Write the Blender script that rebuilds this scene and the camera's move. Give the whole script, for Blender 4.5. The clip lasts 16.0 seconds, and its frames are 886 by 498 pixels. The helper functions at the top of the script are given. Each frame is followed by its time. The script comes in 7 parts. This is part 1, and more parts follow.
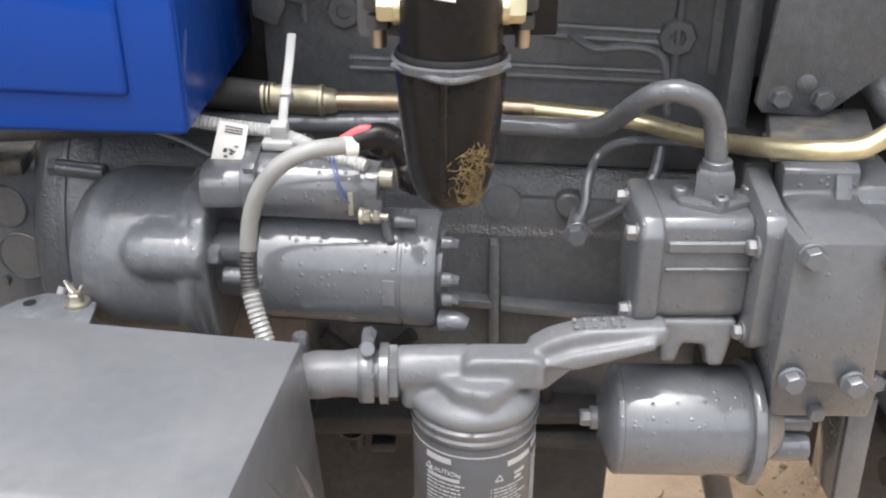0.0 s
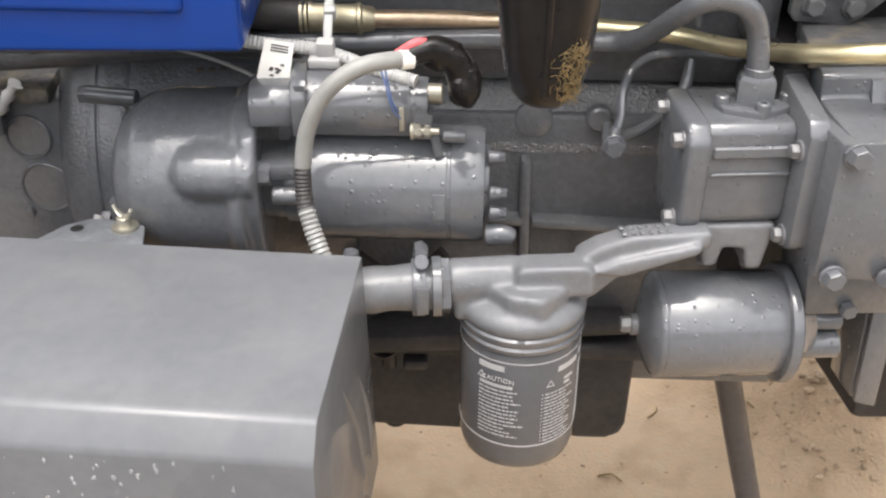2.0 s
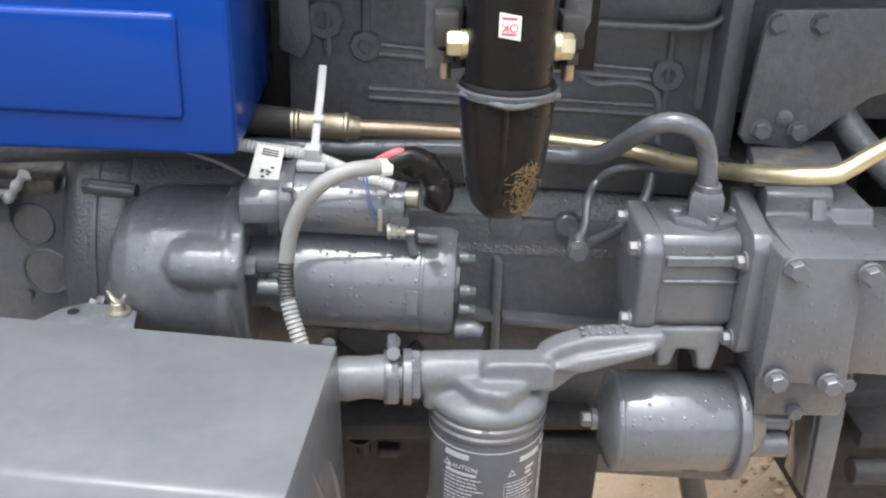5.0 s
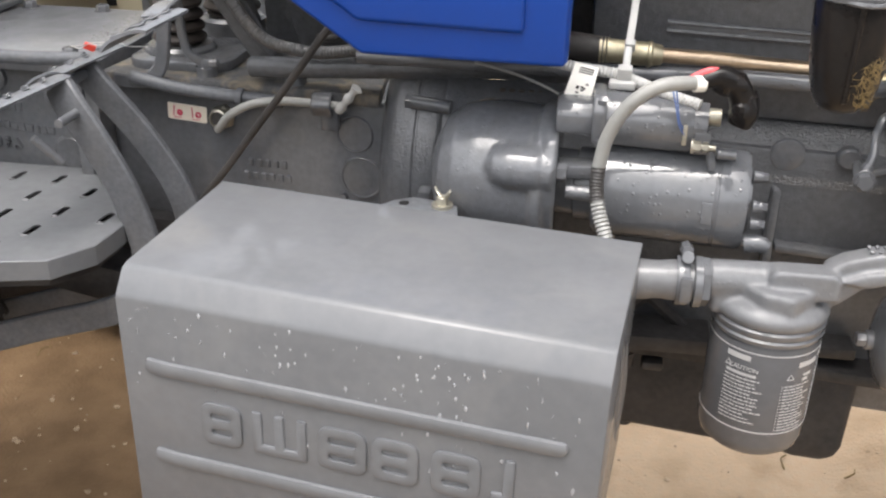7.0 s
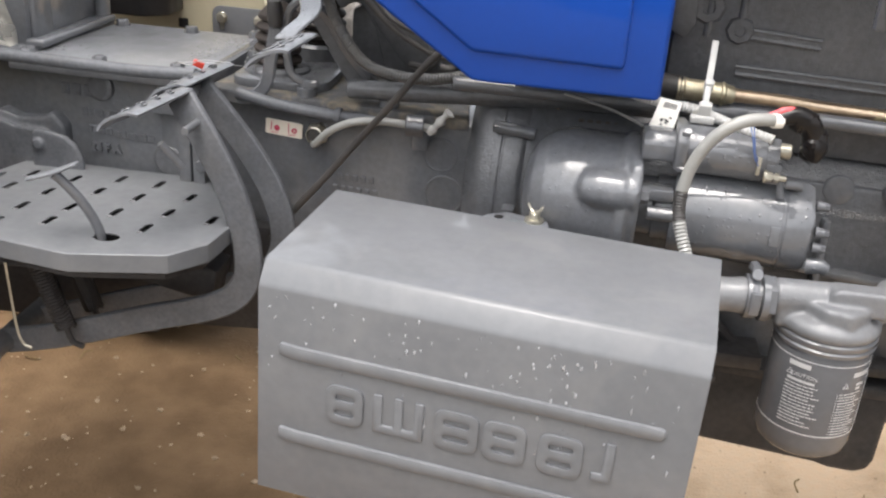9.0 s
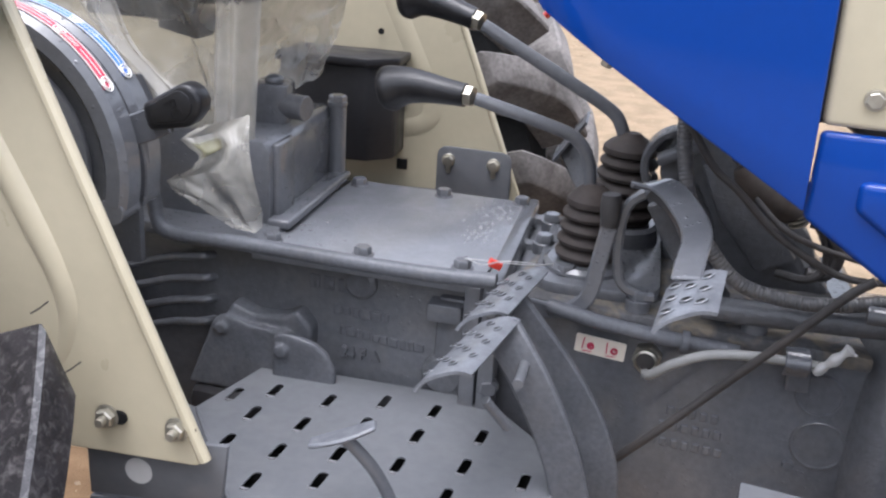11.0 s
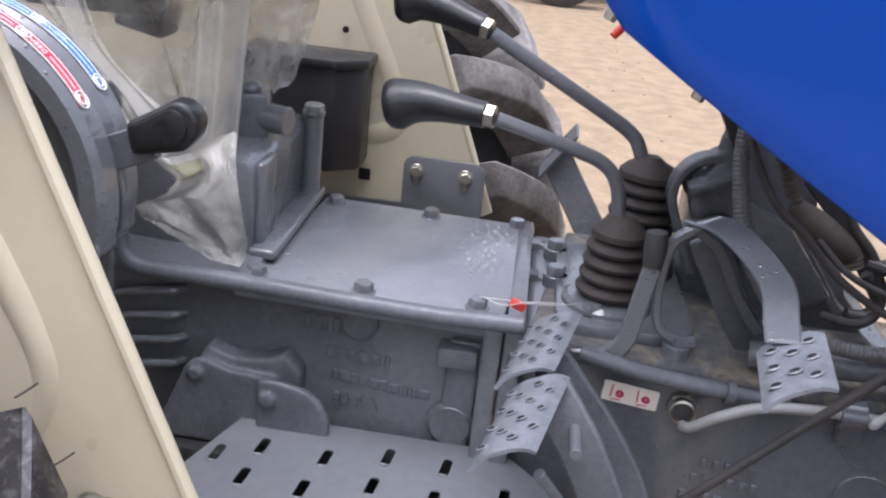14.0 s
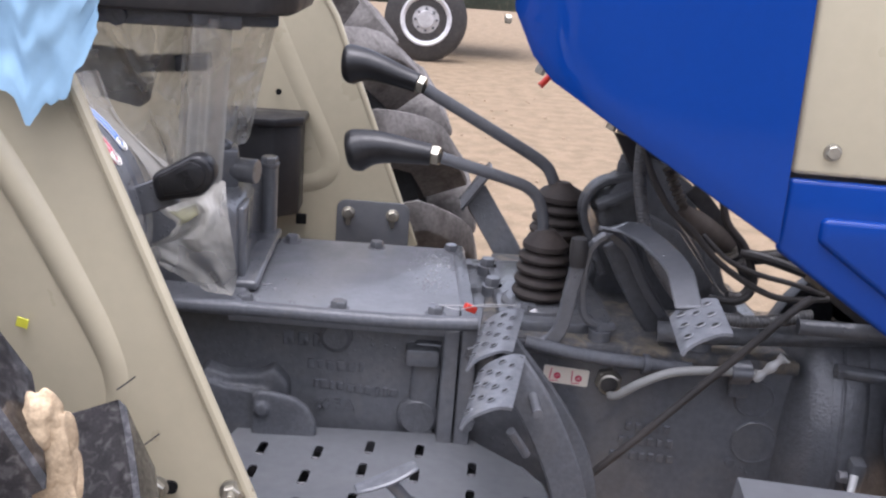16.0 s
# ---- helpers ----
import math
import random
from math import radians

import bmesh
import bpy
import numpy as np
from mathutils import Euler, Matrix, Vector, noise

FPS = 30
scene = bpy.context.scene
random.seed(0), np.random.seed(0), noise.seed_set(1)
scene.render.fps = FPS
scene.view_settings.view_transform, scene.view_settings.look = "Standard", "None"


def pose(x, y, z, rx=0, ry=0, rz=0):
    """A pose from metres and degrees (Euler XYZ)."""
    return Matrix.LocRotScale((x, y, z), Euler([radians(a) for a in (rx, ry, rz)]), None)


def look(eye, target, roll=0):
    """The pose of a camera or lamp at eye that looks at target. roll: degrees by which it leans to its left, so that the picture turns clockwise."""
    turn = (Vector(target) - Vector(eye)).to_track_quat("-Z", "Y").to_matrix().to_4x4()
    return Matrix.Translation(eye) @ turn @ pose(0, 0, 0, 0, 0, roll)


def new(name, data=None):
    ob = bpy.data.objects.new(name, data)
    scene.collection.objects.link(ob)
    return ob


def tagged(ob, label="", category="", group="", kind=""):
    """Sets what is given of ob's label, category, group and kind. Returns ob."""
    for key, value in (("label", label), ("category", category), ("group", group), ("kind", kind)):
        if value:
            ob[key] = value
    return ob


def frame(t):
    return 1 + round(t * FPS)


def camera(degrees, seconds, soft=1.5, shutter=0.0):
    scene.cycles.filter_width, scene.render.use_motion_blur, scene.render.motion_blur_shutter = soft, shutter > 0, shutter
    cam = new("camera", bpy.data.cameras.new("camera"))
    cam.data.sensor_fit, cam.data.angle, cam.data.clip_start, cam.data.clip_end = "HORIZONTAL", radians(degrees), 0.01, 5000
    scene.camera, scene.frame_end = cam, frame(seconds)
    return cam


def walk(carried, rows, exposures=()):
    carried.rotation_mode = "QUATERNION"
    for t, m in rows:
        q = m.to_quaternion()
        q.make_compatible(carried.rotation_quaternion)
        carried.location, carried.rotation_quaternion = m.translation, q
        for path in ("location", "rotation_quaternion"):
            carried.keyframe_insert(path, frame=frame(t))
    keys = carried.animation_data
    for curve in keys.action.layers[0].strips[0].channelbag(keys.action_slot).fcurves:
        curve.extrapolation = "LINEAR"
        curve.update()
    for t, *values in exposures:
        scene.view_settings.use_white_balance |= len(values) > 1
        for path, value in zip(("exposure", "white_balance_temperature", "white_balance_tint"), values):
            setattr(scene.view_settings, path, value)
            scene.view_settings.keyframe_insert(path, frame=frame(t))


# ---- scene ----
cam = camera(49.65, 16.0, soft=2.3)
# seconds, place of the eye, turn in degrees
PATH = [
    (0.0, -0.0000, -0.0000, 1.1500, 63.00, 0.00, 0.00),
    (0.5, -0.0601, -0.0116, 1.1499, 60.62, 0.85, -4.10),
    (1.0, -0.0982, -0.0307, 1.1403, 59.89, 0.45, -5.49),
    (1.5, -0.1056, -0.0281, 1.1375, 59.89, 0.31, -4.25),
    (2.0, -0.0832, -0.0219, 1.1352, 59.64, -0.00, -3.52),
    (2.5, -0.0636, -0.0279, 1.1287, 59.48, -0.82, -4.73),
    (3.0, -0.0707, -0.0510, 1.1439, 61.53, -1.38, -4.76),
    (3.2, -0.0747, -0.0575, 1.1474, 62.95, -1.38, -4.98),
    (5.3, -0.0674, -0.0813, 1.1665, 65.65, -1.81, -2.61),
    (5.5, -0.0746, -0.0904, 1.1640, 65.97, -1.73, -2.10),
    (6.0, -0.1430, -0.1288, 1.1579, 65.83, -1.09, 3.85),
    (6.5, -0.1673, -0.1616, 1.1487, 65.67, -0.91, 7.61),
    (7.0, -0.1802, -0.2003, 1.1364, 64.05, -0.90, 8.23),
    (7.5, -0.1884, -0.2383, 1.1405, 63.88, -1.02, 8.15),
    (8.0, -0.2066, -0.2733, 1.1380, 64.55, -1.76, 7.68),
    (8.5, -0.2365, -0.3242, 1.1365, 64.88, -2.11, 7.25),
    (9.0, -0.2913, -0.3225, 1.1481, 66.23, -3.72, 7.99),
    (9.5, -0.3912, -0.2617, 1.1635, 66.87, -4.75, 11.91),
    (9.6, -0.4006, -0.2429, 1.1773, 67.04, -3.88, 12.42),
    (10.0, -0.4959, -0.1449, 1.1940, 68.81, -2.79, 13.00),
    (10.2, -0.5284, -0.1162, 1.1963, 69.43, -2.85, 13.43),
    (12.3, -0.7467, 0.0538, 1.2028, 69.31, -4.88, 9.38),
    (12.5, -0.7478, 0.0598, 1.2032, 69.32, -5.18, 8.70),
    (13.0, -0.7546, 0.0656, 1.2024, 69.29, -5.51, 8.08),
    (13.5, -0.7708, 0.0676, 1.1974, 69.06, -5.71, 7.46),
    (14.0, -0.7860, 0.0676, 1.1997, 68.97, -5.86, 6.52),
    (14.5, -0.8120, 0.0642, 1.2066, 69.81, -6.36, 4.17),
    (15.0, -0.8531, 0.0656, 1.2066, 70.71, -6.77, 1.45),
    (15.5, -0.8656, 0.0295, 1.2108, 71.12, -6.37, -0.68),
    (16.0, -0.8654, -0.1253, 1.2187, 72.92, -4.26, -1.91),
]
# seconds, stops, white balance
EXPOSURES = [(0.0, 0.45, 6350, 10), (1.5, 0.44, 6620, 10), (3.0, 0.45, 6550, 10), (5.5, 0.42, 6080, 8), (7.0, 0.44, 6600, 10), (9.0, 0.52, 6600, 10), (9.5, 0.5, 6450, 11), (10.0, 0.3, 5900, 12), (12.5, 0.27, 5910, 17), (15.0, 0.2, 5830, 17), (16.0, 0.02, 5900, 19)]
walk(cam, [(t, pose(x, y, z, rx, ry, rz)) for t, x, y, z, rx, ry, rz in PATH], EXPOSURES)

# ---- overcast daylight ----
world = bpy.data.worlds.new("overcast_sky")
scene.world = world
world.use_nodes = True
wn, wl = world.node_tree.nodes, world.node_tree.links
sky = wn.new("ShaderNodeTexSky")
sky.sky_type = "NISHITA"
sky.sun_disc = False
sky.sun_elevation, sky.sun_rotation = radians(76), radians(200)
sky.air_density, sky.dust_density, sky.ozone_density = 1.0, 6.0, 1.0
veil = wn.new("ShaderNodeHueSaturation")
veil.inputs["Saturation"].default_value = 0.30
wl.new(sky.outputs[0], veil.inputs["Color"])
wl.new(veil.outputs[0], wn["Background"].inputs["Color"])
wn["Background"].inputs["Strength"].default_value = 0.38

sun = new("sun", bpy.data.lights.new("sun", "SUN"))
sun.data.energy, sun.data.angle, sun.data.color = 1.0, radians(110), (1.0, 0.97, 0.93)
sun.matrix_world = look((-0.8, -1.9, 8.3), (0, 0, 0))


# ---- materials ----
def material(name, base, rough=0.5, metal=0.0, spec=0.5, coat=0.0, vary=0.15, dust=0.0, dust_col=(0.30, 0.26, 0.20),
             fine=0.0, fine_scale=400.0, lumps=0.0, lump_scale=60.0, rough_vary=0.12, scale=9.0, bump_m=0.001, ior=1.5, coat_rough=0.07, drops=0.0):
    m = bpy.data.materials.new(name)
    m.use_nodes = True
    n, l = m.node_tree.nodes, m.node_tree.links
    p = n["Principled BSDF"]
    at = n.new("ShaderNodeTexCoord")
    info = n.new("ShaderNodeObjectInfo")
    shift = n.new("ShaderNodeVectorMath")
    shift.operation = "ADD"
    l.new(at.outputs["Object"], shift.inputs[0])
    l.new(info.outputs["Random"], shift.inputs[1])

    def noisy(sc, detail=4.0, dist=0.0):
        t = n.new("ShaderNodeTexNoise")
        t.inputs["Scale"].default_value, t.inputs["Detail"].default_value = sc, detail
        t.inputs["Distortion"].default_value = dist
        l.new(shift.outputs[0], t.inputs["Vector"])
        return t.outputs["Fac"]

    def ramp(src, a, b, lo, hi):
        r = n.new("ShaderNodeMapRange")
        r.inputs[1].default_value, r.inputs[2].default_value = a, b
        r.inputs[3].default_value, r.inputs[4].default_value = lo, hi
        l.new(src, r.inputs[0])
        return r.outputs[0]

    big, small = noisy(scale, 5.0, 0.4), noisy(scale * 14, 3.0)
    mul = n.new("ShaderNodeMath")
    mul.operation = "MULTIPLY"
    l.new(ramp(big, 0.3, 0.7, 1 - vary, 1 + vary), mul.inputs[0])
    l.new(ramp(small, 0.3, 0.7, 1 - vary * 0.6, 1 + vary * 0.6), mul.inputs[1])
    tint = n.new("ShaderNodeVectorMath")
    tint.operation = "SCALE"
    tint.inputs[0].default_value = base
    l.new(mul.outputs[0], tint.inputs["Scale"])
    col = tint.outputs[0]
    if dust > 0:
        mix = n.new("ShaderNodeMix")
        mix.data_type = "RGBA"
        mix.inputs[7].default_value = (*dust_col, 1)
        l.new(col, mix.inputs[6])
        l.new(ramp(noisy(scale * 2.2, 7.0, 0.8), 0.50, 0.80, 0.0, dust), mix.inputs[0])
        col = mix.outputs[2]
    l.new(col, p.inputs["Base Color"])
    l.new(ramp(noisy(scale * 3.1, 4.0), 0.3, 0.7, max(0.02, rough - rough_vary), min(1.0, rough + rough_vary)), p.inputs["Roughness"])
    p.inputs["Metallic"].default_value = metal
    p.inputs["Specular IOR Level"].default_value = spec
    p.inputs["Coat Weight"].default_value = coat
    p.inputs["Coat Roughness"].default_value = coat_rough
    p.inputs["Coat IOR"].default_value = ior
    if fine > 0 or lumps > 0:
        last = None
        if drops > 0:
            # scattered rain beads
            cells = n.new("ShaderNodeTexVoronoi")
            cells.inputs["Scale"].default_value = 190.0
            l.new(shift.outputs[0], cells.inputs["Vector"])
            pick = n.new("ShaderNodeSeparateColor")
            l.new(cells.outputs["Color"], pick.inputs[0])
            bead = n.new("ShaderNodeMath")
            bead.operation = "MULTIPLY"
            l.new(ramp(cells.outputs["Distance"], 0.10, 0.36, 1.0, 0.0), bead.inputs[0])
            l.new(ramp(pick.outputs[0], 0.70, 0.74, 0.0, 1.0), bead.inputs[1])
            b = n.new("ShaderNodeBump")
            b.inputs["Strength"].default_value = drops
            b.inputs["Distance"].default_value = 0.0008
            l.new(bead.outputs[0], b.inputs["Height"])
            last = b.outputs["Normal"]
        for strength, sc, det in ((fine, fine_scale, 2.0), (lumps, lump_scale, 5.0)):
            if strength <= 0:
                continue
            b = n.new("ShaderNodeBump")
            b.inputs["Strength"].default_value = strength
            b.inputs["Distance"].default_value = bump_m
            l.new(noisy(sc, det), b.inputs["Height"])
            if last:
                l.new(last, b.inputs["Normal"])
            last = b.outputs["Normal"]
        l.new(last, p.inputs["Normal"])
        if coat > 0:
            l.new(last, p.inputs["Coat Normal"])
    return m


GREY = material("grey_gloss_paint", (0.095, 0.0985, 0.107), 0.6, spec=0.1, coat=0.95, ior=1.58, vary=0.10, dust=0.16, dust_col=(0.18, 0.175, 0.17), lumps=0.12, lump_scale=30, fine=0.07, fine_scale=260, coat_rough=0.10, drops=0.7)
SOFT = material("soft_grey_casting_paint", (0.128, 0.131, 0.138), 0.55, spec=0.25, coat=0.6, vary=0.12, dust=0.2, dust_col=(0.19, 0.185, 0.18), lumps=0.2, lump_scale=60, fine=0.15, fine_scale=300, coat_rough=0.24, drops=0.35)
CAST = material("grey_painted_casting", (0.093, 0.0965, 0.105), 0.6, spec=0.1, coat=0.9, ior=1.58, vary=0.16, dust=0.25, dust_col=(0.15, 0.14, 0.125), lumps=0.30, lump_scale=70, fine=0.28, fine_scale=330, coat_rough=0.10, drops=0.5)
DULL = material("dull_grey_casting_paint", (0.088, 0.092, 0.101), 0.65, spec=0.15, coat=0.35, vary=0.2, dust=0.3, dust_col=(0.13, 0.125, 0.12), lumps=0.45, lump_scale=90, fine=0.35, fine_scale=330, scale=14)
BLOCK = material("dark_painted_iron", (0.072, 0.075, 0.081), 0.6, spec=0.2, coat=0.8, vary=0.2, dust=0.2, dust_col=(0.085, 0.08, 0.076), lumps=0.7, lump_scale=160, fine=0.5, fine_scale=500, bump_m=0.0014)
ROUGH = material("wet_rough_casting", (0.082, 0.085, 0.092), 0.6, spec=0.2, coat=1.0, ior=1.65, vary=0.2, dust=0.2, dust_col=(0.15, 0.14, 0.13), lumps=0.55, lump_scale=300, fine=0.2, fine_scale=700, bump_m=0.0016)
WETBLOCK = material("wet_speckled_iron", (0.060, 0.062, 0.066), 0.6, spec=0.2, coat=1.0, ior=1.9, vary=0.2, lumps=0.9, lump_scale=330, fine=0.3, fine_scale=700, bump_m=0.003)
# dark paint plus the shade low on the engine, both in the base colour
SUMP = material("shade_darkened_iron", (0.030, 0.029, 0.030), 0.6, spec=0.2, coat=0.1, vary=0.3, dust=0.25, dust_col=(0.045, 0.04, 0.036), lumps=0.4, lump_scale=70)
BOLT = material("pale_painted_bolt", (0.125, 0.125, 0.13), 0.5, spec=0.3, coat=0.5, vary=0.25, dust=0.3, dust_col=(0.12, 0.12, 0.12), scale=60)
SHEET = material("grey_sheet_paint", (0.110, 0.1135, 0.121), 0.65, spec=0.1, coat=0.5, vary=0.08, dust=0.2, dust_col=(0.20, 0.195, 0.19), lumps=0.06, lump_scale=14, scale=6)
CAN = material("dark_grey_can_paint", (0.070, 0.072, 0.078), 0.6, spec=0.2, coat=0.7, vary=0.08, dust=0.1, dust_col=(0.14, 0.14, 0.14))
BLUE = material("blue_gloss_paint", (0.0035, 0.038, 0.225), 0.5, spec=0.05, coat=0.5, vary=0.03, lumps=0.05, lump_scale=9)
CREAM = material("cream_gloss_paint", (0.445, 0.400, 0.285), 0.36, spec=0.45, coat=0.35, vary=0.04, dust=0.10, dust_col=(0.42, 0.37, 0.27), lumps=0.03, lump_scale=12, scale=5)
BLACKPLASTIC = material("black_moulded_plastic", (0.021, 0.021, 0.023), 0.42, spec=0.4, vary=0.2, dust=0.1, dust_col=(0.06, 0.055, 0.05), lumps=0.05)
BLACKGLOSS = material("black_gloss_paint", (0.009, 0.008, 0.008), 0.33, spec=0.12, coat=0.22, vary=0.3, dust=0.25, dust_col=(0.032, 0.023, 0.017), lumps=0.15, lump_scale=60, scale=22)
RUBBER = material("black_rubber", (0.030, 0.028, 0.027), 0.55, vary=0.25, dust=0.35, dust_col=(0.085, 0.07, 0.06), lumps=0.2, lump_scale=150)
BOOT = material("dusty_brown_black_rubber", (0.034, 0.028, 0.025), 0.65, spec=0.3, vary=0.25, dust=0.5, dust_col=(0.060, 0.044, 0.034), lumps=0.2, lump_scale=120)
GRIP = material("wet_black_plastic", (0.010, 0.010, 0.011), 0.42, spec=0.3, coat=0.2, vary=0.2, dust=0.08, dust_col=(0.08, 0.08, 0.08), lumps=0.3, lump_scale=160, bump_m=0.0015)
TYRE = material("mottled_tyre_rubber", (0.016, 0.015, 0.015), 0.55, coat=0.3, vary=0.4, dust=0.95, dust_col=(0.34, 0.32, 0.31), lumps=0.5, lump_scale=110, scale=75, bump_m=0.003)
LUG = material("wet_black_tyre_lug", (0.022, 0.020, 0.021), 0.4, spec=0.3, coat=1.0, vary=0.5, dust=0.45, dust_col=(0.20, 0.19, 0.185), lumps=0.25, lump_scale=45, scale=60, bump_m=0.002)
PALELUG = material("pale_muddy_tyre_lug", (0.18, 0.168, 0.158), 0.75, spec=0.25, vary=0.35, dust=0.7, dust_col=(0.05, 0.042, 0.036), lumps=0.6, lump_scale=60, scale=11, bump_m=0.003)
ZINC = material("zinc_plated_steel", (0.40, 0.38, 0.32), 0.42, metal=0.85, vary=0.2, dust=0.3)
DULLBRASS = material("dull_olive_brass", (0.40, 0.36, 0.26), 0.42, metal=0.85, vary=0.2, dust=0.3)
GOLD = material("yellow_passivated_steel", (0.60, 0.53, 0.34), 0.36, metal=0.9, vary=0.12, dust=0.15, dust_col=(0.4, 0.36, 0.26), fine=0.05)
COPPER = material("copper_toned_steel_tube", (0.44, 0.345, 0.25), 0.4, metal=0.95, vary=0.15)
RUST = material("rusty_brown_gasket", (0.055, 0.043, 0.034), 0.8, vary=0.35, dust=0.6, dust_col=(0.08, 0.07, 0.06), lumps=0.4)
MUDDY = material("dried_mud_on_iron", (0.070, 0.070, 0.072), 0.8, spec=0.25, vary=0.35, dust=0.95, dust_col=(0.20, 0.165, 0.115), lumps=0.6, lump_scale=80, scale=16)
WHITE = material("white_card", (0.78, 0.76, 0.71), 0.5, vary=0.04)
INK = material("printed_dark_ink", (0.05, 0.045, 0.045), 0.6, vary=0.05)
PRINT = material("pale_grey_print", (0.36, 0.36, 0.365), 0.5, vary=0.06)
CONDUIT = material("dark_grey_conduit", (0.075, 0.075, 0.076), 0.45, vary=0.1, dust=0.2)
CABLE = material("pale_grey_conduit", (0.235, 0.235, 0.225), 0.42, vary=0.08, dust=0.1)
PALE = material("pale_grey_nylon", (0.42, 0.42, 0.41), 0.4, vary=0.05, dust=0.1)
YELLOW = material("yellow_paint_mark", (0.62, 0.60, 0.05), 0.5, vary=0.1)
REDPL = material("red_plastic", (0.62, 0.05, 0.03), 0.4, vary=0.1)
PINK = material("pink_red_wire", (0.72, 0.10, 0.11), 0.4, vary=0.05)
BLUEWIRE = material("blue_wire", (0.08, 0.13, 0.30), 0.4, vary=0.05)
REDSTRIPE = material("crimson_decal", (0.50, 0.03, 0.08), 0.35, vary=0.05)
BLUESTRIPE = material("blue_decal", (0.02, 0.16, 0.60), 0.35, vary=0.05)
# near-black that stands for shade inside holes and hollows
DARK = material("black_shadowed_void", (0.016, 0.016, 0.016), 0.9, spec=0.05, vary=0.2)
LAMINATE = material("cream_decal", (0.72, 0.66, 0.56), 0.4, vary=0.03)
MUD = material("caked_sandy_mud", (0.45, 0.345, 0.225), 0.95, spec=0.2, vary=0.25, lumps=0.8, lump_scale=80, scale=30, bump_m=0.004)
FIBRE = material("dry_straw_dirt", (0.16, 0.115, 0.055), 0.9, spec=0.2, vary=0.3)
BAG = material("pale_blue_foam_film", (0.28, 0.45, 0.60), 0.6, spec=0.3, vary=0.06, lumps=0.1, lump_scale=40)
STONE = material("gravel_and_chips", (0.31, 0.235, 0.16), 0.9, spec=0.2, vary=0.4, scale=40)
FARRIM = material("white_steel_rim", (0.55, 0.55, 0.56), 0.5, vary=0.15, dust=0.3)
FARDISC = material("dull_grey_steel", (0.36, 0.355, 0.355), 0.6, vary=0.2, dust=0.4, dust_col=(0.16, 0.14, 0.12))
FARBODY = material("dull_green_truck_paint", (0.045, 0.06, 0.045), 0.5, vary=0.2, dust=0.3)
PAD = material("worn_grey_pedal_paint", (0.108, 0.114, 0.125), 0.5, spec=0.3, coat=0.5, vary=0.22, dust=0.3, dust_col=(0.24, 0.24, 0.25), lumps=0.2, lump_scale=120, scale=40)
COVER = material("wet_grey_plate_paint", (0.145, 0.15, 0.162), 0.5, spec=0.25, coat=0.55, vary=0.12, dust=0.3, dust_col=(0.23, 0.23, 0.235), lumps=0.12, lump_scale=45, scale=10, drops=0.4)


def film(name, base, clear, rough=0.35):
    """Thin milky plastic: part of the light goes straight through."""
    m = bpy.data.materials.new(name)
    m.use_nodes = True
    n, l = m.node_tree.nodes, m.node_tree.links
    p = n["Principled BSDF"]
    p.inputs["Base Color"].default_value = (*base, 1)
    p.inputs["Roughness"].default_value = rough
    p.inputs["Specular IOR Level"].default_value = 0.7
    at = n.new("ShaderNodeTexCoord")
    t = n.new("ShaderNodeTexNoise")
    t.inputs["Scale"].default_value, t.inputs["Detail"].default_value = 9.0, 7.0
    t.inputs["Distortion"].default_value = 1.2
    l.new(at.outputs["Object"], t.inputs["Vector"])
    r = n.new("ShaderNodeMapRange")
    r.inputs[1].default_value, r.inputs[2].default_value = 0.3, 0.7
    r.inputs[3].default_value, r.inputs[4].default_value = clear - 0.22, clear + 0.22
    l.new(t.outputs["Fac"], r.inputs[0])
    b = n.new("ShaderNodeBump")
    b.inputs["Strength"].default_value, b.inputs["Distance"].default_value = 0.25, 0.003
    t2 = n.new("ShaderNodeTexNoise")
    t2.inputs["Scale"].default_value, t2.inputs["Detail"].default_value = 38.0, 4.0
    l.new(at.outputs["Object"], t2.inputs["Vector"])
    l.new(t2.outputs["Fac"], b.inputs["Height"])
    l.new(b.outputs["Normal"], p.inputs["Normal"])
    thru = n.new("ShaderNodeBsdfTransparent")
    mix = n.new("ShaderNodeMixShader")
    l.new(r.outputs[0], mix.inputs[0])
    l.new(p.outputs[0], mix.inputs[1])
    l.new(thru.outputs[0], mix.inputs[2])
    l.new(mix.outputs[0], n["Material Output"].inputs["Surface"])
    return m


FILM = film("milky_polythene", (0.36, 0.347, 0.312), 0.52)
DROP = film("water_bead", (0.46, 0.47, 0.49), 0.55, 0.05)


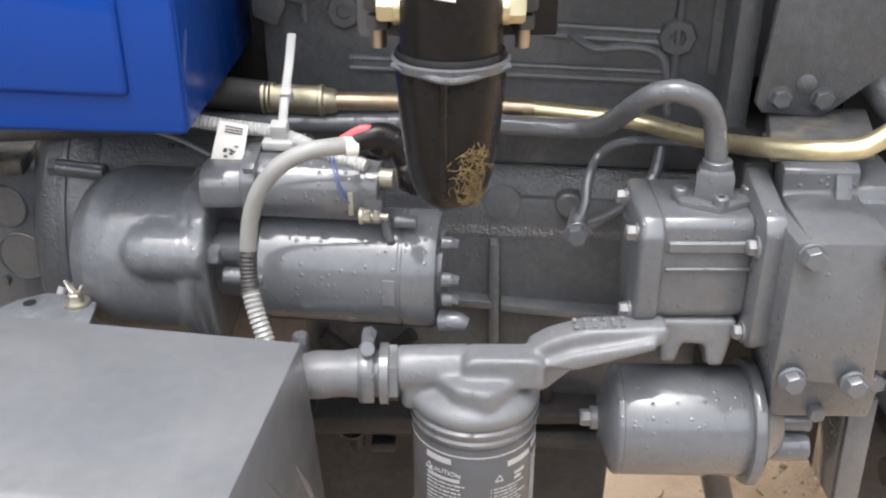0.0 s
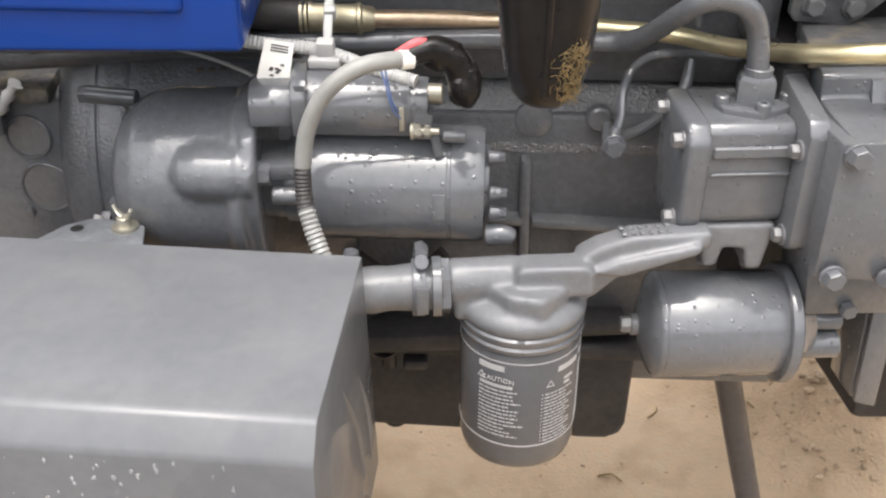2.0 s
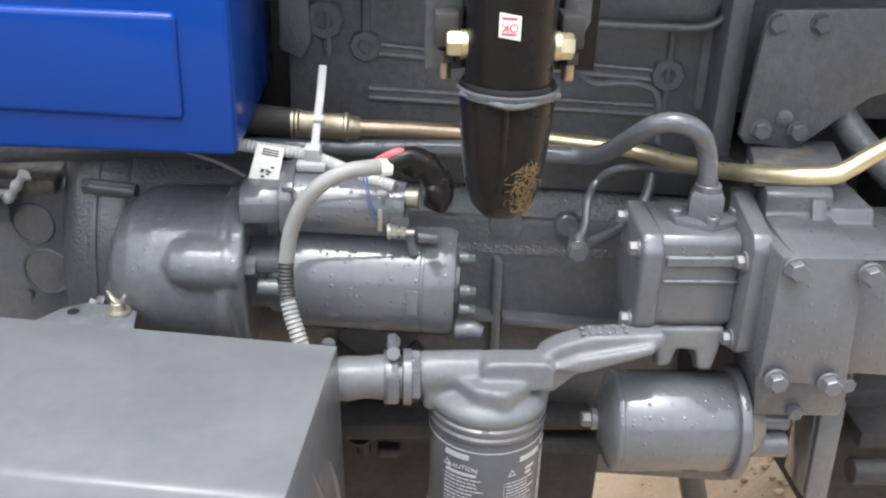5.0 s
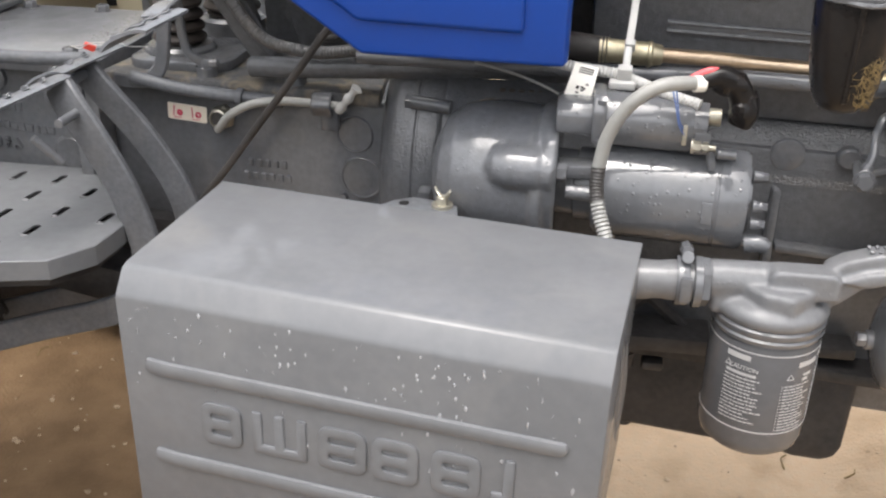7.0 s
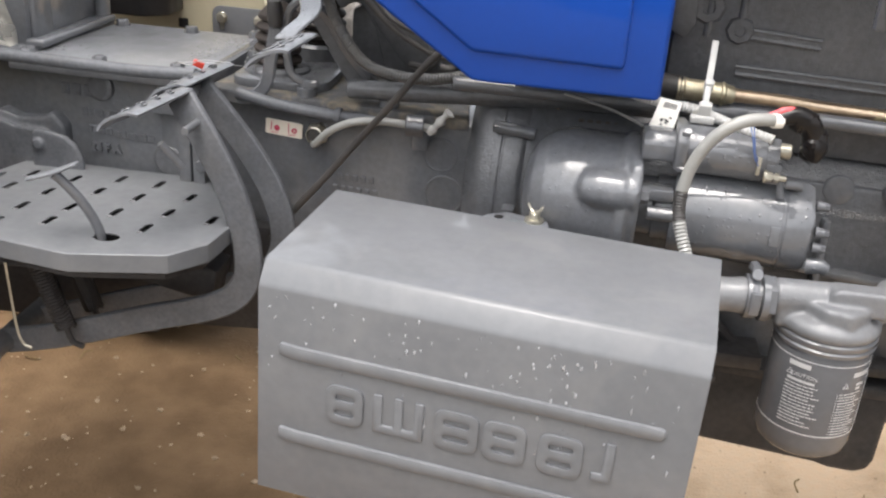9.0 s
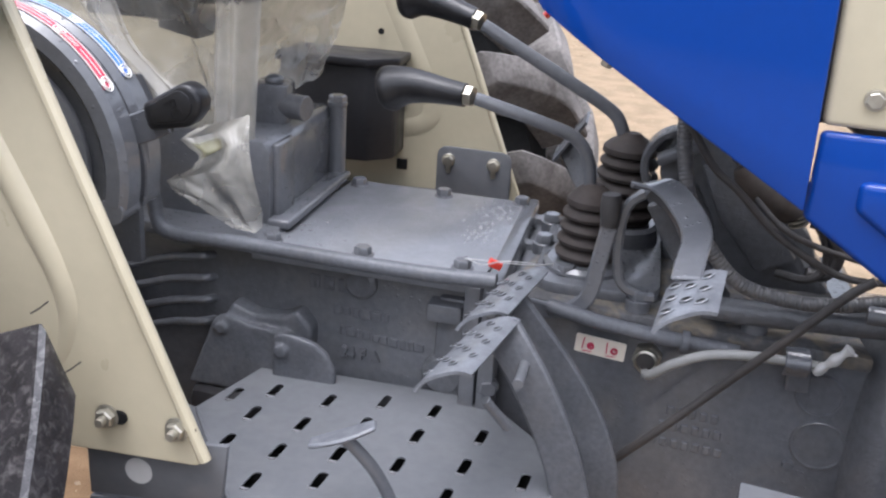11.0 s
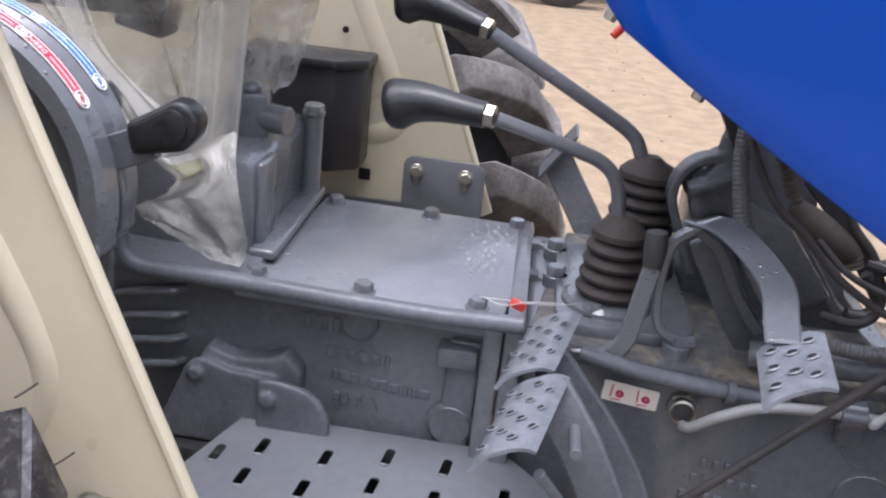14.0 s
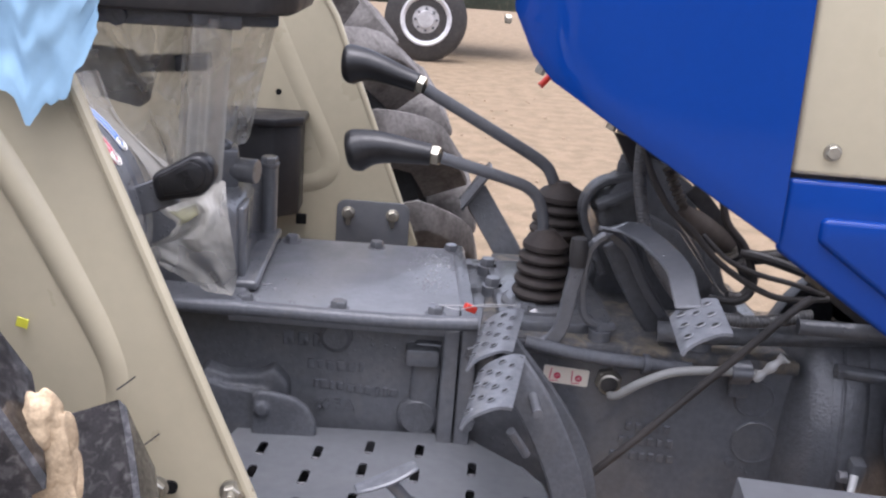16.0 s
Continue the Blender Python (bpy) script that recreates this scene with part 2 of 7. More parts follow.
def soil_material():
    m = bpy.data.materials.new("sandy_soil")
    m.use_nodes = True
    n, l = m.node_tree.nodes, m.node_tree.links
    p = n["Principled BSDF"]
    at = n.new("ShaderNodeTexCoord")

    def noisy(sc, det=6.0):
        t = n.new("ShaderNodeTexNoise")
        t.inputs["Scale"].default_value, t.inputs["Detail"].default_value = sc, det
        l.new(at.outputs["Object"], t.inputs["Vector"])
        return t.outputs["Fac"]

    def mixed(fac, a, b):
        x = n.new("ShaderNodeMix")
        x.data_type = "RGBA"
        l.new(fac, x.inputs[0])
        for sock, v in ((6, a), (7, b)):
            if isinstance(v, tuple):
                x.inputs[sock].default_value = (*v, 1)
            else:
                l.new(v, x.inputs[sock])
        return x.outputs[2]

    def ramp(src, a, b, lo=0.0, hi=1.0):
        r = n.new("ShaderNodeMapRange")
        r.inputs[1].default_value, r.inputs[2].default_value = a, b
        r.inputs[3].default_value, r.inputs[4].default_value = lo, hi
        l.new(src, r.inputs[0])
        return r.outputs[0]

    dry = mixed(ramp(noisy(2.5), 0.35, 0.65), (0.405, 0.311, 0.214), (0.34, 0.25, 0.165))
    dry = mixed(ramp(noisy(60.0, 4.0), 0.35, 0.7), dry, (0.40, 0.285, 0.185))
    # the open yard farther off: stony, a little darker
    far = n.new("ShaderNodeSeparateXYZ")
    l.new(at.outputs["Object"], far.inputs[0])
    crumbs = mixed(ramp(noisy(7.0, 8.0), 0.40, 0.62), (0.245, 0.182, 0.116), (0.19, 0.14, 0.087))
    crumbs = mixed(ramp(noisy(38.0, 5.0), 0.58, 0.75), crumbs, (0.31, 0.243, 0.168))
    dry = mixed(ramp(noisy(11.0, 7.0), 0.50, 0.72, 0.0, 0.75), dry, (0.275, 0.195, 0.12))
    dry = mixed(ramp(far.outputs["Y"], 2.2, 3.2), dry, crumbs)
    # the damp, dark-brown patch by the rear wheel
    xyz = n.new("ShaderNodeSeparateXYZ")
    l.new(at.outputs["Object"], xyz.inputs[0])
    edge = n.new("ShaderNodeMath")
    edge.operation = "MULTIPLY_ADD"
    l.new(noisy(3.0), edge.inputs[0])
    edge.inputs[1].default_value = 0.9
    l.new(xyz.outputs["X"], edge.inputs[2])
    damp_x = ramp(edge.outputs[0], -0.15, 0.45, 1.0, 0.0)
    damp_y = ramp(xyz.outputs["Y"], 2.2, 3.4, 1.0, 0.0)
    damp = n.new("ShaderNodeMath")
    damp.operation = "MULTIPLY"
    l.new(damp_x, damp.inputs[0])
    l.new(damp_y, damp.inputs[1])
    wet = mixed(ramp(noisy(9.0), 0.35, 0.65), (0.125, 0.077, 0.039), (0.195, 0.124, 0.067))
    # unseen near ground, greyed to take the warmth out of bounce and reflections
    tread = mixed(ramp(noisy(30.0), 0.35, 0.65), (0.178, 0.156, 0.130), (0.222, 0.193, 0.158))
    soil = mixed(damp.outputs[0], dry, wet)
    # ragged edge of the added grey zone
    worn = n.new("ShaderNodeMath")
    worn.operation = "MULTIPLY_ADD"
    l.new(noisy(1.7, 5.0), worn.inputs[0])
    worn.inputs[1].default_value = 1.6
    l.new(xyz.outputs["Y"], worn.inputs[2])
    l.new(mixed(ramp(worn.outputs[0], 1.05, 0.25), soil, tread), p.inputs["Base Color"])
    p.inputs["Roughness"].default_value = 0.9
    p.inputs["Specular IOR Level"].default_value = 0.25
    b1, b2 = n.new("ShaderNodeBump"), n.new("ShaderNodeBump")
    b1.inputs["Strength"].default_value, b1.inputs["Distance"].default_value = 0.6, 0.006
    b2.inputs["Strength"].default_value, b2.inputs["Distance"].default_value = 0.35, 0.009
    l.new(noisy(160.0, 3.0), b1.inputs["Height"])
    l.new(noisy(22.0, 6.0), b2.inputs["Height"])
    l.new(b2.outputs["Normal"], b1.inputs["Normal"])
    l.new(b1.outputs["Normal"], p.inputs["Normal"])
    return m


SOIL = soil_material()


# ---- building tools ----
def V(*a):
    return Vector(a)


def spline(pts, steps=6):
    """A smooth line through the points."""
    p = [Vector(q) for q in pts]
    if len(p) < 3:
        return p
    p = [p[0] * 2 - p[1]] + p + [p[-1] * 2 - p[-2]]
    out = []
    for i in range(1, len(p) - 2):
        a, b, c, d = p[i - 1:i + 3]
        for k in range(steps):
            t = k / steps
            out.append(0.5 * (2 * b + (c - a) * t + (2 * a - 5 * b + 4 * c - d) * t * t + (3 * b - a - 3 * c + d) * t ** 3))
    return out + [p[-2]]


def axes(direction):
    w = Vector(direction).normalized()
    u = w.cross(Vector((0, 0, 1)) if abs(w.z) < 0.9 else Vector((0, 1, 0))).normalized()
    return u, w.cross(u), w


class Solid:
    """Collects pieces of one mesh."""

    def __init__(self):
        self.bm = bmesh.new()

    def join(self, bm, bevel=0.0, seg=2, m=None):
        bmesh.ops.recalc_face_normals(bm, faces=bm.faces)
        if bevel > 0:
            sharp = [e for e in bm.edges if len(e.link_faces) == 2 and e.calc_face_angle(0) > 0.45]
            bmesh.ops.bevel(bm, geom=sharp, offset=bevel, segments=seg, profile=0.5, affect="EDGES", clamp_overlap=True)
        if m is not None:
            bm.transform(m)
        me = bpy.data.meshes.new("piece")
        bm.to_mesh(me)
        bm.free()
        self.bm.from_mesh(me)
        bpy.data.meshes.remove(me)
        return self

    def box(self, c, s, rot=(0, 0, 0), bevel=0.0, seg=2):
        bm = bmesh.new()
        bmesh.ops.create_cube(bm, size=1.0)
        bm.transform(Matrix.Diagonal((*s, 1)))
        return self.join(bm, bevel, seg, pose(*c, *rot))

    def prism(self, pts, a, b, plane="xz", bevel=0.0, seg=2, m=None, slope=0.0, x0=0.0):
        """A flat outline given thickness from a to b. xz: the thickness runs in y; slope: y grows by it per metre of x."""
        bm = bmesh.new()

        def at(p, h):
            if plane == "xz":
                return (p[0], h + slope * (p[0] - x0), p[1])
            return (p[0], p[1], h) if plane == "xy" else (h, p[0], p[1])
        lo = [bm.verts.new(at(p, a)) for p in pts]
        hi = [bm.verts.new(at(p, b)) for p in pts]
        bm.faces.new(lo)
        bm.faces.new(hi[::-1])
        for i in range(len(pts)):
            j = (i + 1) % len(pts)
            bm.faces.new((lo[i], hi[i], hi[j], lo[j]))
        return self.join(bm, bevel, seg, m)

    def lathe(self, prof, p, axis, seg=32, m=None):
        """prof: (height along the axis, radius)."""
        bm = bmesh.new()
        u, v, w = axes(axis)
        p = Vector(p)
        rings = []
        for h, r in prof:
            c = p + w * h
            if r < 1e-6:
                rings.append([bm.verts.new(c)])
            else:
                rings.append([bm.verts.new(c + (u * math.cos(k) + v * math.sin(k)) * r) for k in (2 * math.pi * i / seg for i in range(seg))])
        for a, b in zip(rings, rings[1:]):
            for i in range(seg):
                j = (i + 1) % seg
                if len(a) == 1 and len(b) == 1:
                    continue
                if len(a) == 1:
                    bm.faces.new((a[0], b[i], b[j]))
                elif len(b) == 1:
                    bm.faces.new((a[i], a[j], b[0]))
                else:
                    bm.faces.new((a[i], a[j], b[j], b[i]))
        for r in (rings[0], rings[-1]):
            if len(r) > 2:
                bm.faces.new(r)
        return self.join(bm, m=m)

    def cyl(self, p, q, r, r2=None, seg=24):
        p, q = Vector(p), Vector(q)
        d = (q - p).length
        r2 = r if r2 is None else r2
        c = min(r, r2, d) * 0.08
        return self.lathe([(0, r - c), (c, r), (d - c, r2), (d, r2 - c)], p, q - p, seg)

    def tube(self, pts, r, seg=12, steps=6, ribs=0.0, pitch=0.004):
        line = spline(pts, steps) if steps > 1 else [Vector(q) for q in pts]
        if ribs > 0:
            fine, out = line, []
            for a, b in zip(fine, fine[1:]):
                k = max(1, int((b - a).length / (pitch / 4)))
                out += [a.lerp(b, i / k) for i in range(k)]
            line = out + [fine[-1]]
        bm = bmesh.new()
        rings, u, run = [], None, 0.0
        for i, c in enumerate(line):
            d = (line[min(i + 1, len(line) - 1)] - line[max(i - 1, 0)]).normalized()
            u = axes(d)[0] if u is None else (u - d * u.dot(d)).normalized()
            v = d.cross(u)
            run += (c - line[i - 1]).length if i else 0
            k = i / (len(line) - 1)
            rr = r(k) if callable(r) else r
            if ribs > 0:
                rr += ribs * math.cos(2 * math.pi * run / pitch)
            rings.append([bm.verts.new(c + (u * math.cos(a) + v * math.sin(a)) * rr) for a in (2 * math.pi * j / seg for j in range(seg))])
        for a, b in zip(rings, rings[1:]):
            for i in range(seg):
                j = (i + 1) % seg
                bm.faces.new((a[i], a[j], b[j], b[i]))
        bm.faces.new(rings[0])
        bm.faces.new(rings[-1])
        return self.join(bm)

    def strap(self, pts, width, thick, across, steps=6, bevel=0.0015):
        """A flat bar along a line; across: the direction of its width."""
        line = spline(pts, steps) if steps > 1 else [Vector(q) for q in pts]
        bm = bmesh.new()
        rings = []
        for i, c in enumerate(line):
            d = (line[min(i + 1, len(line) - 1)] - line[max(i - 1, 0)]).normalized()
            a = across(i / (len(line) - 1)) if callable(across) else Vector(across)
            a = (a - d * a.dot(d)).normalized()
            n = d.cross(a)
            wd = width(i / (len(line) - 1)) if callable(width) else width
            rings.append([bm.verts.new(c + a * wd / 2 * s + n * thick / 2 * t) for s, t in ((-1, -1), (1, -1), (1, 1), (-1, 1))])
        for a, b in zip(rings, rings[1:]):
            for i in range(4):
                j = (i + 1) % 4
                bm.faces.new((a[i], a[j], b[j], b[i]))
        bm.faces.new(rings[0])
        bm.faces.new(rings[-1])
        return self.join(bm, bevel, 1)

    def bolt(self, p, axis, r=0.008, h=0.006, washer=0.0):
        """A hexagon head that stands on p and points along axis."""
        u, v, w = axes(axis)
        p = Vector(p)
        if washer > 0:
            self.lathe([(-0.001, washer), (0.0015, washer), (0.002, washer * 0.96)], p, w, 20)
            p = p + w * 0.002
        bm = bmesh.new()
        rings = []
        for h2, k in ((-0.001, 1.0), (h * 0.8, 1.0), (h, 0.86)):
            rings.append([bm.verts.new(p + w * h2 + (u * math.cos(a) + v * math.sin(a)) * r * k) for a in (math.pi / 3 * i + 0.3 for i in range(6))])
        for a, b in zip(rings, rings[1:]):
            for i in range(6):
                j = (i + 1) % 6
                bm.faces.new((a[i], a[j], b[j], b[i]))
        bm.faces.new(rings[0])
        bm.faces.new(rings[-1])
        return self.join(bm)

    def blob(self, c, s, seg=16, wob=0.0, seed=0, rot=(0, 0, 0)):
        bm = bmesh.new()
        bmesh.ops.create_uvsphere(bm, u_segments=seg, v_segments=max(6, seg // 2), radius=1.0)
        if wob > 0:
            for q in bm.verts:
                q.co *= 1 + wob * noise.noise(q.co * 1.7 + Vector((seed * 7.1, 0, 0)))
        bm.transform(Matrix.Diagonal((*s, 1)))
        return self.join(bm, m=pose(*c, *rot))

    def grid(self, f, nu, nv, thick=0.0):
        """A sheet f(u, v) for u, v in 0..1, made solid by thick."""
        bm = bmesh.new()
        g = [[bm.verts.new(f(i / nu, j / nv)) for j in range(nv + 1)] for i in range(nu + 1)]
        for i in range(nu):
            for j in range(nv):
                bm.faces.new((g[i][j], g[i + 1][j], g[i + 1][j + 1], g[i][j + 1]))
        if thick:
            bmesh.ops.recalc_face_normals(bm, faces=bm.faces)
            bmesh.ops.solidify(bm, geom=bm.faces[:], thickness=thick)
        return self.join(bm)


PLACE = {}


def thing(name, at, label, category, kind="", group=""):
    ob = new(name)
    ob.empty_display_size = 0.1
    ob.location = at
    PLACE[ob.name] = Vector(at)
    return tagged(ob, label, category, group, kind)


def mesh_object(name, solid, mat, smooth=0.6):
    bm = solid.bm
    co = [v.co for v in bm.verts]
    c = Vector([(min(q[i] for q in co) + max(q[i] for q in co)) / 2 for i in range(3)])
    bm.transform(Matrix.Translation(-c))
    me = bpy.data.meshes.new(name)
    bm.to_mesh(me)
    bm.free()
    for f in me.polygons:
        f.use_smooth = True
    me.set_sharp_from_angle(angle=smooth)
    me.materials.append(mat)
    ob = new(name, me)
    PLACE[ob.name] = c
    return ob, c


def islands(bm, gap=0.0006):
    """The loose pieces of a mesh; pieces whose boxes touch count as one."""
    bm.verts.ensure_lookup_table()
    seen, groups = set(), []
    for v in bm.verts:
        if v in seen:
            continue
        stack, got = [v], []
        seen.add(v)
        while stack:
            q = stack.pop()
            got.append(q)
            for e in q.link_edges:
                o = e.other_vert(q)
                if o not in seen:
                    seen.add(o)
                    stack.append(o)
        lo = [min(q.co[i] for q in got) - gap for i in range(3)]
        hi = [max(q.co[i] for q in got) + gap for i in range(3)]
        merged = [got, lo, hi]
        again = True
        while again:
            again = False
            for g in groups:
                if all(g[1][i] <= merged[2][i] and merged[1][i] <= g[2][i] for i in range(3)):
                    groups.remove(g)
                    merged = [merged[0] + g[0], [min(a, b) for a, b in zip(merged[1], g[1])], [max(a, b) for a, b in zip(merged[2], g[2])]]
                    again = True
                    break
        groups.append(merged)
    return [g[0] for g in groups]


def parts(name, solid, mat, parent, label=""):
    """Each loose piece of the solid becomes a part of its own."""
    made = []
    for group in islands(solid.bm):
        t = Solid()
        ids = {v: t.bm.verts.new(v.co) for v in group}
        for f in {f for v in group for f in v.link_faces}:
            t.bm.faces.new([ids[v] for v in f.verts])
        made.append(part(name, t, mat, parent, label))
    solid.bm.free()
    return made


def part(name, solid, mat, parent, label=""):
    """One mesh under a thing or under a part."""
    ob, c = mesh_object(name, solid, mat)
    ob.parent = parent
    ob.location = c - PLACE[parent.name]
    return tagged(ob, label)


def cast_soft(ob, size=0.0022, rounds=7):
    """Melts the joined pieces of a casting into one soft body."""
    r = ob.modifiers.new("cast", "REMESH")
    r.mode, r.voxel_size, r.use_smooth_shade = "VOXEL", size, True
    f = ob.modifiers.new("soften", "SMOOTH")
    f.factor, f.iterations = 0.5, rounds
    return ob


def single(name, solid, mat, label, category, kind="", group=""):
    ob, c = mesh_object(name, solid, mat)
    ob.location = c
    PLACE[ob.name] = c
    return tagged(ob, label, category, group, kind)


def lettering(text, size, m, depth=0.0004, bold=0.0):
    """Raised writing in the built-in font: x runs along the line, y up, z out of the surface."""
    cu = bpy.data.curves.new("writing", "FONT")
    cu.body, cu.size, cu.extrude = text, size, depth
    cu.align_x, cu.align_y = "CENTER", "CENTER"
    cu.resolution_u = 3
    cu.offset = bold
    ob = bpy.data.objects.new("writing", cu)
    scene.collection.objects.link(ob)
    me = bpy.data.meshes.new_from_object(ob.evaluated_get(bpy.context.evaluated_depsgraph_get()))
    bpy.data.objects.remove(ob)
    s = Solid()
    me.transform(m)
    s.bm.from_mesh(me)
    bpy.data.meshes.remove(me)
    return s


def facing(p, right, up):
    """A frame for lettering: origin, the reading direction and the upright direction."""
    r = Vector(right).normalized()
    n = r.cross(Vector(up)).normalized()
    u = n.cross(r)
    m = Matrix((r, u, n)).transposed().to_4x4()
    return Matrix.Translation(p) @ m


def rounded(x0, z0, x1, z1, r, seg=4):
    out = []
    for cx, cz, a0 in ((x1 - r, z1 - r, 0), (x0 + r, z1 - r, 90), (x0 + r, z0 + r, 180), (x1 - r, z0 + r, 270)):
        out += [(cx + r * math.cos(radians(a0 + 90 * k / seg)), cz + r * math.sin(radians(a0 + 90 * k / seg))) for k in range(seg + 1)]
    return out


# ---- ground ----
def ground_height(x, y):
    h = 0.010 * noise.noise(Vector((x * 3.0, y * 3.0, 0))) + 0.004 * noise.noise(Vector((x * 17, y * 17, 3)))
    pile = max(0.0, 1 - math.hypot((x - 0.95) / 0.62, (y - 1.35) / 0.75))
    h += pile * (0.20 + 0.09 * noise.noise(Vector((x * 9, y * 9, 8))) + 0.05 * abs(noise.noise(Vector((x * 23, y * 23, 5)))))
    fade = max(0.0, min(1.0, (30 - math.hypot(x, y)) / 25))
    mound = max(0.0, 1.0 - ((x - 0.82) / 0.34) ** 2 - ((y - 1.30) / 0.32) ** 2)
    heap = 0.05 * mound ** 0.6 + 0.016 * min(1.0, 3 * mound) * noise.noise(V(x * 14, y * 14, 2.0))
    return h * fade + heap


s = Solid()
lines = sorted({round(k * 0.03, 3) for k in range(-70, 71)} | {2.1 * 1.22 ** k for k in range(1, 28)} | {-2.1 * 1.22 ** k for k in range(1, 28)})
gv = [[s.bm.verts.new((x, y + 1.0, ground_height(x, y + 1.0))) for y in lines] for x in lines]
for i in range(len(lines) - 1):
    for j in range(len(lines) - 1):
        s.bm.faces.new((gv[i][j], gv[i + 1][j], gv[i + 1][j + 1], gv[i][j + 1]))
me = bpy.data.meshes.new("ground")
s.bm.to_mesh(me)
s.bm.free()
for f in me.polygons:
    f.use_smooth = True
me.materials.append(SOIL)
tagged(new("ground", me), "bare sandy soil, damp brown by the rear wheel", "ground", kind="structure")

rng = random.Random(4)
s = Solid()
for k in range(1500):
    x, y = rng.uniform(-1.7, 1.1), rng.uniform(0.35, 2.2)
    r = rng.choice((0.0015, 0.002, 0.002, 0.003, 0.003, 0.004, 0.006))
    bm = bmesh.new()
    bmesh.ops.create_icosphere(bm, subdivisions=1, radius=r)
    for q in bm.verts:
        q.co = Vector((q.co.x * rng.uniform(0.8, 1.7), q.co.y, q.co.z * 0.7)) * rng.uniform(0.75, 1.2)
    bm.transform(pose(x, y, ground_height(x, y) + r * 0.2, 0, 0, rng.uniform(0, 360)))
    me = bpy.data.meshes.new("stone")
    bm.to_mesh(me)
    bm.free()
    s.bm.from_mesh(me)
    bpy.data.meshes.remove(me)
for k in range(350):
    x, y = rng.uniform(-3.0, 2.5), rng.uniform(2.3, 9.0)
    r = rng.choice((0.004, 0.006, 0.006, 0.008, 0.010, 0.014))
    s.blob((x, y, ground_height(x, y) + r * 0.2), (r * rng.uniform(0.8, 1.6), r, r * 0.6), 6, 0.3, k)
# clods of the dug-over patch beside the front axle
for k in range(900):
    a, d = rng.uniform(0, 6.283), rng.uniform(0, 1) ** 0.6
    x, y = 0.80 + 0.32 * d * math.cos(a), 1.27 + 0.30 * d * math.sin(a)
    r = rng.choice((0.002, 0.003, 0.003, 0.004, 0.004, 0.006, 0.009)) * (1.15 - 0.5 * d)
    s.blob((x, y, ground_height(x, y) + r * 0.15), (r * rng.uniform(0.9, 1.7), r * rng.uniform(0.8, 1.3), r * 0.7), 6, 0.35, k)
single("gravel", s, STONE, "pale chips and crumbs strewn over the soil", "gravel", kind="stuff")

s = Solid()
for k in range(26):
    x, y = rng.uniform(-1.5, 0.9), rng.uniform(0.8, 1.9)
    a, L = rng.uniform(0, 6.28), rng.uniform(0.015, 0.05)
    z = ground_height(x, y) + 0.003
    s.tube([(x, y, z), (x + L * 0.5 * math.cos(a), y + L * 0.5 * math.sin(a), z + 0.004), (x + L * math.cos(a + 0.4), y + L * math.sin(a + 0.4), z)], 0.0016, 5, 2)
single("straw", s, FIBRE, "dry twigs and straw bits lying on the soil", "straw", kind="stuff")

# unseen plain wall added behind the viewer to shape reflections and bounce
s = Solid()
s.prism([(-14, -0.1), (14, -0.1), (14, 3.0), (-14, 3.0)], -9.2, -9.0)
single("wall_south", s, material("dull_rendered_wall", (0.28, 0.265, 0.24), 0.9, spec=0.2, vary=0.2, scale=0.7), "unseen plain wall added behind the viewer for reflections", "wall", kind="structure")

# ---- the tractor: x runs forward, y into it ----
tractor = thing("tractor", (-0.4, 1.04, 0), "grey, blue and cream farm tractor, wet from rain, parked on soil", "tractor")
SL = -0.115  # the tractor stands a little turned: y falls by this per metre forward
LAT = Vector((0.115, 0.993, 0)).normalized()
FWD = Vector((0.993, -0.115, 0)).normalized()
OUT = -LAT


# ---- engine block ----
s = Solid()
s.prism([(-0.20, 0.47), (0.33, 0.47), (0.33, 0.785), (-0.20, 0.785)], 0.825, 1.20, bevel=0.006, slope=SL, x0=0.05)
block = part("engine_block", s, BLOCK, tractor, "dark painted cast-iron engine block with raised ribs")
# wet rough shoulder between the crankcase and the upper block
s = Solid()
s.prism([(0.824, 0.745), (0.826, 0.765), (0.831, 0.782), (0.838, 0.796), (0.848, 0.806), (0.860, 0.812), (1.2, 0.812), (1.2, 0.745)], -0.20, 0.33, plane="yz", m=Matrix(((1, 0, 0, 0), (SL, 1, 0, -SL * 0.05), (0, 0, 1, 0), (0, 0, 0, 1))))
part("block_shoulder", s, WETBLOCK, tractor, "wet speckled cast shoulder of the block")
s = Solid()
s.prism([(-0.165, 0.81), (0.26, 0.81), (0.26, 1.20), (-0.165, 1.20)], 0.845, 1.20, bevel=0.006, slope=SL, x0=0.05)
part("upper_block", s, BLOCK, tractor, "dark ribbed side of the upper engine block")


# near-black filler added so the gap behind the panel stays dark
s = Solid()
s.prism([(-0.50, 1.04), (-0.40, 0.97), (-0.30, 0.90), (-0.15, 0.90), (-0.15, 1.30), (-0.50, 1.30)], 1.0, 1.25, bevel=0.01)
s.prism([(-0.26, 0.80), (-0.155, 0.80), (-0.155, 1.02), (-0.26, 1.02)], 0.93, 1.20, bevel=0.008)
part("rear_engine_plate", s, SUMP, tractor, "dark filler added in the gap behind the side panel")


def on_block(x, z, d=0.0, y=0.845):
    return (x, y + SL * (x - 0.05) - d, z)


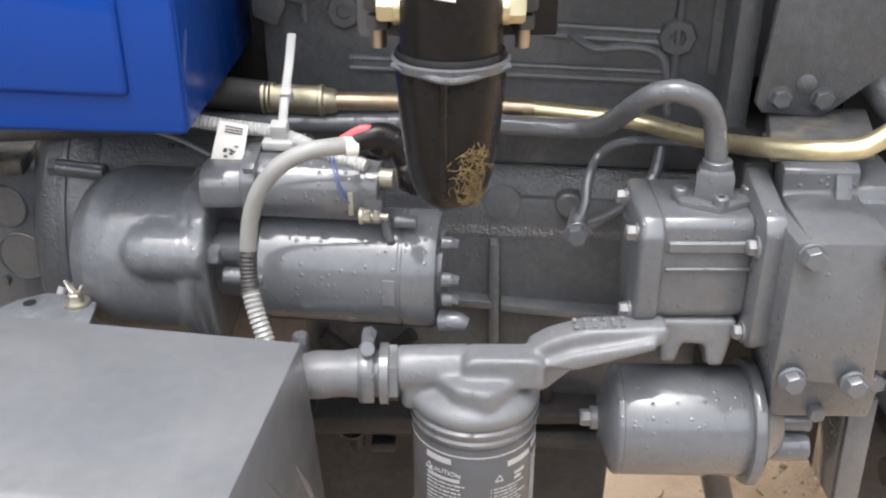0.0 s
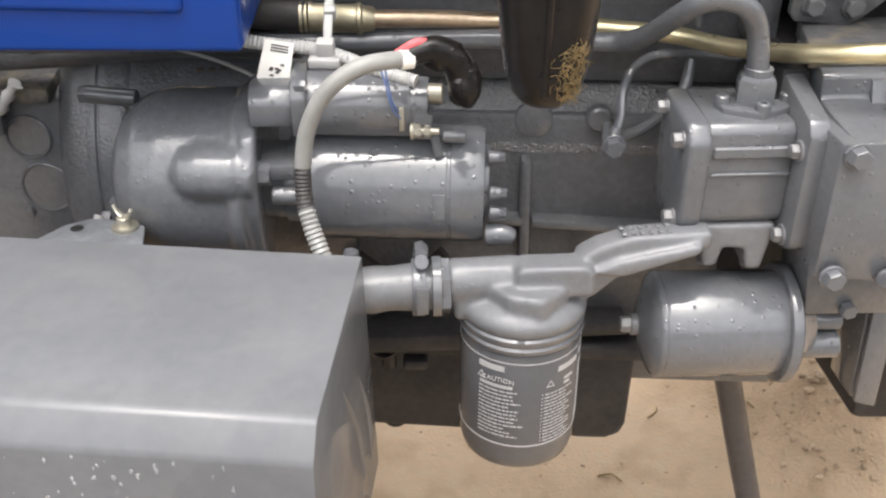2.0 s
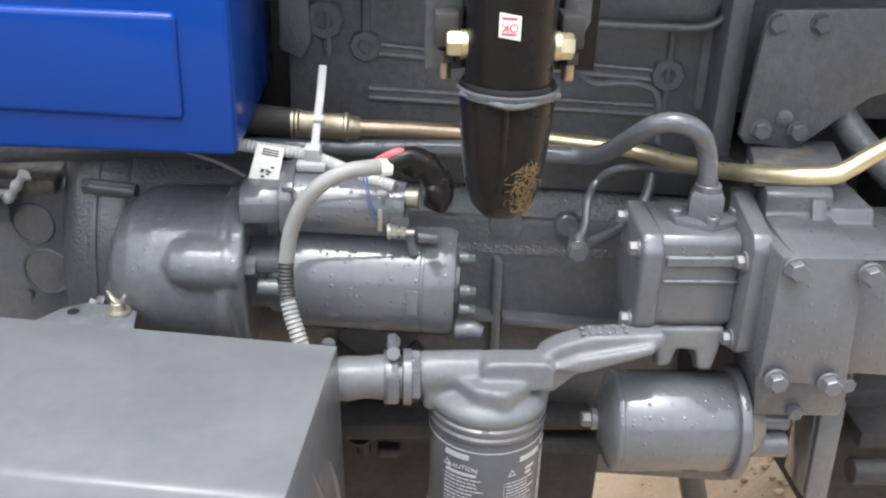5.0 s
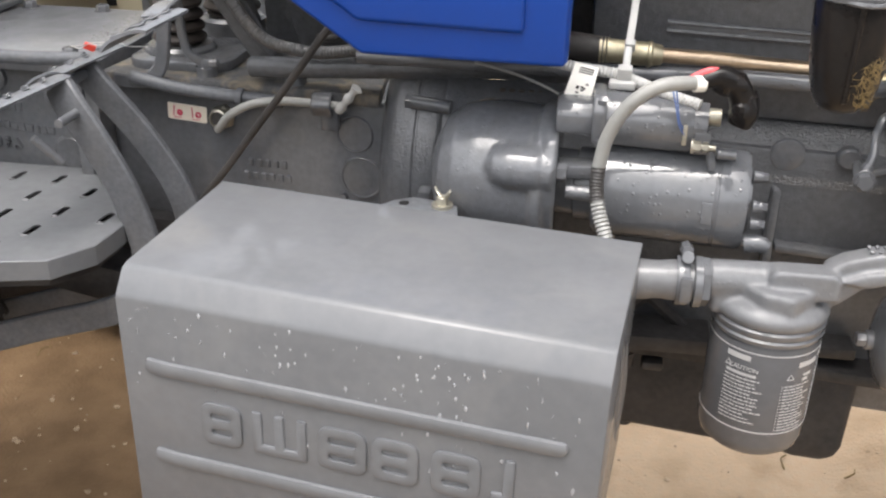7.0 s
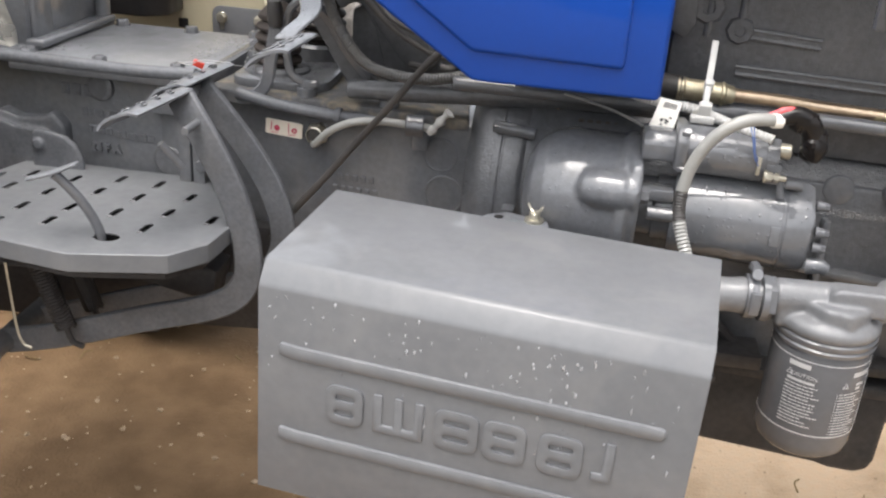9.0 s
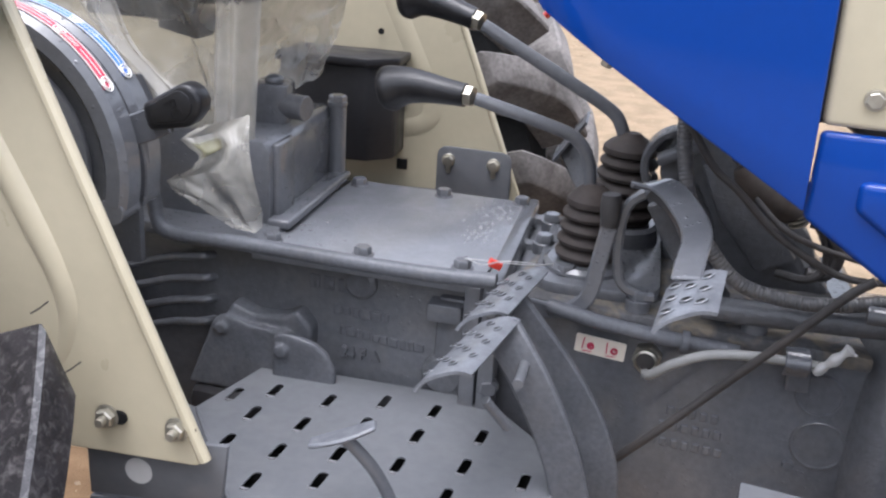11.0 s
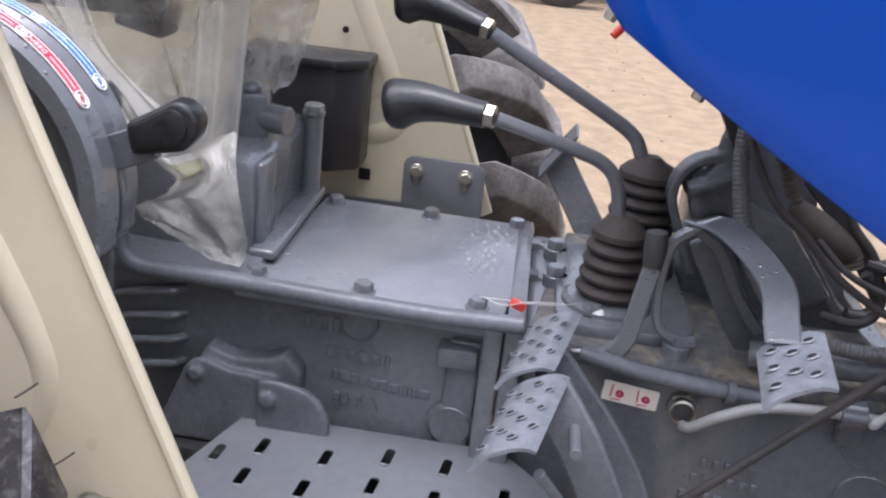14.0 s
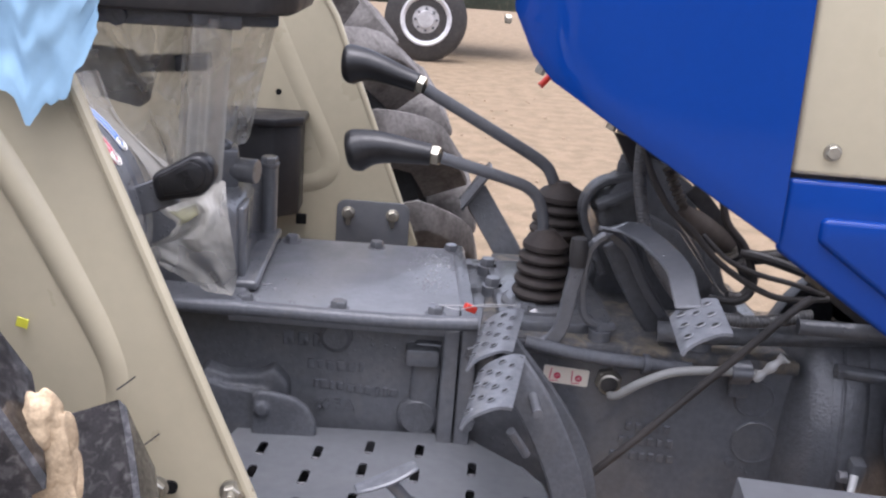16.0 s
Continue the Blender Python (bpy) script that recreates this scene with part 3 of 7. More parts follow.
s = Solid()
for x0, x1, z in ((-0.075, 0.005, 0.948), (-0.085, 0.20, 0.904), (0.09, 0.20, 0.939)):
    for dz in (0.0045, -0.0045):
        s.tube([on_block(x0, z + dz, 0.001), on_block(x1, z + dz - 0.004, 0.001)], 0.0032, 8, 1)
    s.prism([(x0, z - 0.004), (x1, z - 0.008), (x1, z), (x0, z + 0.004)], 0.842, 0.85, slope=SL, x0=0.05)
for x, z0, z1 in ((0.205, 0.89, 1.05), (-0.088, 0.96, 1.05), (-0.125, 0.94, 1.0)):
    s.tube([on_block(x, z0, 0.001), on_block(x, z1, 0.001)], 0.0045, 8, 1)
for x, z, r in ((-0.088, 0.951, 0.016), (0.204, 0.936, 0.017), (0.205, 0.889, 0.013), (-0.128, 0.975, 0.02)):
    s.lathe([(-0.004, r * 1.15), (0.004, r), (0.006, r * 0.9), (0.006, r * 0.45), (0.003, r * 0.4)], on_block(x, z), OUT, 8)
s.prism([(-0.172, 0.945), (-0.15, 0.935), (-0.14, 0.955), (-0.145, 1.05), (-0.172, 1.05)], 0.835, 0.86, bevel=0.004, slope=SL, x0=0.05)
s.prism([(0.10, 0.99), (0.235, 0.99), (0.245, 1.02), (0.10, 1.02)], 0.828, 0.86, bevel=0.004, slope=SL, x0=0.05)
parts("block_rib", s, BLOCK, tractor, "raised casting ribs and diamond bosses")

s = Solid()


def on_low(x, z, d=0.0):
    return (x, 0.825 + SL * (x - 0.05) - d, z)


s.prism([(0.046, 0.55), (0.058, 0.55), (0.054, 0.742), (0.044, 0.742)], 0.810, 0.83, bevel=0.004, slope=SL, x0=0.05)
s.prism([(0.056, 0.670), (0.20, 0.665), (0.20, 0.673), (0.056, 0.679)], 0.806, 0.83, bevel=0.003, slope=SL, x0=0.05)
s.prism([(-0.05, 0.674), (0.048, 0.670), (0.048, 0.679), (-0.05, 0.683)], 0.809, 0.83, bevel=0.003, slope=SL, x0=0.05)
s.lathe([(-0.002, 0.0185), (0.0015, 0.0175), (0.0022, 0.0155), (0.0022, 0)], on_low(0.0557, 0.779), OUT, 28)
s.lathe([(-0.002, 0.013), (0.008, 0.012), (0.010, 0.010), (0.010, 0)], on_low(0.117, 0.783), OUT, 24)
parts("crankcase_rib", s, CAST, tractor)

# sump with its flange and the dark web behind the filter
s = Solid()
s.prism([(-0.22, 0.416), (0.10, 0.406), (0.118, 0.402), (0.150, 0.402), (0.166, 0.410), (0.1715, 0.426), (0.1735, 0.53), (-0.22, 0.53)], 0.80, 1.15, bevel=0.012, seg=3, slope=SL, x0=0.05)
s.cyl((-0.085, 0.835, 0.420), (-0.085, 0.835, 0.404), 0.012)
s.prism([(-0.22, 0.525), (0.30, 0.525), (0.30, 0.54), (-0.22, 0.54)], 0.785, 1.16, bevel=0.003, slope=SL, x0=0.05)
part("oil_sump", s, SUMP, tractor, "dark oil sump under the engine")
s = Solid()
s.prism([(-0.50, 0.46), (-0.19, 0.46), (-0.19, 0.74), (-0.50, 0.74)], 0.905, 1.18, bevel=0.012, slope=SL, x0=-0.3)
part("lower_bell_housing", s, BLOCK, tractor, "dark lower half of the bell housing")
s = Solid()
s.prism([(-0.13, 0.545), (0.0, 0.545), (0.0, 0.565), (-0.13, 0.565)], 0.775, 0.83, bevel=0.003)
for a, b in (((-0.12, 0.56), (-0.03, 0.64)), ((-0.03, 0.56), (-0.12, 0.64)), ((-0.09, 0.50), (-0.09, 0.56))):
    s.tube([(a[0], 0.815, a[1]), (b[0], 0.815, b[1])], 0.008, 8, 1)
s.lathe([(0, 0.018), (0.01, 0.018), (0.012, 0.014), (0.002, 0.012), (0.002, 0)], (-0.095, 0.812, 0.535), (0, -1, 0), 20)
s.box((-0.062, 0.800, 0.515), (0.026, 0.02, 0.012), bevel=0.004)
s.tube([(0.105, 0.80, 0.57), (0.105, 0.79, 0.64)], 0.006, 8, 1)
s.box((0.10, 0.80, 0.56), (0.12, 0.04, 0.014), bevel=0.003)
parts("crankcase_web", s, SUMP, tractor, "cross-braced casting above the sump")

# ---- flywheel housing and starter pot ----
s = Solid()
HC = Vector((-0.33, 1.045, 0.69))


def top_cut(solid):
    """The housing's casting is open and sloping on top."""
    bm = solid.bm
    cut = bmesh.ops.bisect_plane(bm, geom=bm.verts[:] + bm.edges[:] + bm.faces[:], plane_co=(0, 0.93, 0.815), plane_no=(0, 0.27, 0.963), clear_outer=True)
    bmesh.ops.contextual_create(bm, geom=[e for e in cut["geom_cut"] if isinstance(e, bmesh.types.BMEdge)])


s.lathe([(-0.060, 0.16), (-0.046, 0.216), (-0.034, 0.230), (-0.022, 0.237), (0.0, 0.238), (0.03, 0.236), (0.055, 0.226), (0.07, 0.222), (0.22, 0.215), (0.235, 0.20)], HC, FWD, 96)
top_cut(s)
housing = part("flywheel_housing", s, ROUGH, tractor, "grey round flywheel housing with a bolted flange")
s = Solid()
s.lathe([(-0.0115, 0.232), (-0.0105, 0.238), (-0.0055, 0.2395), (-0.0015, 0.2395), (0.0, 0.238), (0.0015, 0.238), (0.003, 0.240), (0.0225, 0.240), (0.030, 0.236), (0.036, 0.225)], HC, FWD, 96)
top_cut(s)
part("flange_ring", s, ROUGH, housing, "rough wet cast flange ring")
s = Solid()
s.cyl((-0.360, 0.832, 0.812), (-0.314, 0.826, 0.809), 0.008)
s.bolt((-0.360, 0.832, 0.812), -FWD, 0.009, 0.007)
s.box((-0.338, 0.800, 0.702), (0.018, 0.020, 0.040), (8, 0, -6), 0.005)
s.box((-0.344, 0.800, 0.60), (0.018, 0.020, 0.040), (0, 0, -6), 0.005)
parts("flange_lug", s, CAST, housing)
s = Solid()
PC = Vector((-0.195, 0.755, 0.762))
s.lathe([(-0.126, 0.02), (-0.122, 0.042), (-0.112, 0.060), (-0.096, 0.071), (-0.075, 0.077), (-0.012, 0.077), (-0.012, 0.082), (0.0, 0.082), (0.0, 0.04)], PC, FWD, 48)
hump = PC + Vector((0.0, -0.062, 0.030))
s.lathe([(-0.068, 0.0), (-0.066, 0.010), (-0.058, 0.019), (-0.044, 0.0235), (-0.012, 0.0235), (-0.010, 0.021), (0.002, 0.021), (0.002, 0)], hump, FWD, 28)
s.prism([(0.680, 0.760), (0.676, 0.800), (0.690, 0.825), (0.745, 0.845), (0.80, 0.835), (0.82, 0.75), (0.79, 0.69), (0.72, 0.685), (0.70, 0.70)], -0.203, -0.190, plane="yz", bevel=0.003)
pot = cast_soft(part("starter_housing", s, CAST, tractor, "grey rounded cast pot that takes the starter nose"), 0.0025, 6)
s = Solid()
s.bolt(hump + FWD * 0.004, FWD, 0.0095, 0.009, 0.0115)
s.bolt((-0.186, 0.700, 0.693), FWD, 0.0095, 0.010, 0.012)
parts("flange_bolt", s, GREY, pot)

# raised casting marks, plain bars
s = Solid()
for k in range(6):
    c = HC + Vector((0, -math.cos(0.62) * 0.226, math.sin(0.62) * 0.226))
    s.box((-0.26 + k * 0.011, c.y, c.z), (0.007, 0.004, 0.009), (50, 0, 0), 0.0012, 1)
parts("casting_mark", s, RUST, housing, "row of rusty unreadable casting marks")

# ---- starter motor ----
AX = FWD
C0 = Vector((-0.150, 0.735, 0.7655))
s = Solid()
s.lathe([(0.0, 0.034), (0.001, 0.0475), (0.004, 0.0505), (0.118, 0.0505), (0.119, 0.0497), (0.121, 0.0497), (0.122, 0.0505), (0.144, 0.0505), (0.149, 0.048), (0.150, 0.034), (0.153, 0.033), (0.153, 0)], C0, AX, 72)
starter = part("starter_motor", s, GREY, tractor, "grey painted cylindrical starter motor with solenoid")
s = Solid()
s.lathe([(-0.042, 0.034), (-0.02, 0.034), (-0.018, 0.038), (0.002, 0.038)], C0, AX, 40)
s.box(C0 + Vector((-0.022, -0.03, 0.028)), (0.036, 0.03, 0.014), bevel=0.003)
s.cyl(C0 + Vector((-0.03, -0.040, 0.006)), C0 + Vector((0.004, -0.044, 0.006)), 0.008)
part("starter_nose", s, CAST, starter, "dark starter nose bracket")
s = Solid()
for a in (-14, 14, 62):
    c = C0 + AX * 0.150 + Vector((0, -math.cos(radians(a)), math.sin(radians(a)))) * 0.037
    s.cyl(c, c + AX * 0.009, 0.0065, 0.0055, 12)
    s.bolt(c + AX * 0.008, AX, 0.0045, 0.006)
c = C0 + AX * 0.150 + Vector((0, -0.034, -0.031))
s.tube([c, c + AX * 0.012 + Vector((0, -0.003, 0.002)), c + AX * 0.020 + Vector((0, -0.003, -0.001))], lambda k: 0.010 - 0.003 * k, 12)
parts("end_bolt", s, GREY, starter, "through-bolt head on the starter end")
s = Solid()
s.prism([(0.107, -0.016), (0.118, -0.016), (0.118, 0.006), (0.107, 0.006)], -0.0515, -0.046, bevel=0.001, m=Matrix.Translation(C0) @ Matrix.Rotation(math.atan(SL), 4, "Z") @ Matrix.Rotation(radians(-8), 4, "X"))
for dx, a in ((0.055, 55), (0.05, -62), (0.075, -40)):
    p = C0 + AX * dx + Vector((0, -math.cos(radians(a)), math.sin(radians(a)))) * 0.0495
    d = Vector((0, -math.cos(radians(a)), math.sin(radians(a))))
    s.lathe([(-0.001, 0.0055), (0.0014, 0.005), (0.0014, 0.003), (0.0004, 0.0026), (0.0004, 0)], p, d, 14)
parts("band_clip", s, GREY, starter)

S0 = Vector((-0.150, 0.722, 0.842))
s = Solid()
s.lathe([(0.0, 0.020), (0.001, 0.0265), (0.085, 0.0265), (0.088, 0.025), (0.088, 0.0)], S0, AX, 40)
s.prism([(-0.030, -0.018), (0.022, -0.026), (0.030, -0.010), (0.030, 0.022), (0.018, 0.030), (-0.024, 0.028), (-0.033, 0.014)], -0.010, 0.003, plane="yz", bevel=0.003, m=Matrix.Translation(S0))
part("solenoid", s, GREY, starter, "grey starter solenoid")
s = Solid()
s.prism([(-0.024, -0.012), (0.022, -0.012), (0.022, 0.016), (0.012, 0.020), (-0.014, 0.019), (-0.024, 0.008)], -0.045, -0.008, plane="yz", bevel=0.004, m=Matrix.Translation(S0))
for dy, dz in ((-0.026, 0.024), (-0.027, -0.016)):
    s.bolt(S0 + Vector((0.002, dy, dz)), -AX, 0.005, 0.008)
part("plunger_cap", s, GREY, starter)
s = Solid()
s.lathe([(0.0, 0.0), (0.0, 0.024), (0.014, 0.023), (0.016, 0.012), (0.016, 0)], S0 + AX * 0.087, AX, 28)
s.box(S0 + AX * 0.095 + Vector((0, -0.016, -0.010)), (0.016, 0.016, 0.022), bevel=0.002)
part("terminal_cap", s, CAST, starter, "dark moulded terminal cap")
s = Solid()
s.cyl(S0 + AX * 0.1 + Vector((0, -0.006, 0.012)), S0 + AX * 0.112 + Vector((0, -0.006, 0.012)), 0.0085)
s.bolt(S0 + AX * 0.086 + Vector((0, -0.026, -0.012)), AX, 0.0055, 0.006, 0.007)
s.cyl(S0 + AX * 0.09 + Vector((0, -0.026, -0.012)), S0 + AX * 0.108 + Vector((0, -0.026, -0.012)), 0.003)
s.bolt(S0 + AX * 0.097 + Vector((0, -0.026, -0.012)), AX, 0.005, 0.004)
s.box(S0 + AX * 0.078 + Vector((0, -0.026, -0.002)), (0.004, 0.004, 0.02), bevel=0.0008)
parts("terminal_stud", s, ZINC, starter, "bright zinc terminal stud")
s = Solid()
s.cyl(S0 + AX * 0.112 + Vector((0, -0.012, -0.022)), S0 + AX * 0.130 + Vector((0, -0.012, -0.022)), 0.0055)
s.tube([S0 + AX * 0.104 + Vector((0, -0.018, -0.018)), S0 + AX * 0.108 + Vector((0, -0.020, -0.036))], 0.004, 8, 1)
part("motor_lead", s, CAST, starter)

# ---- battery cable to the starter ----
s = Solid()
s.tube([(-0.066, 0.668, 0.896), (-0.079, 0.660, 0.898), (-0.100, 0.652, 0.897), (-0.119, 0.650, 0.887), (-0.135, 0.653, 0.868), (-0.146, 0.658, 0.841), (-0.151, 0.661, 0.812)], 0.0066, 16)
cable = part("battery_cable", s, CABLE, tractor, "pale grey sleeved battery cable looping to the starter")
s = Solid()
s.tube([(-0.151, 0.661, 0.812), (-0.1515, 0.657, 0.796), (-0.150, 0.650, 0.782)], 0.0068, 14, ribs=0.0004, pitch=0.0035)
part("tape_wrap", s, RUBBER, cable, "black tape wound round the cable")
s = Solid()
s.tube([(-0.150, 0.650, 0.782), (-0.146, 0.643, 0.769), (-0.141, 0.636, 0.756), (-0.136, 0.630, 0.742)], 0.0068, 14, ribs=0.0008, pitch=0.004)
part("corrugated_sleeve", s, CABLE, cable, "pale corrugated sleeve")
s = Solid()
s.tube([(-0.073, 0.664, 0.8965), (-0.064, 0.667, 0.8965)], 0.0076, 14, 1)
part("collar", s, WHITE, cable, "white collar")
s = Solid()
s.tube([(-0.066, 0.668, 0.898), (-0.048, 0.672, 0.902), (-0.033, 0.676, 0.893), (-0.025, 0.680, 0.876), (-0.024, 0.686, 0.858)], lambda k: 0.0078 + 0.0030 * math.sin(k * 2.6) + 0.002 * k, 18)
s.blob((-0.022, 0.678, 0.872), (0.0135, 0.014, 0.017), 24, 0.3)
s.blob((-0.042, 0.672, 0.897), (0.018, 0.010, 0.0105), 20, 0.3, 3)
part("terminal_boot", s, BLACKGLOSS, cable, "shiny black rubber terminal boot")
s = Solid()
s.tube([(-0.075, 0.668, 0.900), (-0.06, 0.668, 0.908), (-0.045, 0.672, 0.906)], 0.0035, 10)
part("red_lead", s, PINK, cable, "short pinkish-red lead")
s = Solid()
s.tube([(-0.085, 0.690, 0.884), (-0.082, 0.686, 0.868), (-0.078, 0.684, 0.852), (-0.066, 0.692, 0.836)], 0.0007, 8)
s.tube([(-0.088, 0.690, 0.882), (-0.084, 0.684, 0.868), (-0.079, 0.681, 0.850), (-0.068, 0.690, 0.834)], 0.0007, 8)
part("trigger_wire", s, BLUEWIRE, cable, "thin blue wire pair")

# ---- pipes along the engine ----
s = Solid()
s.cyl((-0.148, 0.803, 0.8885), (-0.106, 0.798, 0.8880), 0.0125, seg=28)
s.lathe([(0, 0.012), (0.001, 0.0138), (0.004, 0.0138), (0.006, 0.0115), (0.014, 0.0105), (0.016, 0.009)], (-0.108, 0.798, 0.8880), (1, -0.02, -0.02), 28)
for k in range(3):
    s.cyl((-0.157 + 0.004 * k, 0.804, 0.8887), (-0.1542 + 0.004 * k, 0.804, 0.8887), 0.0140 - 0.0004 * k, seg=28)
nut = part("hose_fitting", s, DULLBRASS, tractor, "dull olive-brass hose fitting")
s = Solid()
s.tube([(-0.100, 0.798, 0.8878), (-0.04, 0.803, 0.885), (0.015, 0.81, 0.880), (0.08, 0.81, 0.877)], 0.0078, 16)
part("suction_pipe", s, COPPER, tractor, "copper-toned metal tube")
s = Solid()
s.tube([(0.07, 0.81, 0.877), (0.105, 0.81, 0.873), (0.171, 0.80, 0.868), (0.205, 0.76, 0.870), (0.232, 0.715, 0.879), (0.252, 0.68, 0.889), (0.274, 0.656, 0.8965), (0.298, 0.650, 0.8995), (0.311, 0.650, 0.905), (0.332, 0.648, 0.921), (0.352, 0.645, 0.935), (0.39, 0.64, 0.965)], 0.0078, 16)
part("return_pipe", s, GOLD, tractor, "bright yellow-gold bent metal pipe")
s = Solid()
s.tube([(-0.33, 0.83, 0.91), (-0.24, 0.815, 0.896), (-0.152, 0.804, 0.8887)], 0.0140, 16)
part("rubber_hose", s, RUBBER, tractor, "black rubber hose")
s = Solid()
s.tube([(-0.42, 0.83, 0.862), (-0.2, 0.805, 0.866), (-0.123, 0.80, 0.867), (0.015, 0.80, 0.867), (0.108, 0.785, 0.867), (0.132, 0.755, 0.880), (0.146, 0.71, 0.911), (0.158, 0.69, 0.928), (0.175, 0.683, 0.9325), (0.194, 0.685, 0.924), (0.206, 0.69, 0.905), (0.212, 0.69, 0.868)], 0.0088, 18)
deliv = part("delivery_pipe", s, GREY, tractor, "grey painted hydraulic pipe bent over the pump")
s = Solid()
s.bolt((0.212, 0.69, 0.848), (0, 0, 1), 0.0165, 0.022)
s.cyl((0.212, 0.69, 0.868), (0.212, 0.69, 0.876), 0.0115)
s.cyl((0.212, 0.69, 0.835), (0.212, 0.69, 0.849), 0.0115)
part("union_nut", s, GREY, deliv, "large hexagonal union nut")
s = Solid()
s.tube([(0.118, 0.756, 0.79), (0.124, 0.762, 0.805), (0.127, 0.775, 0.823), (0.138, 0.79, 0.841), (0.162, 0.80, 0.849), (0.202, 0.80, 0.849), (0.285, 0.78, 0.848)], 0.0042, 10)
s.tube([(0.122, 0.76, 0.786), (0.145, 0.77, 0.789), (0.17, 0.785, 0.80), (0.19, 0.80, 0.817), (0.197, 0.81, 0.845)], lambda k: 0.0055, 10)
thin = part("oil_feed_pipe", s, GREY, tractor, "thin grey oil feed pipes meeting at a banjo bolt")
s = Solid()
s.lathe([(-0.03, 0.006), (0, 0.0085), (0.010, 0.0085), (0.012, 0.006)], (0.117, 0.762, 0.783), OUT, 20)
s.bolt((0.117, 0.750, 0.783), OUT, 0.0095, 0.008, 0.011)
s.cyl((0.118, 0.756, 0.79), (0.121, 0.758, 0.797), 0.0062)
part("banjo_bolt", s, GREY, thin)
s = Solid()
s.tube([(0.11, 0.82, 0.94), (0.128, 0.80, 0.933), (0.152, 0.80, 0.934), (0.174, 0.80, 0.932), (0.189, 0.80, 0.92), (0.196, 0.80, 0.875)], 0.0036, 10)
s.tube([(0.115, 0.80, 0.989), (0.18, 0.80, 0.988), (0.221, 0.80, 0.988), (0.241, 0.80, 0.997), (0.249, 0.80, 1.012), (0.249, 0.80, 1.05)], 0.0042, 10)
parts("fuel_pipe", s, BLOCK, tractor, "thin dark fuel pipes against the block")

# corrugated loom with tie and tag
s = Solid()
s.tube([(-0.22, 0.745, 0.893), (-0.195, 0.742, 0.888), (-0.172, 0.740, 0.885), (-0.14, 0.737, 0.882), (-0.117, 0.731, 0.876), (-0.095, 0.715, 0.872), (-0.06, 0.70, 0.866)], 0.0055, 12, ribs=0.0006, pitch=0.0035)
loom = part("wiring_loom", s, PALE, tractor, "pale corrugated wiring loom")
s = Solid()
s.strap([(-0.125, 0.785, 0.950), (-0.1265, 0.772, 0.930), (-0.129, 0.755, 0.908), (-0.131, 0.738, 0.884)], 0.0075, 0.002, (1, 0, 0))
s.box((-0.1315, 0.732, 0.884), (0.014, 0.010, 0.016), (20, 0, -6), 0.0015)
s.box((-0.133, 0.731, 0.874), (0.026, 0.014, 0.008), (10, 0, -6), 0.002)
s.box((-0.128, 0.757, 0.906), (0.010, 0.008, 0.012), (35, 0, 0), 0.0015)
part("cable_tie", s, PALE, loom, "pale grey cable tie with its tail standing up")
s = Solid()
T = [Vector(p) for p in ((-0.180, 0.7355, 0.892), (-0.157, 0.7335, 0.888), (-0.1635, 0.7275, 0.853), (-0.190, 0.7295, 0.857))]


def on_tag(u, v, d=0.0):
    p = T[0].lerp(T[1], u).lerp(T[3].lerp(T[2], u), v)
    return p + Vector((0, -1, 0.15)) * (d + 0.0025 * math.sin(v * 2.6))


s.grid(lambda u, v: on_tag(u, v), 4, 8, 0.0006)
tag = part("paper_tag", s, WHITE, loom, "white paper tag hanging from the loom")
s = Solid()
rng = random.Random(9)
for v0 in (0.08, 0.14, 0.20):
    s.grid(lambda u, v: on_tag(0.25 + 0.6 * u, v0 + 0.03 * v, 0.0010), 1, 1, 0.0002)
for k in range(7):
    a, b = rng.uniform(0.32, 0.7), rng.uniform(0.45, 0.78)
    s.grid(lambda u, v: on_tag(a + 0.12 * u, b + 0.05 * v, 0.0010), 1, 1, 0.0002)
part("tag_print", s, INK, loom, "dark unreadable printed bars")

# ---- hydraulic pump ----
s = Solid()
oct_ = [(0.661, 0.752), (0.655, 0.760), (0.655, 0.834), (0.661, 0.841), (0.73, 0.844), (0.73, 0.752)]
s.prism(oct_, 0.168, 0.238, plane="yz", bevel=0.003)
s.box((0.205, 0.6545, 0.818), (0.066, 0.005, 0.010), bevel=0.0015, seg=1)
s.box((0.205, 0.6545, 0.799), (0.066, 0.004, 0.003), bevel=0.0008, seg=1)
pump = part("hydraulic_pump", s, GREY, tractor, "grey square-bodied hydraulic gear pump")
s = Solid()
s.prism([(0.662, 0.745), (0.650, 0.758), (0.648, 0.828), (0.660, 0.842), (0.73, 0.846), (0.73, 0.745)], 0.150, 0.170, plane="yz", bevel=0.005, seg=3)
part("end_plate", s, GREY, pump)
s = Solid()
s.prism([(0.640, 0.735), (0.632, 0.744), (0.632, 0.838), (0.640, 0.850), (0.70, 0.866), (0.77, 0.868), (0.79, 0.80), (0.77, 0.735)], 0.238, 0.256, plane="yz", bevel=0.004)
part("mounting_flange", s, GREY, pump)
s = Solid()
for p, r in (((0.150, 0.664, 0.826), 0.0066), ((0.150, 0.664, 0.757), 0.0066), ((0.150, 0.715, 0.834), 0.006)):
    s.bolt(p, (-1, 0, 0), r, 0.007, r * 1.15)
s.bolt((0.238, 0.646, 0.822), (-1, 0, 0), 0.0065, 0.006, 0.009)
s.bolt((0.238, 0.648, 0.746), (-1, 0, 0), 0.0065, 0.006, 0.009)
parts("pump_bolt", s, BOLT, pump, "pale hexagon bolt")
s = Solid()
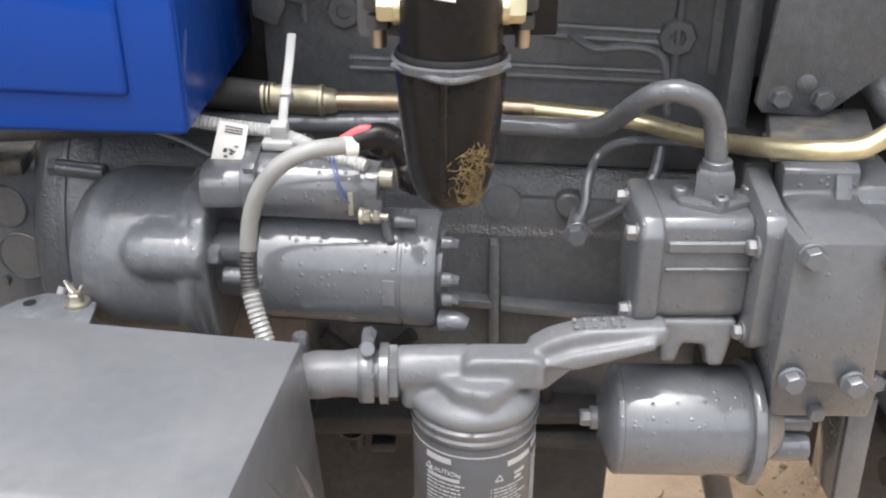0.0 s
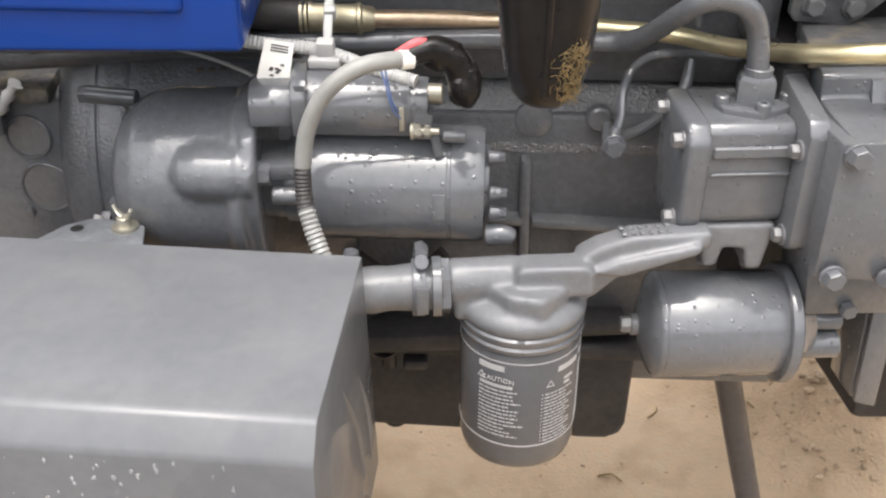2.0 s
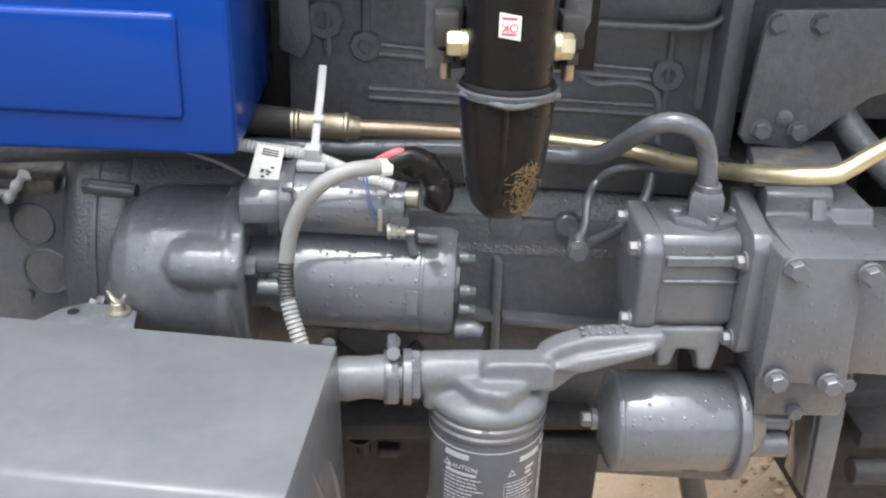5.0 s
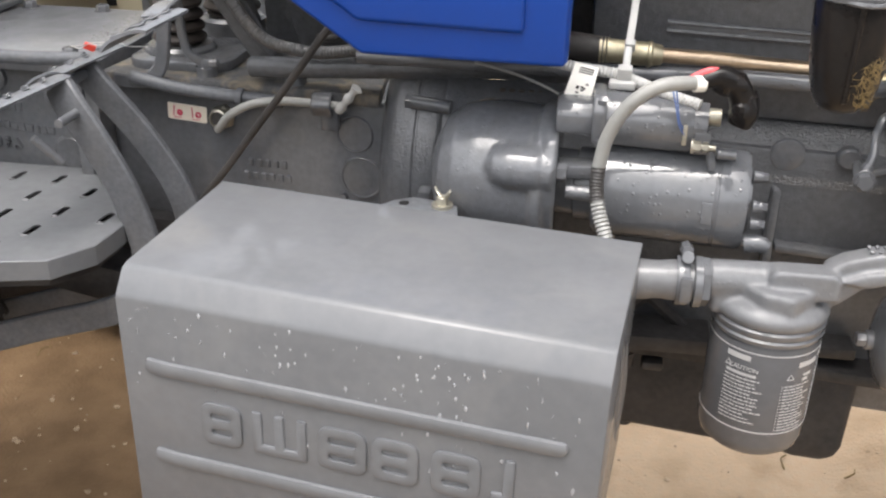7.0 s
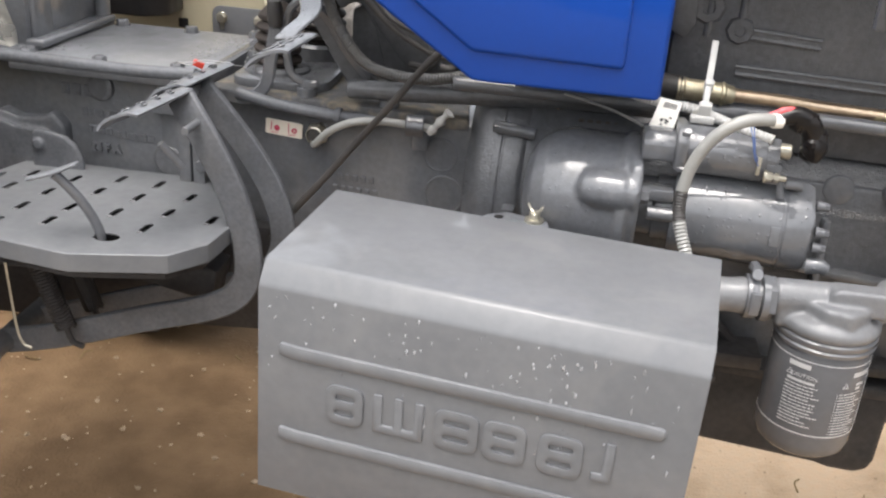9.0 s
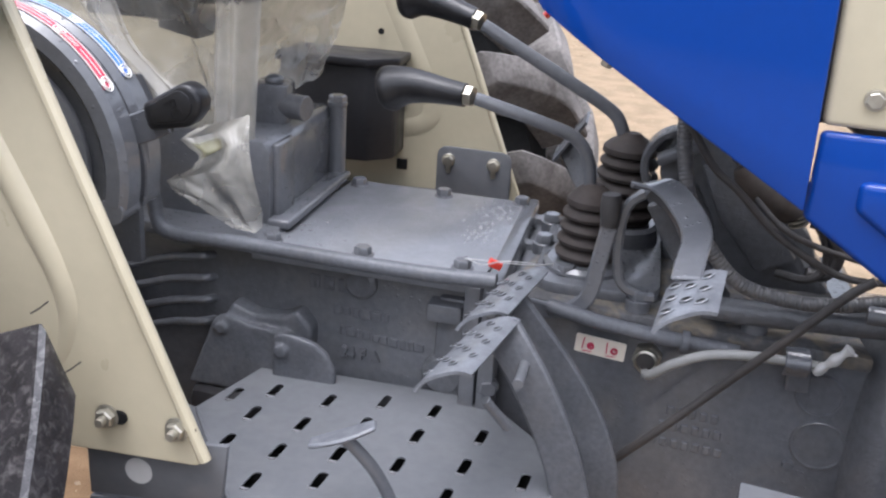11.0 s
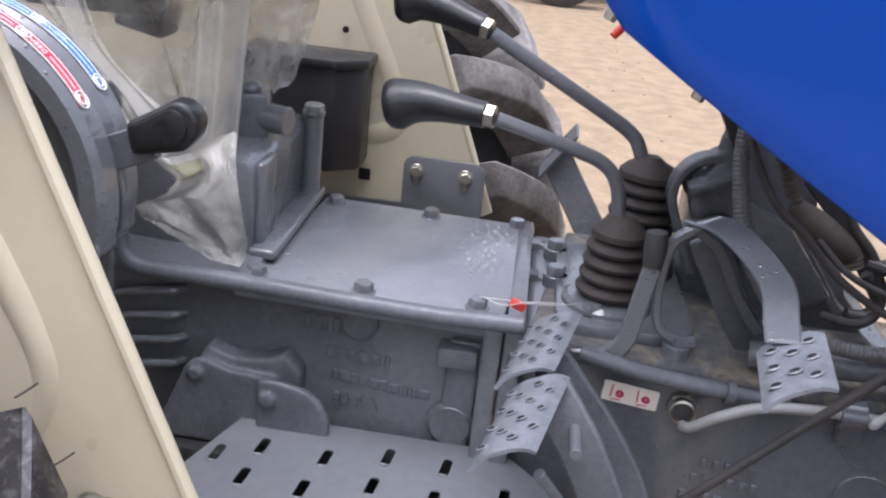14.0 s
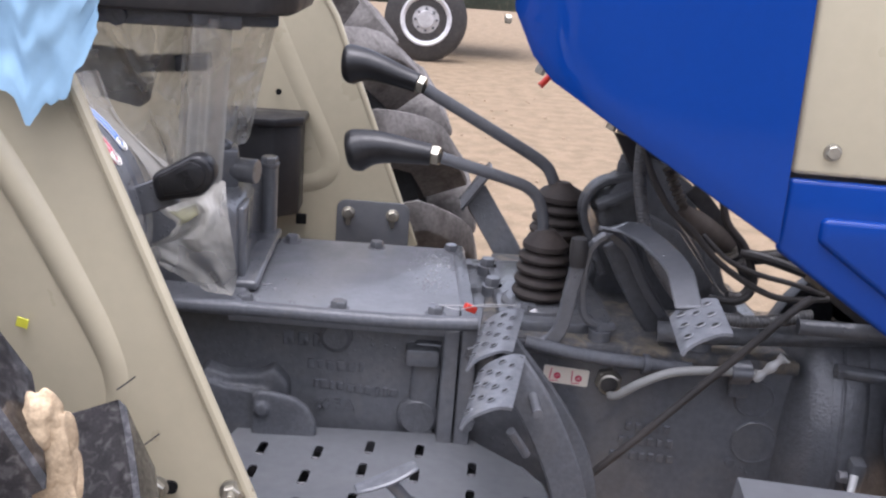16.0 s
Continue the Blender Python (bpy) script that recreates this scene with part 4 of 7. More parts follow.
s.prism([(0.184, 0.678), (0.196, 0.672), (0.212, 0.664), (0.228, 0.672), (0.242, 0.680), (0.246, 0.692), (0.236, 0.704), (0.212, 0.708), (0.190, 0.704), (0.180, 0.692)], 0.836, 0.847, plane="xy", bevel=0.002)
for p in ((0.186, 0.690), (0.213, 0.671), (0.240, 0.692), (0.213, 0.705)):
    s.lathe([(0, 0.0065), (0.006, 0.006), (0.007, 0.005), (0.007, 0.003), (0.004, 0.0028), (0.004, 0)], (*p, 0.846), (0, 0, 1), 16)
part("outlet_flange", s, GREY, pump, "outlet flange with socket screws")
s = Solid()
s.prism([(0.163, 0.752), (0.163, 0.735), (0.175, 0.730), (0.178, 0.712), (0.190, 0.712), (0.194, 0.730), (0.212, 0.728), (0.216, 0.708), (0.229, 0.708), (0.233, 0.732), (0.236, 0.752)], 0.655, 0.69, bevel=0.003)
s.bolt((0.184, 0.672, 0.712), (0, 0, -1), 0.006, 0.006)
s.bolt((0.222, 0.672, 0.708), (0, 0, -1), 0.006, 0.006)
cast_soft(part("inlet_bracket", s, SOFT, pump, "inlet bracket bolted under the pump"), 0.0018, 4)

# ---- timing cover ----
s = Solid()
s.prism([(0.252, 0.728), (0.331, 0.721), (0.321, 0.845), (0.2515, 0.845)], 0.607, 0.70, bevel=0.003)
timing = part("timing_cover", s, GREY, tractor, "grey flat timing gear cover with corner bolts")
s = Solid()
s.prism([(0.612, 0.838), (0.612, 0.8455), (0.676, 0.850), (0.680, 0.853), (0.682, 0.869), (0.688, 0.873), (0.745, 0.880), (0.745, 0.80)], 0.262, 0.322, plane="yz", bevel=0.003, seg=2)
s.prism([(0.620, 0.836), (0.680, 0.843), (0.684, 0.856), (0.745, 0.860), (0.745, 0.80)], 0.318, 0.362, plane="yz", bevel=0.003, seg=2)
s.prism([(0.658, 0.846), (0.672, 0.848), (0.679, 0.866), (0.690, 0.872), (0.70, 0.85)], 0.302, 0.314, plane="yz", bevel=0.003, seg=2)
part("cover_shoulder", s, GREY, timing, "stepped cast top of the cover")
s = Solid()
s.prism([(0.330, 0.722), (0.42, 0.715), (0.42, 0.836), (0.322, 0.840)], 0.628, 0.74, bevel=0.004)
part("cover_side", s, GREY, timing)
s = Solid()
s.prism([(0.268, 0.669), (0.351, 0.667), (0.356, 0.722), (0.262, 0.728)], 0.64, 0.70, bevel=0.004)
part("cover_foot", s, CAST, timing)
s = Solid()
for x, z in ((0.262, 0.837), (0.325, 0.832), (0.2645, 0.7315), (0.312, 0.728)):
    s.bolt((x, 0.603, z), (0, -1, 0), 0.0088, 0.008, 0.0105)
s.bolt((0.3045, 0.638, 0.676), (0, -1, 0), 0.0075, 0.007)
s.bolt((0.345, 0.638, 0.708), (0, -1, 0), 0.008, 0.010)
parts("cover_bolt", s, GREY, timing)
s = Solid()
s.prism([(0.252, 0.692), (0.334, 0.690), (0.358, 0.775), (0.274, 0.775)], 0.872, 0.889, plane="xy", bevel=0.003)
part("gasket_ledge", s, MUDDY, tractor, "brown-stained machined ledge above the timing cover")
# timing case in the shade-darkened colour for the dim gap behind the pump
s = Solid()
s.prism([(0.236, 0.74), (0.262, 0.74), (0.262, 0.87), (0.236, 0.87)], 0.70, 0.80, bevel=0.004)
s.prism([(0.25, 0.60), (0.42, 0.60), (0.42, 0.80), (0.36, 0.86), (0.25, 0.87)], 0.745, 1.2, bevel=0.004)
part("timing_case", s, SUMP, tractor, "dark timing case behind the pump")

# bracket plate high on the engine front
s = Solid()
s.prism([(0.262, 0.892), (0.308, 0.888), (0.318, 0.893), (0.372, 0.938), (0.42, 0.95), (0.42, 1.02), (0.270, 1.014), (0.264, 1.008), (0.256, 0.90)], 0.752, 0.760, bevel=0.002)
brk = part("engine_bracket", s, BLOCK, tractor, "dark flat bracket plate with four bolts")
s = Solid()
for x, z in ((0.2745, 0.9055), (0.309, 0.9045), (0.272, 1.003), (0.312, 1.003)):
    s.bolt((x, 0.752, z), (0, -1, 0), 0.0085, 0.006, 0.010)
s.lathe([(-0.001, 0.008), (0.0015, 0.008), (0.0025, 0.0065), (0.0025, 0)], (0.2945, 0.752, 0.917), (0, -1, 0), 20)
parts("bracket_bolt", s, BLOCK, brk)
s = Solid()
s.tube([(0.34, 0.80, 0.95), (0.37, 0.77, 0.90), (0.41, 0.73, 0.86)], 0.014, 16)
part("coolant_elbow", s, BLOCK, tractor, "dark coolant elbow")
s = Solid()
s.prism([(0.24, 0.86), (0.262, 0.86), (0.262, 1.05), (0.24, 1.05)], 0.78, 0.86, bevel=0.006)
part("block_end_flange", s, BLOCK, tractor)

# ---- spin-on filter and its head ----
FC = Vector((0.026, 0.655, 0))
s = Solid()
s.lathe([(0.531, 0.0), (0.531, 0.030), (0.534, 0.042), (0.541, 0.0495), (0.551, 0.0520), (0.660, 0.0520), (0.664, 0.050)], FC, (0, 0, 1), 64)
filt = part("oil_filter", s, CAN, tractor, "grey spin-on oil filter can with pale printed warnings")
s = Solid()
s.lathe([(0.664, 0.048), (0.665, 0.0530), (0.669, 0.0540), (0.671, 0.0520), (0.674, 0.0540), (0.678, 0.0540), (0.680, 0.0515), (0.682, 0.0515)], FC, (0, 0, 1), 64)
part("seam_ring", s, GREY, filt)


def on_can(a, z, d=0.0005):
    """a: degrees round the can, 0 faces outward and grows to the right."""
    return FC + Vector((math.sin(radians(a)) * (0.0520 + d), -math.cos(radians(a)) * (0.0520 + d), z))


def can_bar(s, a0, a1, z, h, d=0.0004):
    n = max(2, int(abs(a1 - a0) / 6))
    s.grid(lambda u, v: on_can(a0 + (a1 - a0) * u, z + h * (v - 0.5), d), n, 1, 0.0003)


def can_line(s, a0, a1, z, h, rng):
    a = a0
    while a < a1 - 1:
        b = min(a1, a + rng.uniform(2.0, 7.0))
        can_bar(s, a, b, z, h)
        a = b + 1.1


s = Solid()
for z in (0.6555, 0.5675):
    can_bar(s, -115, 115, z, 0.0012)
rng = random.Random(5)
can_bar(s, -48, -22, 0.649, 0.0055)
can_bar(s, 30, 58, 0.645, 0.0055)
can_bar(s, -47, -14, 0.6305, 0.003)
for k in range(13):
    z = 0.6255 - k * 0.0040
    can_line(s, -48, rng.uniform(-22, -2), z, 0.0013, rng)
for k in range(15):
    z = 0.622 - k * 0.0036
    can_bar(s, 14, 15.0, z, 0.0012)
    can_line(s, 17, rng.uniform(40, 52), z, 0.0012, rng)
can_bar(s, 38, 50, 0.6325, 0.003)
can_bar(s, 38, 46, 0.6275, 0.003)
can_bar(s, 62, 78, 0.648, 0.005)
for k in range(16):
    can_line(s, 63, rng.uniform(76, 88), 0.636 - k * 0.0042, 0.0013, rng)
part("filter_print", s, PRINT, filt, "pale printed lines and warning blocks")
s = Solid()
a = -28
txt = lettering("CAUTION", 0.0065, facing(on_can(a, 0.6375, 0.0009), (math.cos(radians(a)), math.sin(radians(a)), 0), (0, 0, 1)), 0.0002)
part("caution_word", txt, PRINT, filt, "the word CAUTION in pale print")
for tri_a, tri_z in ((22, 0.632), (-45, 0.6375)):
    c = on_can(tri_a, tri_z, 0.0008)
    r = Vector((math.cos(radians(tri_a)), math.sin(radians(tri_a)), 0))
    s = Solid()
    for k in range(3):
        p = [c + r * (0.004 * math.cos(radians(90 + 120 * j))) + Vector((0, 0, 0.004 * math.sin(radians(90 + 120 * j)))) for j in (k, k + 1)]
        s.tube(p, 0.0004, 5, 1)
    part("warning_triangle", s, PRINT, filt)

s = Solid()
s.lathe([(0.680, 0.0525), (0.686, 0.0550), (0.690, 0.0545), (0.6935, 0.0525), (0.697, 0.0480), (0.6995, 0.0420), (0.7005, 0.030), (0.701, 0.0)], FC, (0, 0, 1), 56)
s.prism([(-0.034, 0.678), (-0.034, 0.716), (0.012, 0.718), (0.012, 0.680)], 0.634, 0.668, bevel=0.006, seg=3)
s.cyl((-0.037, 0.651, 0.710), (0.022, 0.650, 0.712), 0.0185, seg=36)
s.prism([(FC[0] + x, FC[1] + y - 0.008) for x, y in ((-0.036, 0.010), (-0.033, -0.012), (-0.016, -0.034), (0.010, -0.042), (0.033, -0.022), (0.036, 0.010))], 0.694, 0.7155, plane="xy", bevel=0.0045, seg=3)
s.prism([(0.016, 0.704), (0.016, 0.728), (0.021, 0.733), (0.074, 0.733), (0.080, 0.727), (0.082, 0.704)], 0.626, 0.654, bevel=0.005, seg=3)
s.prism([(0.068, 0.694), (0.068, 0.733), (0.084, 0.743), (0.112, 0.752), (0.178, 0.755), (0.178, 0.739), (0.105, 0.716), (0.083, 0.695)], 0.638, 0.664, bevel=0.004, seg=3)
s.prism([(0.078, 0.724), (0.10, 0.734), (0.168, 0.748), (0.168, 0.739), (0.104, 0.719)], 0.630, 0.66, bevel=0.003)
head = cast_soft(part("filter_head", s, SOFT, tractor, "grey cast filter head with an arm to the pump"))
s = Solid()
rng = random.Random(8)
for r in range(2):
    for k in range(6):
        x = 0.093 + k * 0.0075
        s.box((x + 0.012, 0.645 + r * 0.010, 0.7525 + (x - 0.093) * 0.05), (0.004, 0.005, 0.0025), (0, -4, 0), 0.0008, 1)
parts("head_mark", s, SOFT, head, "raised unreadable casting mark")
s = Solid()
s.tube([(-0.130, 0.660, 0.690), (-0.105, 0.655, 0.700), (-0.07, 0.652, 0.704), (-0.046, 0.652, 0.704)], lambda k: 0.0195 + 0.0007 * math.sin(k * 21), 24)
hosep = part("suction_hose", s, SOFT, tractor, "grey overpainted rubber hose held by a clamp")
s = Solid()
s.lathe([(0, 0.0238), (0.0015, 0.0246), (0.0105, 0.0246), (0.012, 0.0238)], (-0.068, 0.652, 0.704), (1, 0, 0), 40)
s.box((-0.060, 0.628, 0.706), (0.011, 0.006, 0.026), (0, 0, 0), 0.0015)
s.cyl((-0.060, 0.652, 0.728), (-0.060, 0.640, 0.735), 0.006)
s.bolt((-0.060, 0.664, 0.7345), (0, -1, 0.2), 0.0065, 0.018)
s.cyl((-0.060, 0.640, 0.7325), (-0.060, 0.668, 0.7325), 0.0035)
part("hose_clamp", s, GREY, hosep, "bolted steel hose clamp")
s = Solid()
s.lathe([(0, 0.0225), (0.001, 0.0255), (0.008, 0.0255), (0.009, 0.0225)], (-0.052, 0.652, 0.704), (1, 0, 0), 40)
s.bolt((-0.043, 0.652, 0.704), (1, 0, 0), 0.0245, 0.008)
part("hose_collar", s, GREY, hosep)
s = Solid()
s.bolt((-0.118, 0.672, 0.722), (0, 0, 1), 0.007, 0.007)
s.cyl((-0.118, 0.672, 0.70), (-0.118, 0.672, 0.722), 0.005)
part("hose_bolt", s, GREY, hosep)

# ---- horizontal canister ----
NC = Vector((0.137, 0.672, 0.644))
CAX = Vector((0.997, -0.03, 0)).normalized()
s = Solid()
s.lathe([(-0.004, 0.0), (-0.004, 0.016), (0.002, 0.034), (0.007, 0.0452), (0.010, 0.0475), (0.0125, 0.0478), (0.0135, 0.0465), (0.0155, 0.0475), (0.116, 0.0475), (0.119, 0.046)], NC, CAX, 64)
can = part("bypass_filter", s, GREY, tractor, "grey painted horizontal filter canister")
s = Solid()
s.lathe([(0.117, 0.045), (0.118, 0.053), (0.121, 0.0545), (0.126, 0.0545), (0.128, 0.052), (0.130, 0.042), (0.148, 0.028), (0.152, 0.0)], NC, CAX, 56)
s.cyl(NC + CAX * 0.14 + V(0, -0.012, 0.010), NC + CAX * 0.172 + V(0, -0.012, 0.010), 0.0095)
s.cyl(NC + CAX * 0.135 + V(0, -0.016, -0.014), NC + CAX * 0.172 + V(0, -0.016, -0.014), 0.0125)
part("canister_flange", s, GREY, can, "flanged end with two pipe stubs")
s = Solid()
s.cyl(NC - CAX * 0.003, NC - CAX * 0.010, 0.010)
s.bolt(NC - CAX * 0.010, -CAX, 0.0075, 0.009)
part("drain_nut", s, BOLT, can, "bright hexagon nut")

# dark backing added for the head and front of the engine
s = Solid()
s.prism([(0.23, 0.90), (0.75, 0.90), (0.75, 1.16), (0.23, 1.16)], 0.84, 1.25, bevel=0.01, slope=SL, x0=0.05)
s.prism([(-0.16, 1.03), (0.24, 1.03), (0.24, 1.14), (-0.16, 1.14)], 0.80, 0.86, bevel=0.01, slope=SL, x0=0.05)
part("cylinder_head", s, BLOCK, tractor, "dark upper engine and cylinder head")
# added fill block; the shade at the engine front is its colour
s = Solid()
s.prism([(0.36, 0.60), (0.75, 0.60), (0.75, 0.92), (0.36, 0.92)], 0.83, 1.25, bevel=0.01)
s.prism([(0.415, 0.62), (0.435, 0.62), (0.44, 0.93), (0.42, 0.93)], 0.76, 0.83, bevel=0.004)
part("engine_front", s, SUMP, tractor, "dark fill for the shadowed front of the engine")

# drag link strut, front axle support
s = Solid()
s.tube([(0.285, 0.845, 0.50), (0.3075, 0.85, 0.428), (0.351, 0.855, 0.28), (0.43, 0.862, 0.02)], 0.0155, 20)
part("drag_link", s, material("dark_blue_grey_paint", (0.034, 0.036, 0.043), 0.45, spec=0.25, coat=0.5, vary=0.15, dust=0.2, dust_col=(0.06, 0.055, 0.05), lumps=0.1), tractor, "dark round steel tube slanting to the ground")
s = Solid()
s.prism([(0.352, 0.66), (0.3575, 0.5395), (0.3797, 0.533), (0.3755, 0.66)], 0.676, 0.682, bevel=0.0015)
s.prism([(0.3505, 0.66), (0.356, 0.541), (0.362, 0.540), (0.357, 0.66)], 0.684, 0.73, bevel=0.0015)
parts("front_support", s, GREY, tractor, "grey front axle support bracket")
s = Solid()
s.prism([(0.40, 0.46), (0.75, 0.44), (0.75, 0.63), (0.40, 0.63)], 0.74, 1.3, bevel=0.01)
s.cyl((0.41, 0.70, 0.56), (0.55, 0.69, 0.56), 0.014)
s.box((0.45, 0.72, 0.60), (0.08, 0.05, 0.02), bevel=0.003)
s.bolt((0.42, 0.70, 0.556), (0, -1, 0), 0.012, 0.01)
part("front_axle_beam", s, SUMP, tractor, "dark front axle beam and steering joint")

# ---- air cleaner pipe with dust cup ----
EC = Vector((0.004, 0.478, 0))
s = Solid()
s.lathe([(1.015, 0.0), (1.015, 0.0255), (1.02, 0.0262), (1.30, 0.0262)], EC, (0, 0, 1), 48)
s.box((0.008, 0.506, 1.15), (0.105, 0.004, 0.26), bevel=0.0015)
pre = part("air_intake_pipe", s, BLACKGLOSS, tractor, "glossy black upright intake pipe")
s = Solid()
s.lathe([(0.9345, 0.0), (0.9348, 0.008), (0.9362, 0.0125), (0.9395, 0.0165), (0.945, 0.0198), (0.954, 0.0226), (0.968, 0.0250), (0.99, 0.0272), (1.018, 0.0290), (1.021, 0.0275)], EC, (0, 0, 1), 48)
s.strap([EC + V(-0.004, -0.0290, 1.012), EC + V(-0.004, -0.0266, 0.975), EC + V(-0.003, -0.0200, 0.945)], 0.004, 0.002, (1, 0, 0))
part("dust_cup", s, BLACKGLOSS, pre, "tapered black rubber dust cup")
s = Solid()
s.lathe([(1.012, 0.0285), (1.013, 0.0305), (1.017, 0.0308), (1.018, 0.0285)], EC, (0, 0, 1), 48)
s.tube([EC + V(-0.029, -0.012, 1.015), EC + V(0.0, -0.0325, 1.013), EC + V(0.029, -0.012, 1.015)], 0.0018, 8)
part("cup_clip", s, BLOCK, pre, "thin wire clip round the cup")
s = Solid()
rng = random.Random(11)
for k in range(130):
    z, a = 0.943 + 0.032 * rng.random(), radians(rng.gauss(26, 9))
    r = 0.0196 + (min(z, 0.955) - 0.942) * 0.26 + max(0.0, z - 0.955) * 0.14
    p = EC + V(math.sin(a) * r, -math.cos(a) * r, z)
    d = V(rng.uniform(-1, 1), 0, rng.uniform(-1, 1)).normalized() * rng.uniform(0.002, 0.006)
    s.tube([p - d, p + V(d.z * 0.5, -0.0010, -d.x * 0.5), p + d], 0.0002, 4, 2)
part("straw_dirt", s, FIBRE, pre, "patch of straw-coloured fibres stuck on the cup")
s = Solid()
s.grid(lambda u, v: EC + V(math.sin(radians(-22 + 26 * u)) * 0.0266, -math.cos(radians(-22 + 26 * u)) * 0.0266, 1.051 + 0.0135 * v - 0.0016 * u), 6, 1, 0.0003)
part("ok_sticker", s, WHITE, pre, "small white OK sticker stuck upside down")
a = radians(-9)
p = EC + V(math.sin(a) * 0.0272, -math.cos(a) * 0.0272, 1.0565)
part("ok_word", lettering("OK", 0.0068, facing(p, (-1, 0, 0), (0, 0, -1)), 0.0002), REDSTRIPE, pre, "the letters OK in red")
s = Solid()
s.grid(lambda u, v: EC + V(math.sin(radians(-19 + 18 * u)) * 0.0271, -math.cos(radians(-19 + 18 * u)) * 0.0271, 1.0608 + 0.0012 * v), 4, 1, 0.0002)
s.grid(lambda u, v: EC + V(math.sin(radians(-19 + 18 * u)) * 0.0271, -math.cos(radians(-19 + 18 * u)) * 0.0271, 1.0522 + 0.0009 * v), 4, 1, 0.0002)
part("sticker_print", s, REDSTRIPE, pre)
for sx, y in ((-1, 0.0), (1, 0.0)):
    s = Solid()
    c = EC + V(sx * 0.033, 0.0, 1.041)
    s.cyl(c - V(sx * 0.008, 0, 0), c - V(sx * 0.004, 0, 0), 0.0085)
    s.bolt(c - V(sx * 0.0045, 0, 0), (sx, 0, 0), 0.0078, 0.0085)
    part("pipe_bolt", s, GOLD, pre, "yellow passivated bolt head")
    s = Solid()
    c = EC + V(sx * 0.037, 0.012, 1.03)
    s.cyl(c - V(0, 0, 0.012), c + V(0, 0, 0.002), 0.0038)
    part("stud_end", s, COPPER, pre, "brown stud end")
    s = Solid()
    s.bolt(c + V(0, 0, -0.001), (0, 0, 1), 0.0065, 0.006)
    s.box(c + V(0, 0.006, 0.018), (0.014, 0.03, 0.02), bevel=0.002)
    part("clamp_block", s, RUBBER, pre)
s = Solid()
s.prism([(-0.045, 1.02), (-0.022, 1.02), (-0.022, 1.30), (-0.045, 1.30)], 0.50, 0.512, bevel=0.002)
s.prism([(0.038, 1.02), (0.055, 1.05), (0.055, 1.30), (0.038, 1.30)], 0.50, 0.512, bevel=0.002)
part("pipe_bracket", s, BLOCK, pre)

# ---- battery box ----
BA = math.atan2(-0.057, 0.41)
BM = Matrix.Translation((-0.556, 0.4705, 0.63)) @ Matrix.Rotation(BA, 4, "Z") @ Matrix.Rotation(radians(1.0), 4, "Y") @ Matrix.Translation((0, 0, -0.63))
BX, BZ0, BZ1, BY = 0.424, 0.503, 0.765, 0.192
s = Solid()
prof = [(0.0, BZ0), (0.0, BZ1 - 0.0290), (0.0008, BZ1 - 0.0260), (0.0028, BZ1 - 0.0228), (0.0140, BZ1 - 0.0070), (0.0172, BZ1 - 0.0045), (0.0220, BZ1 - 0.0033), (BY + 0.006, BZ1 + 0.004), (BY + 0.012, BZ1 - 0.02), (BY + 0.068, BZ0)]
s.prism(prof, 0.0, BX, plane="yz", bevel=0.0012, seg=2, m=BM)
bbox = part("battery_box", s, SHEET, tractor, "grey sheet-metal battery box with rounded lid edge, rain-wet")


def raised(s, pts, h=0.004, bev=0.003):
    s.prism(pts, -h, 0.004, bevel=bev, m=BM)


for z in (0.678, 0.581):
    s = Solid()
    raised(s, [(0.022, z - 0.008), (0.036, z - 0.012), (0.392, z - 0.012), (0.398, z - 0.006), (0.396, z + 0.002), (0.045, z + 0.003), (0.024, z + 0.005)], 0.0042, 0.0038)
    part("pressed_rib", s, SHEET, bbox)
def slotted_plate(outline, holes, z0, z1):
    """A plate with real holes: the outline and the hole rings are filled between, then given thickness."""
    bm = bmesh.new()
    edges = []
    for ring in [outline] + holes:
        vs = [bm.verts.new((p[0], p[1], z1)) for p in ring]
        edges += [bm.edges.new((vs[i], vs[(i + 1) % len(vs)])) for i in range(len(vs))]
    bmesh.ops.triangle_fill(bm, use_beauty=True, use_dissolve=False, edges=edges)
    got = bmesh.ops.extrude_face_region(bm, geom=bm.faces[:])
    for e in got["geom"]:
        if isinstance(e, bmesh.types.BMVert):
            e.co.z = z0
    return bm


# the maker's pressed mark, six plain soft-edged shapes
s = Solid()
UPRIGHT = BM @ Matrix(((1, 0, 0, 0), (0, 0, -1, 0), (0, 1, 0, 0), (0, 0, 0, 1)))
w, zt, zb = 0.0095, 0.648, 0.605
zm = (zt + zb) / 2
for x0, x1 in ((0.0740, 0.1125), (0.1845, 0.2285), (0.2330, 0.2745), (0.2860, 0.3280)):
    windows = [rounded(x0 + w, z0, x1 - w, z1, 0.003, 3) for z0, z1 in ((zb + w, zm - w / 2), (zm + w / 2, zt - w))]
    s.join(slotted_plate(rounded(x0, zb, x1, zt, 0.010, 5), windows, -0.003, 0.0029), 0.0024, 2, UPRIGHT)
comb = [(0.1225, zb), (0.174, zb)]
for x in (0.1645, 0.1435, 0.1225):
    comb += [(x + w, zt), (x, zt)] + ([(x, zb + w), (x - 0.0115, zb + w)] if x > 0.13 else [])
raised(s, comb, 0.0029, 0.0024)
raised(s, [(0.337, zb + 0.003), (0.3565, zb + 0.003), (0.3565, zt + 0.004), (0.347, zt + 0.004), (0.347, zb + 0.003 + w), (0.337, zb + 0.003 + w)], 0.0029, 0.0024)
parts("pressed_block", s, SHEET, bbox)
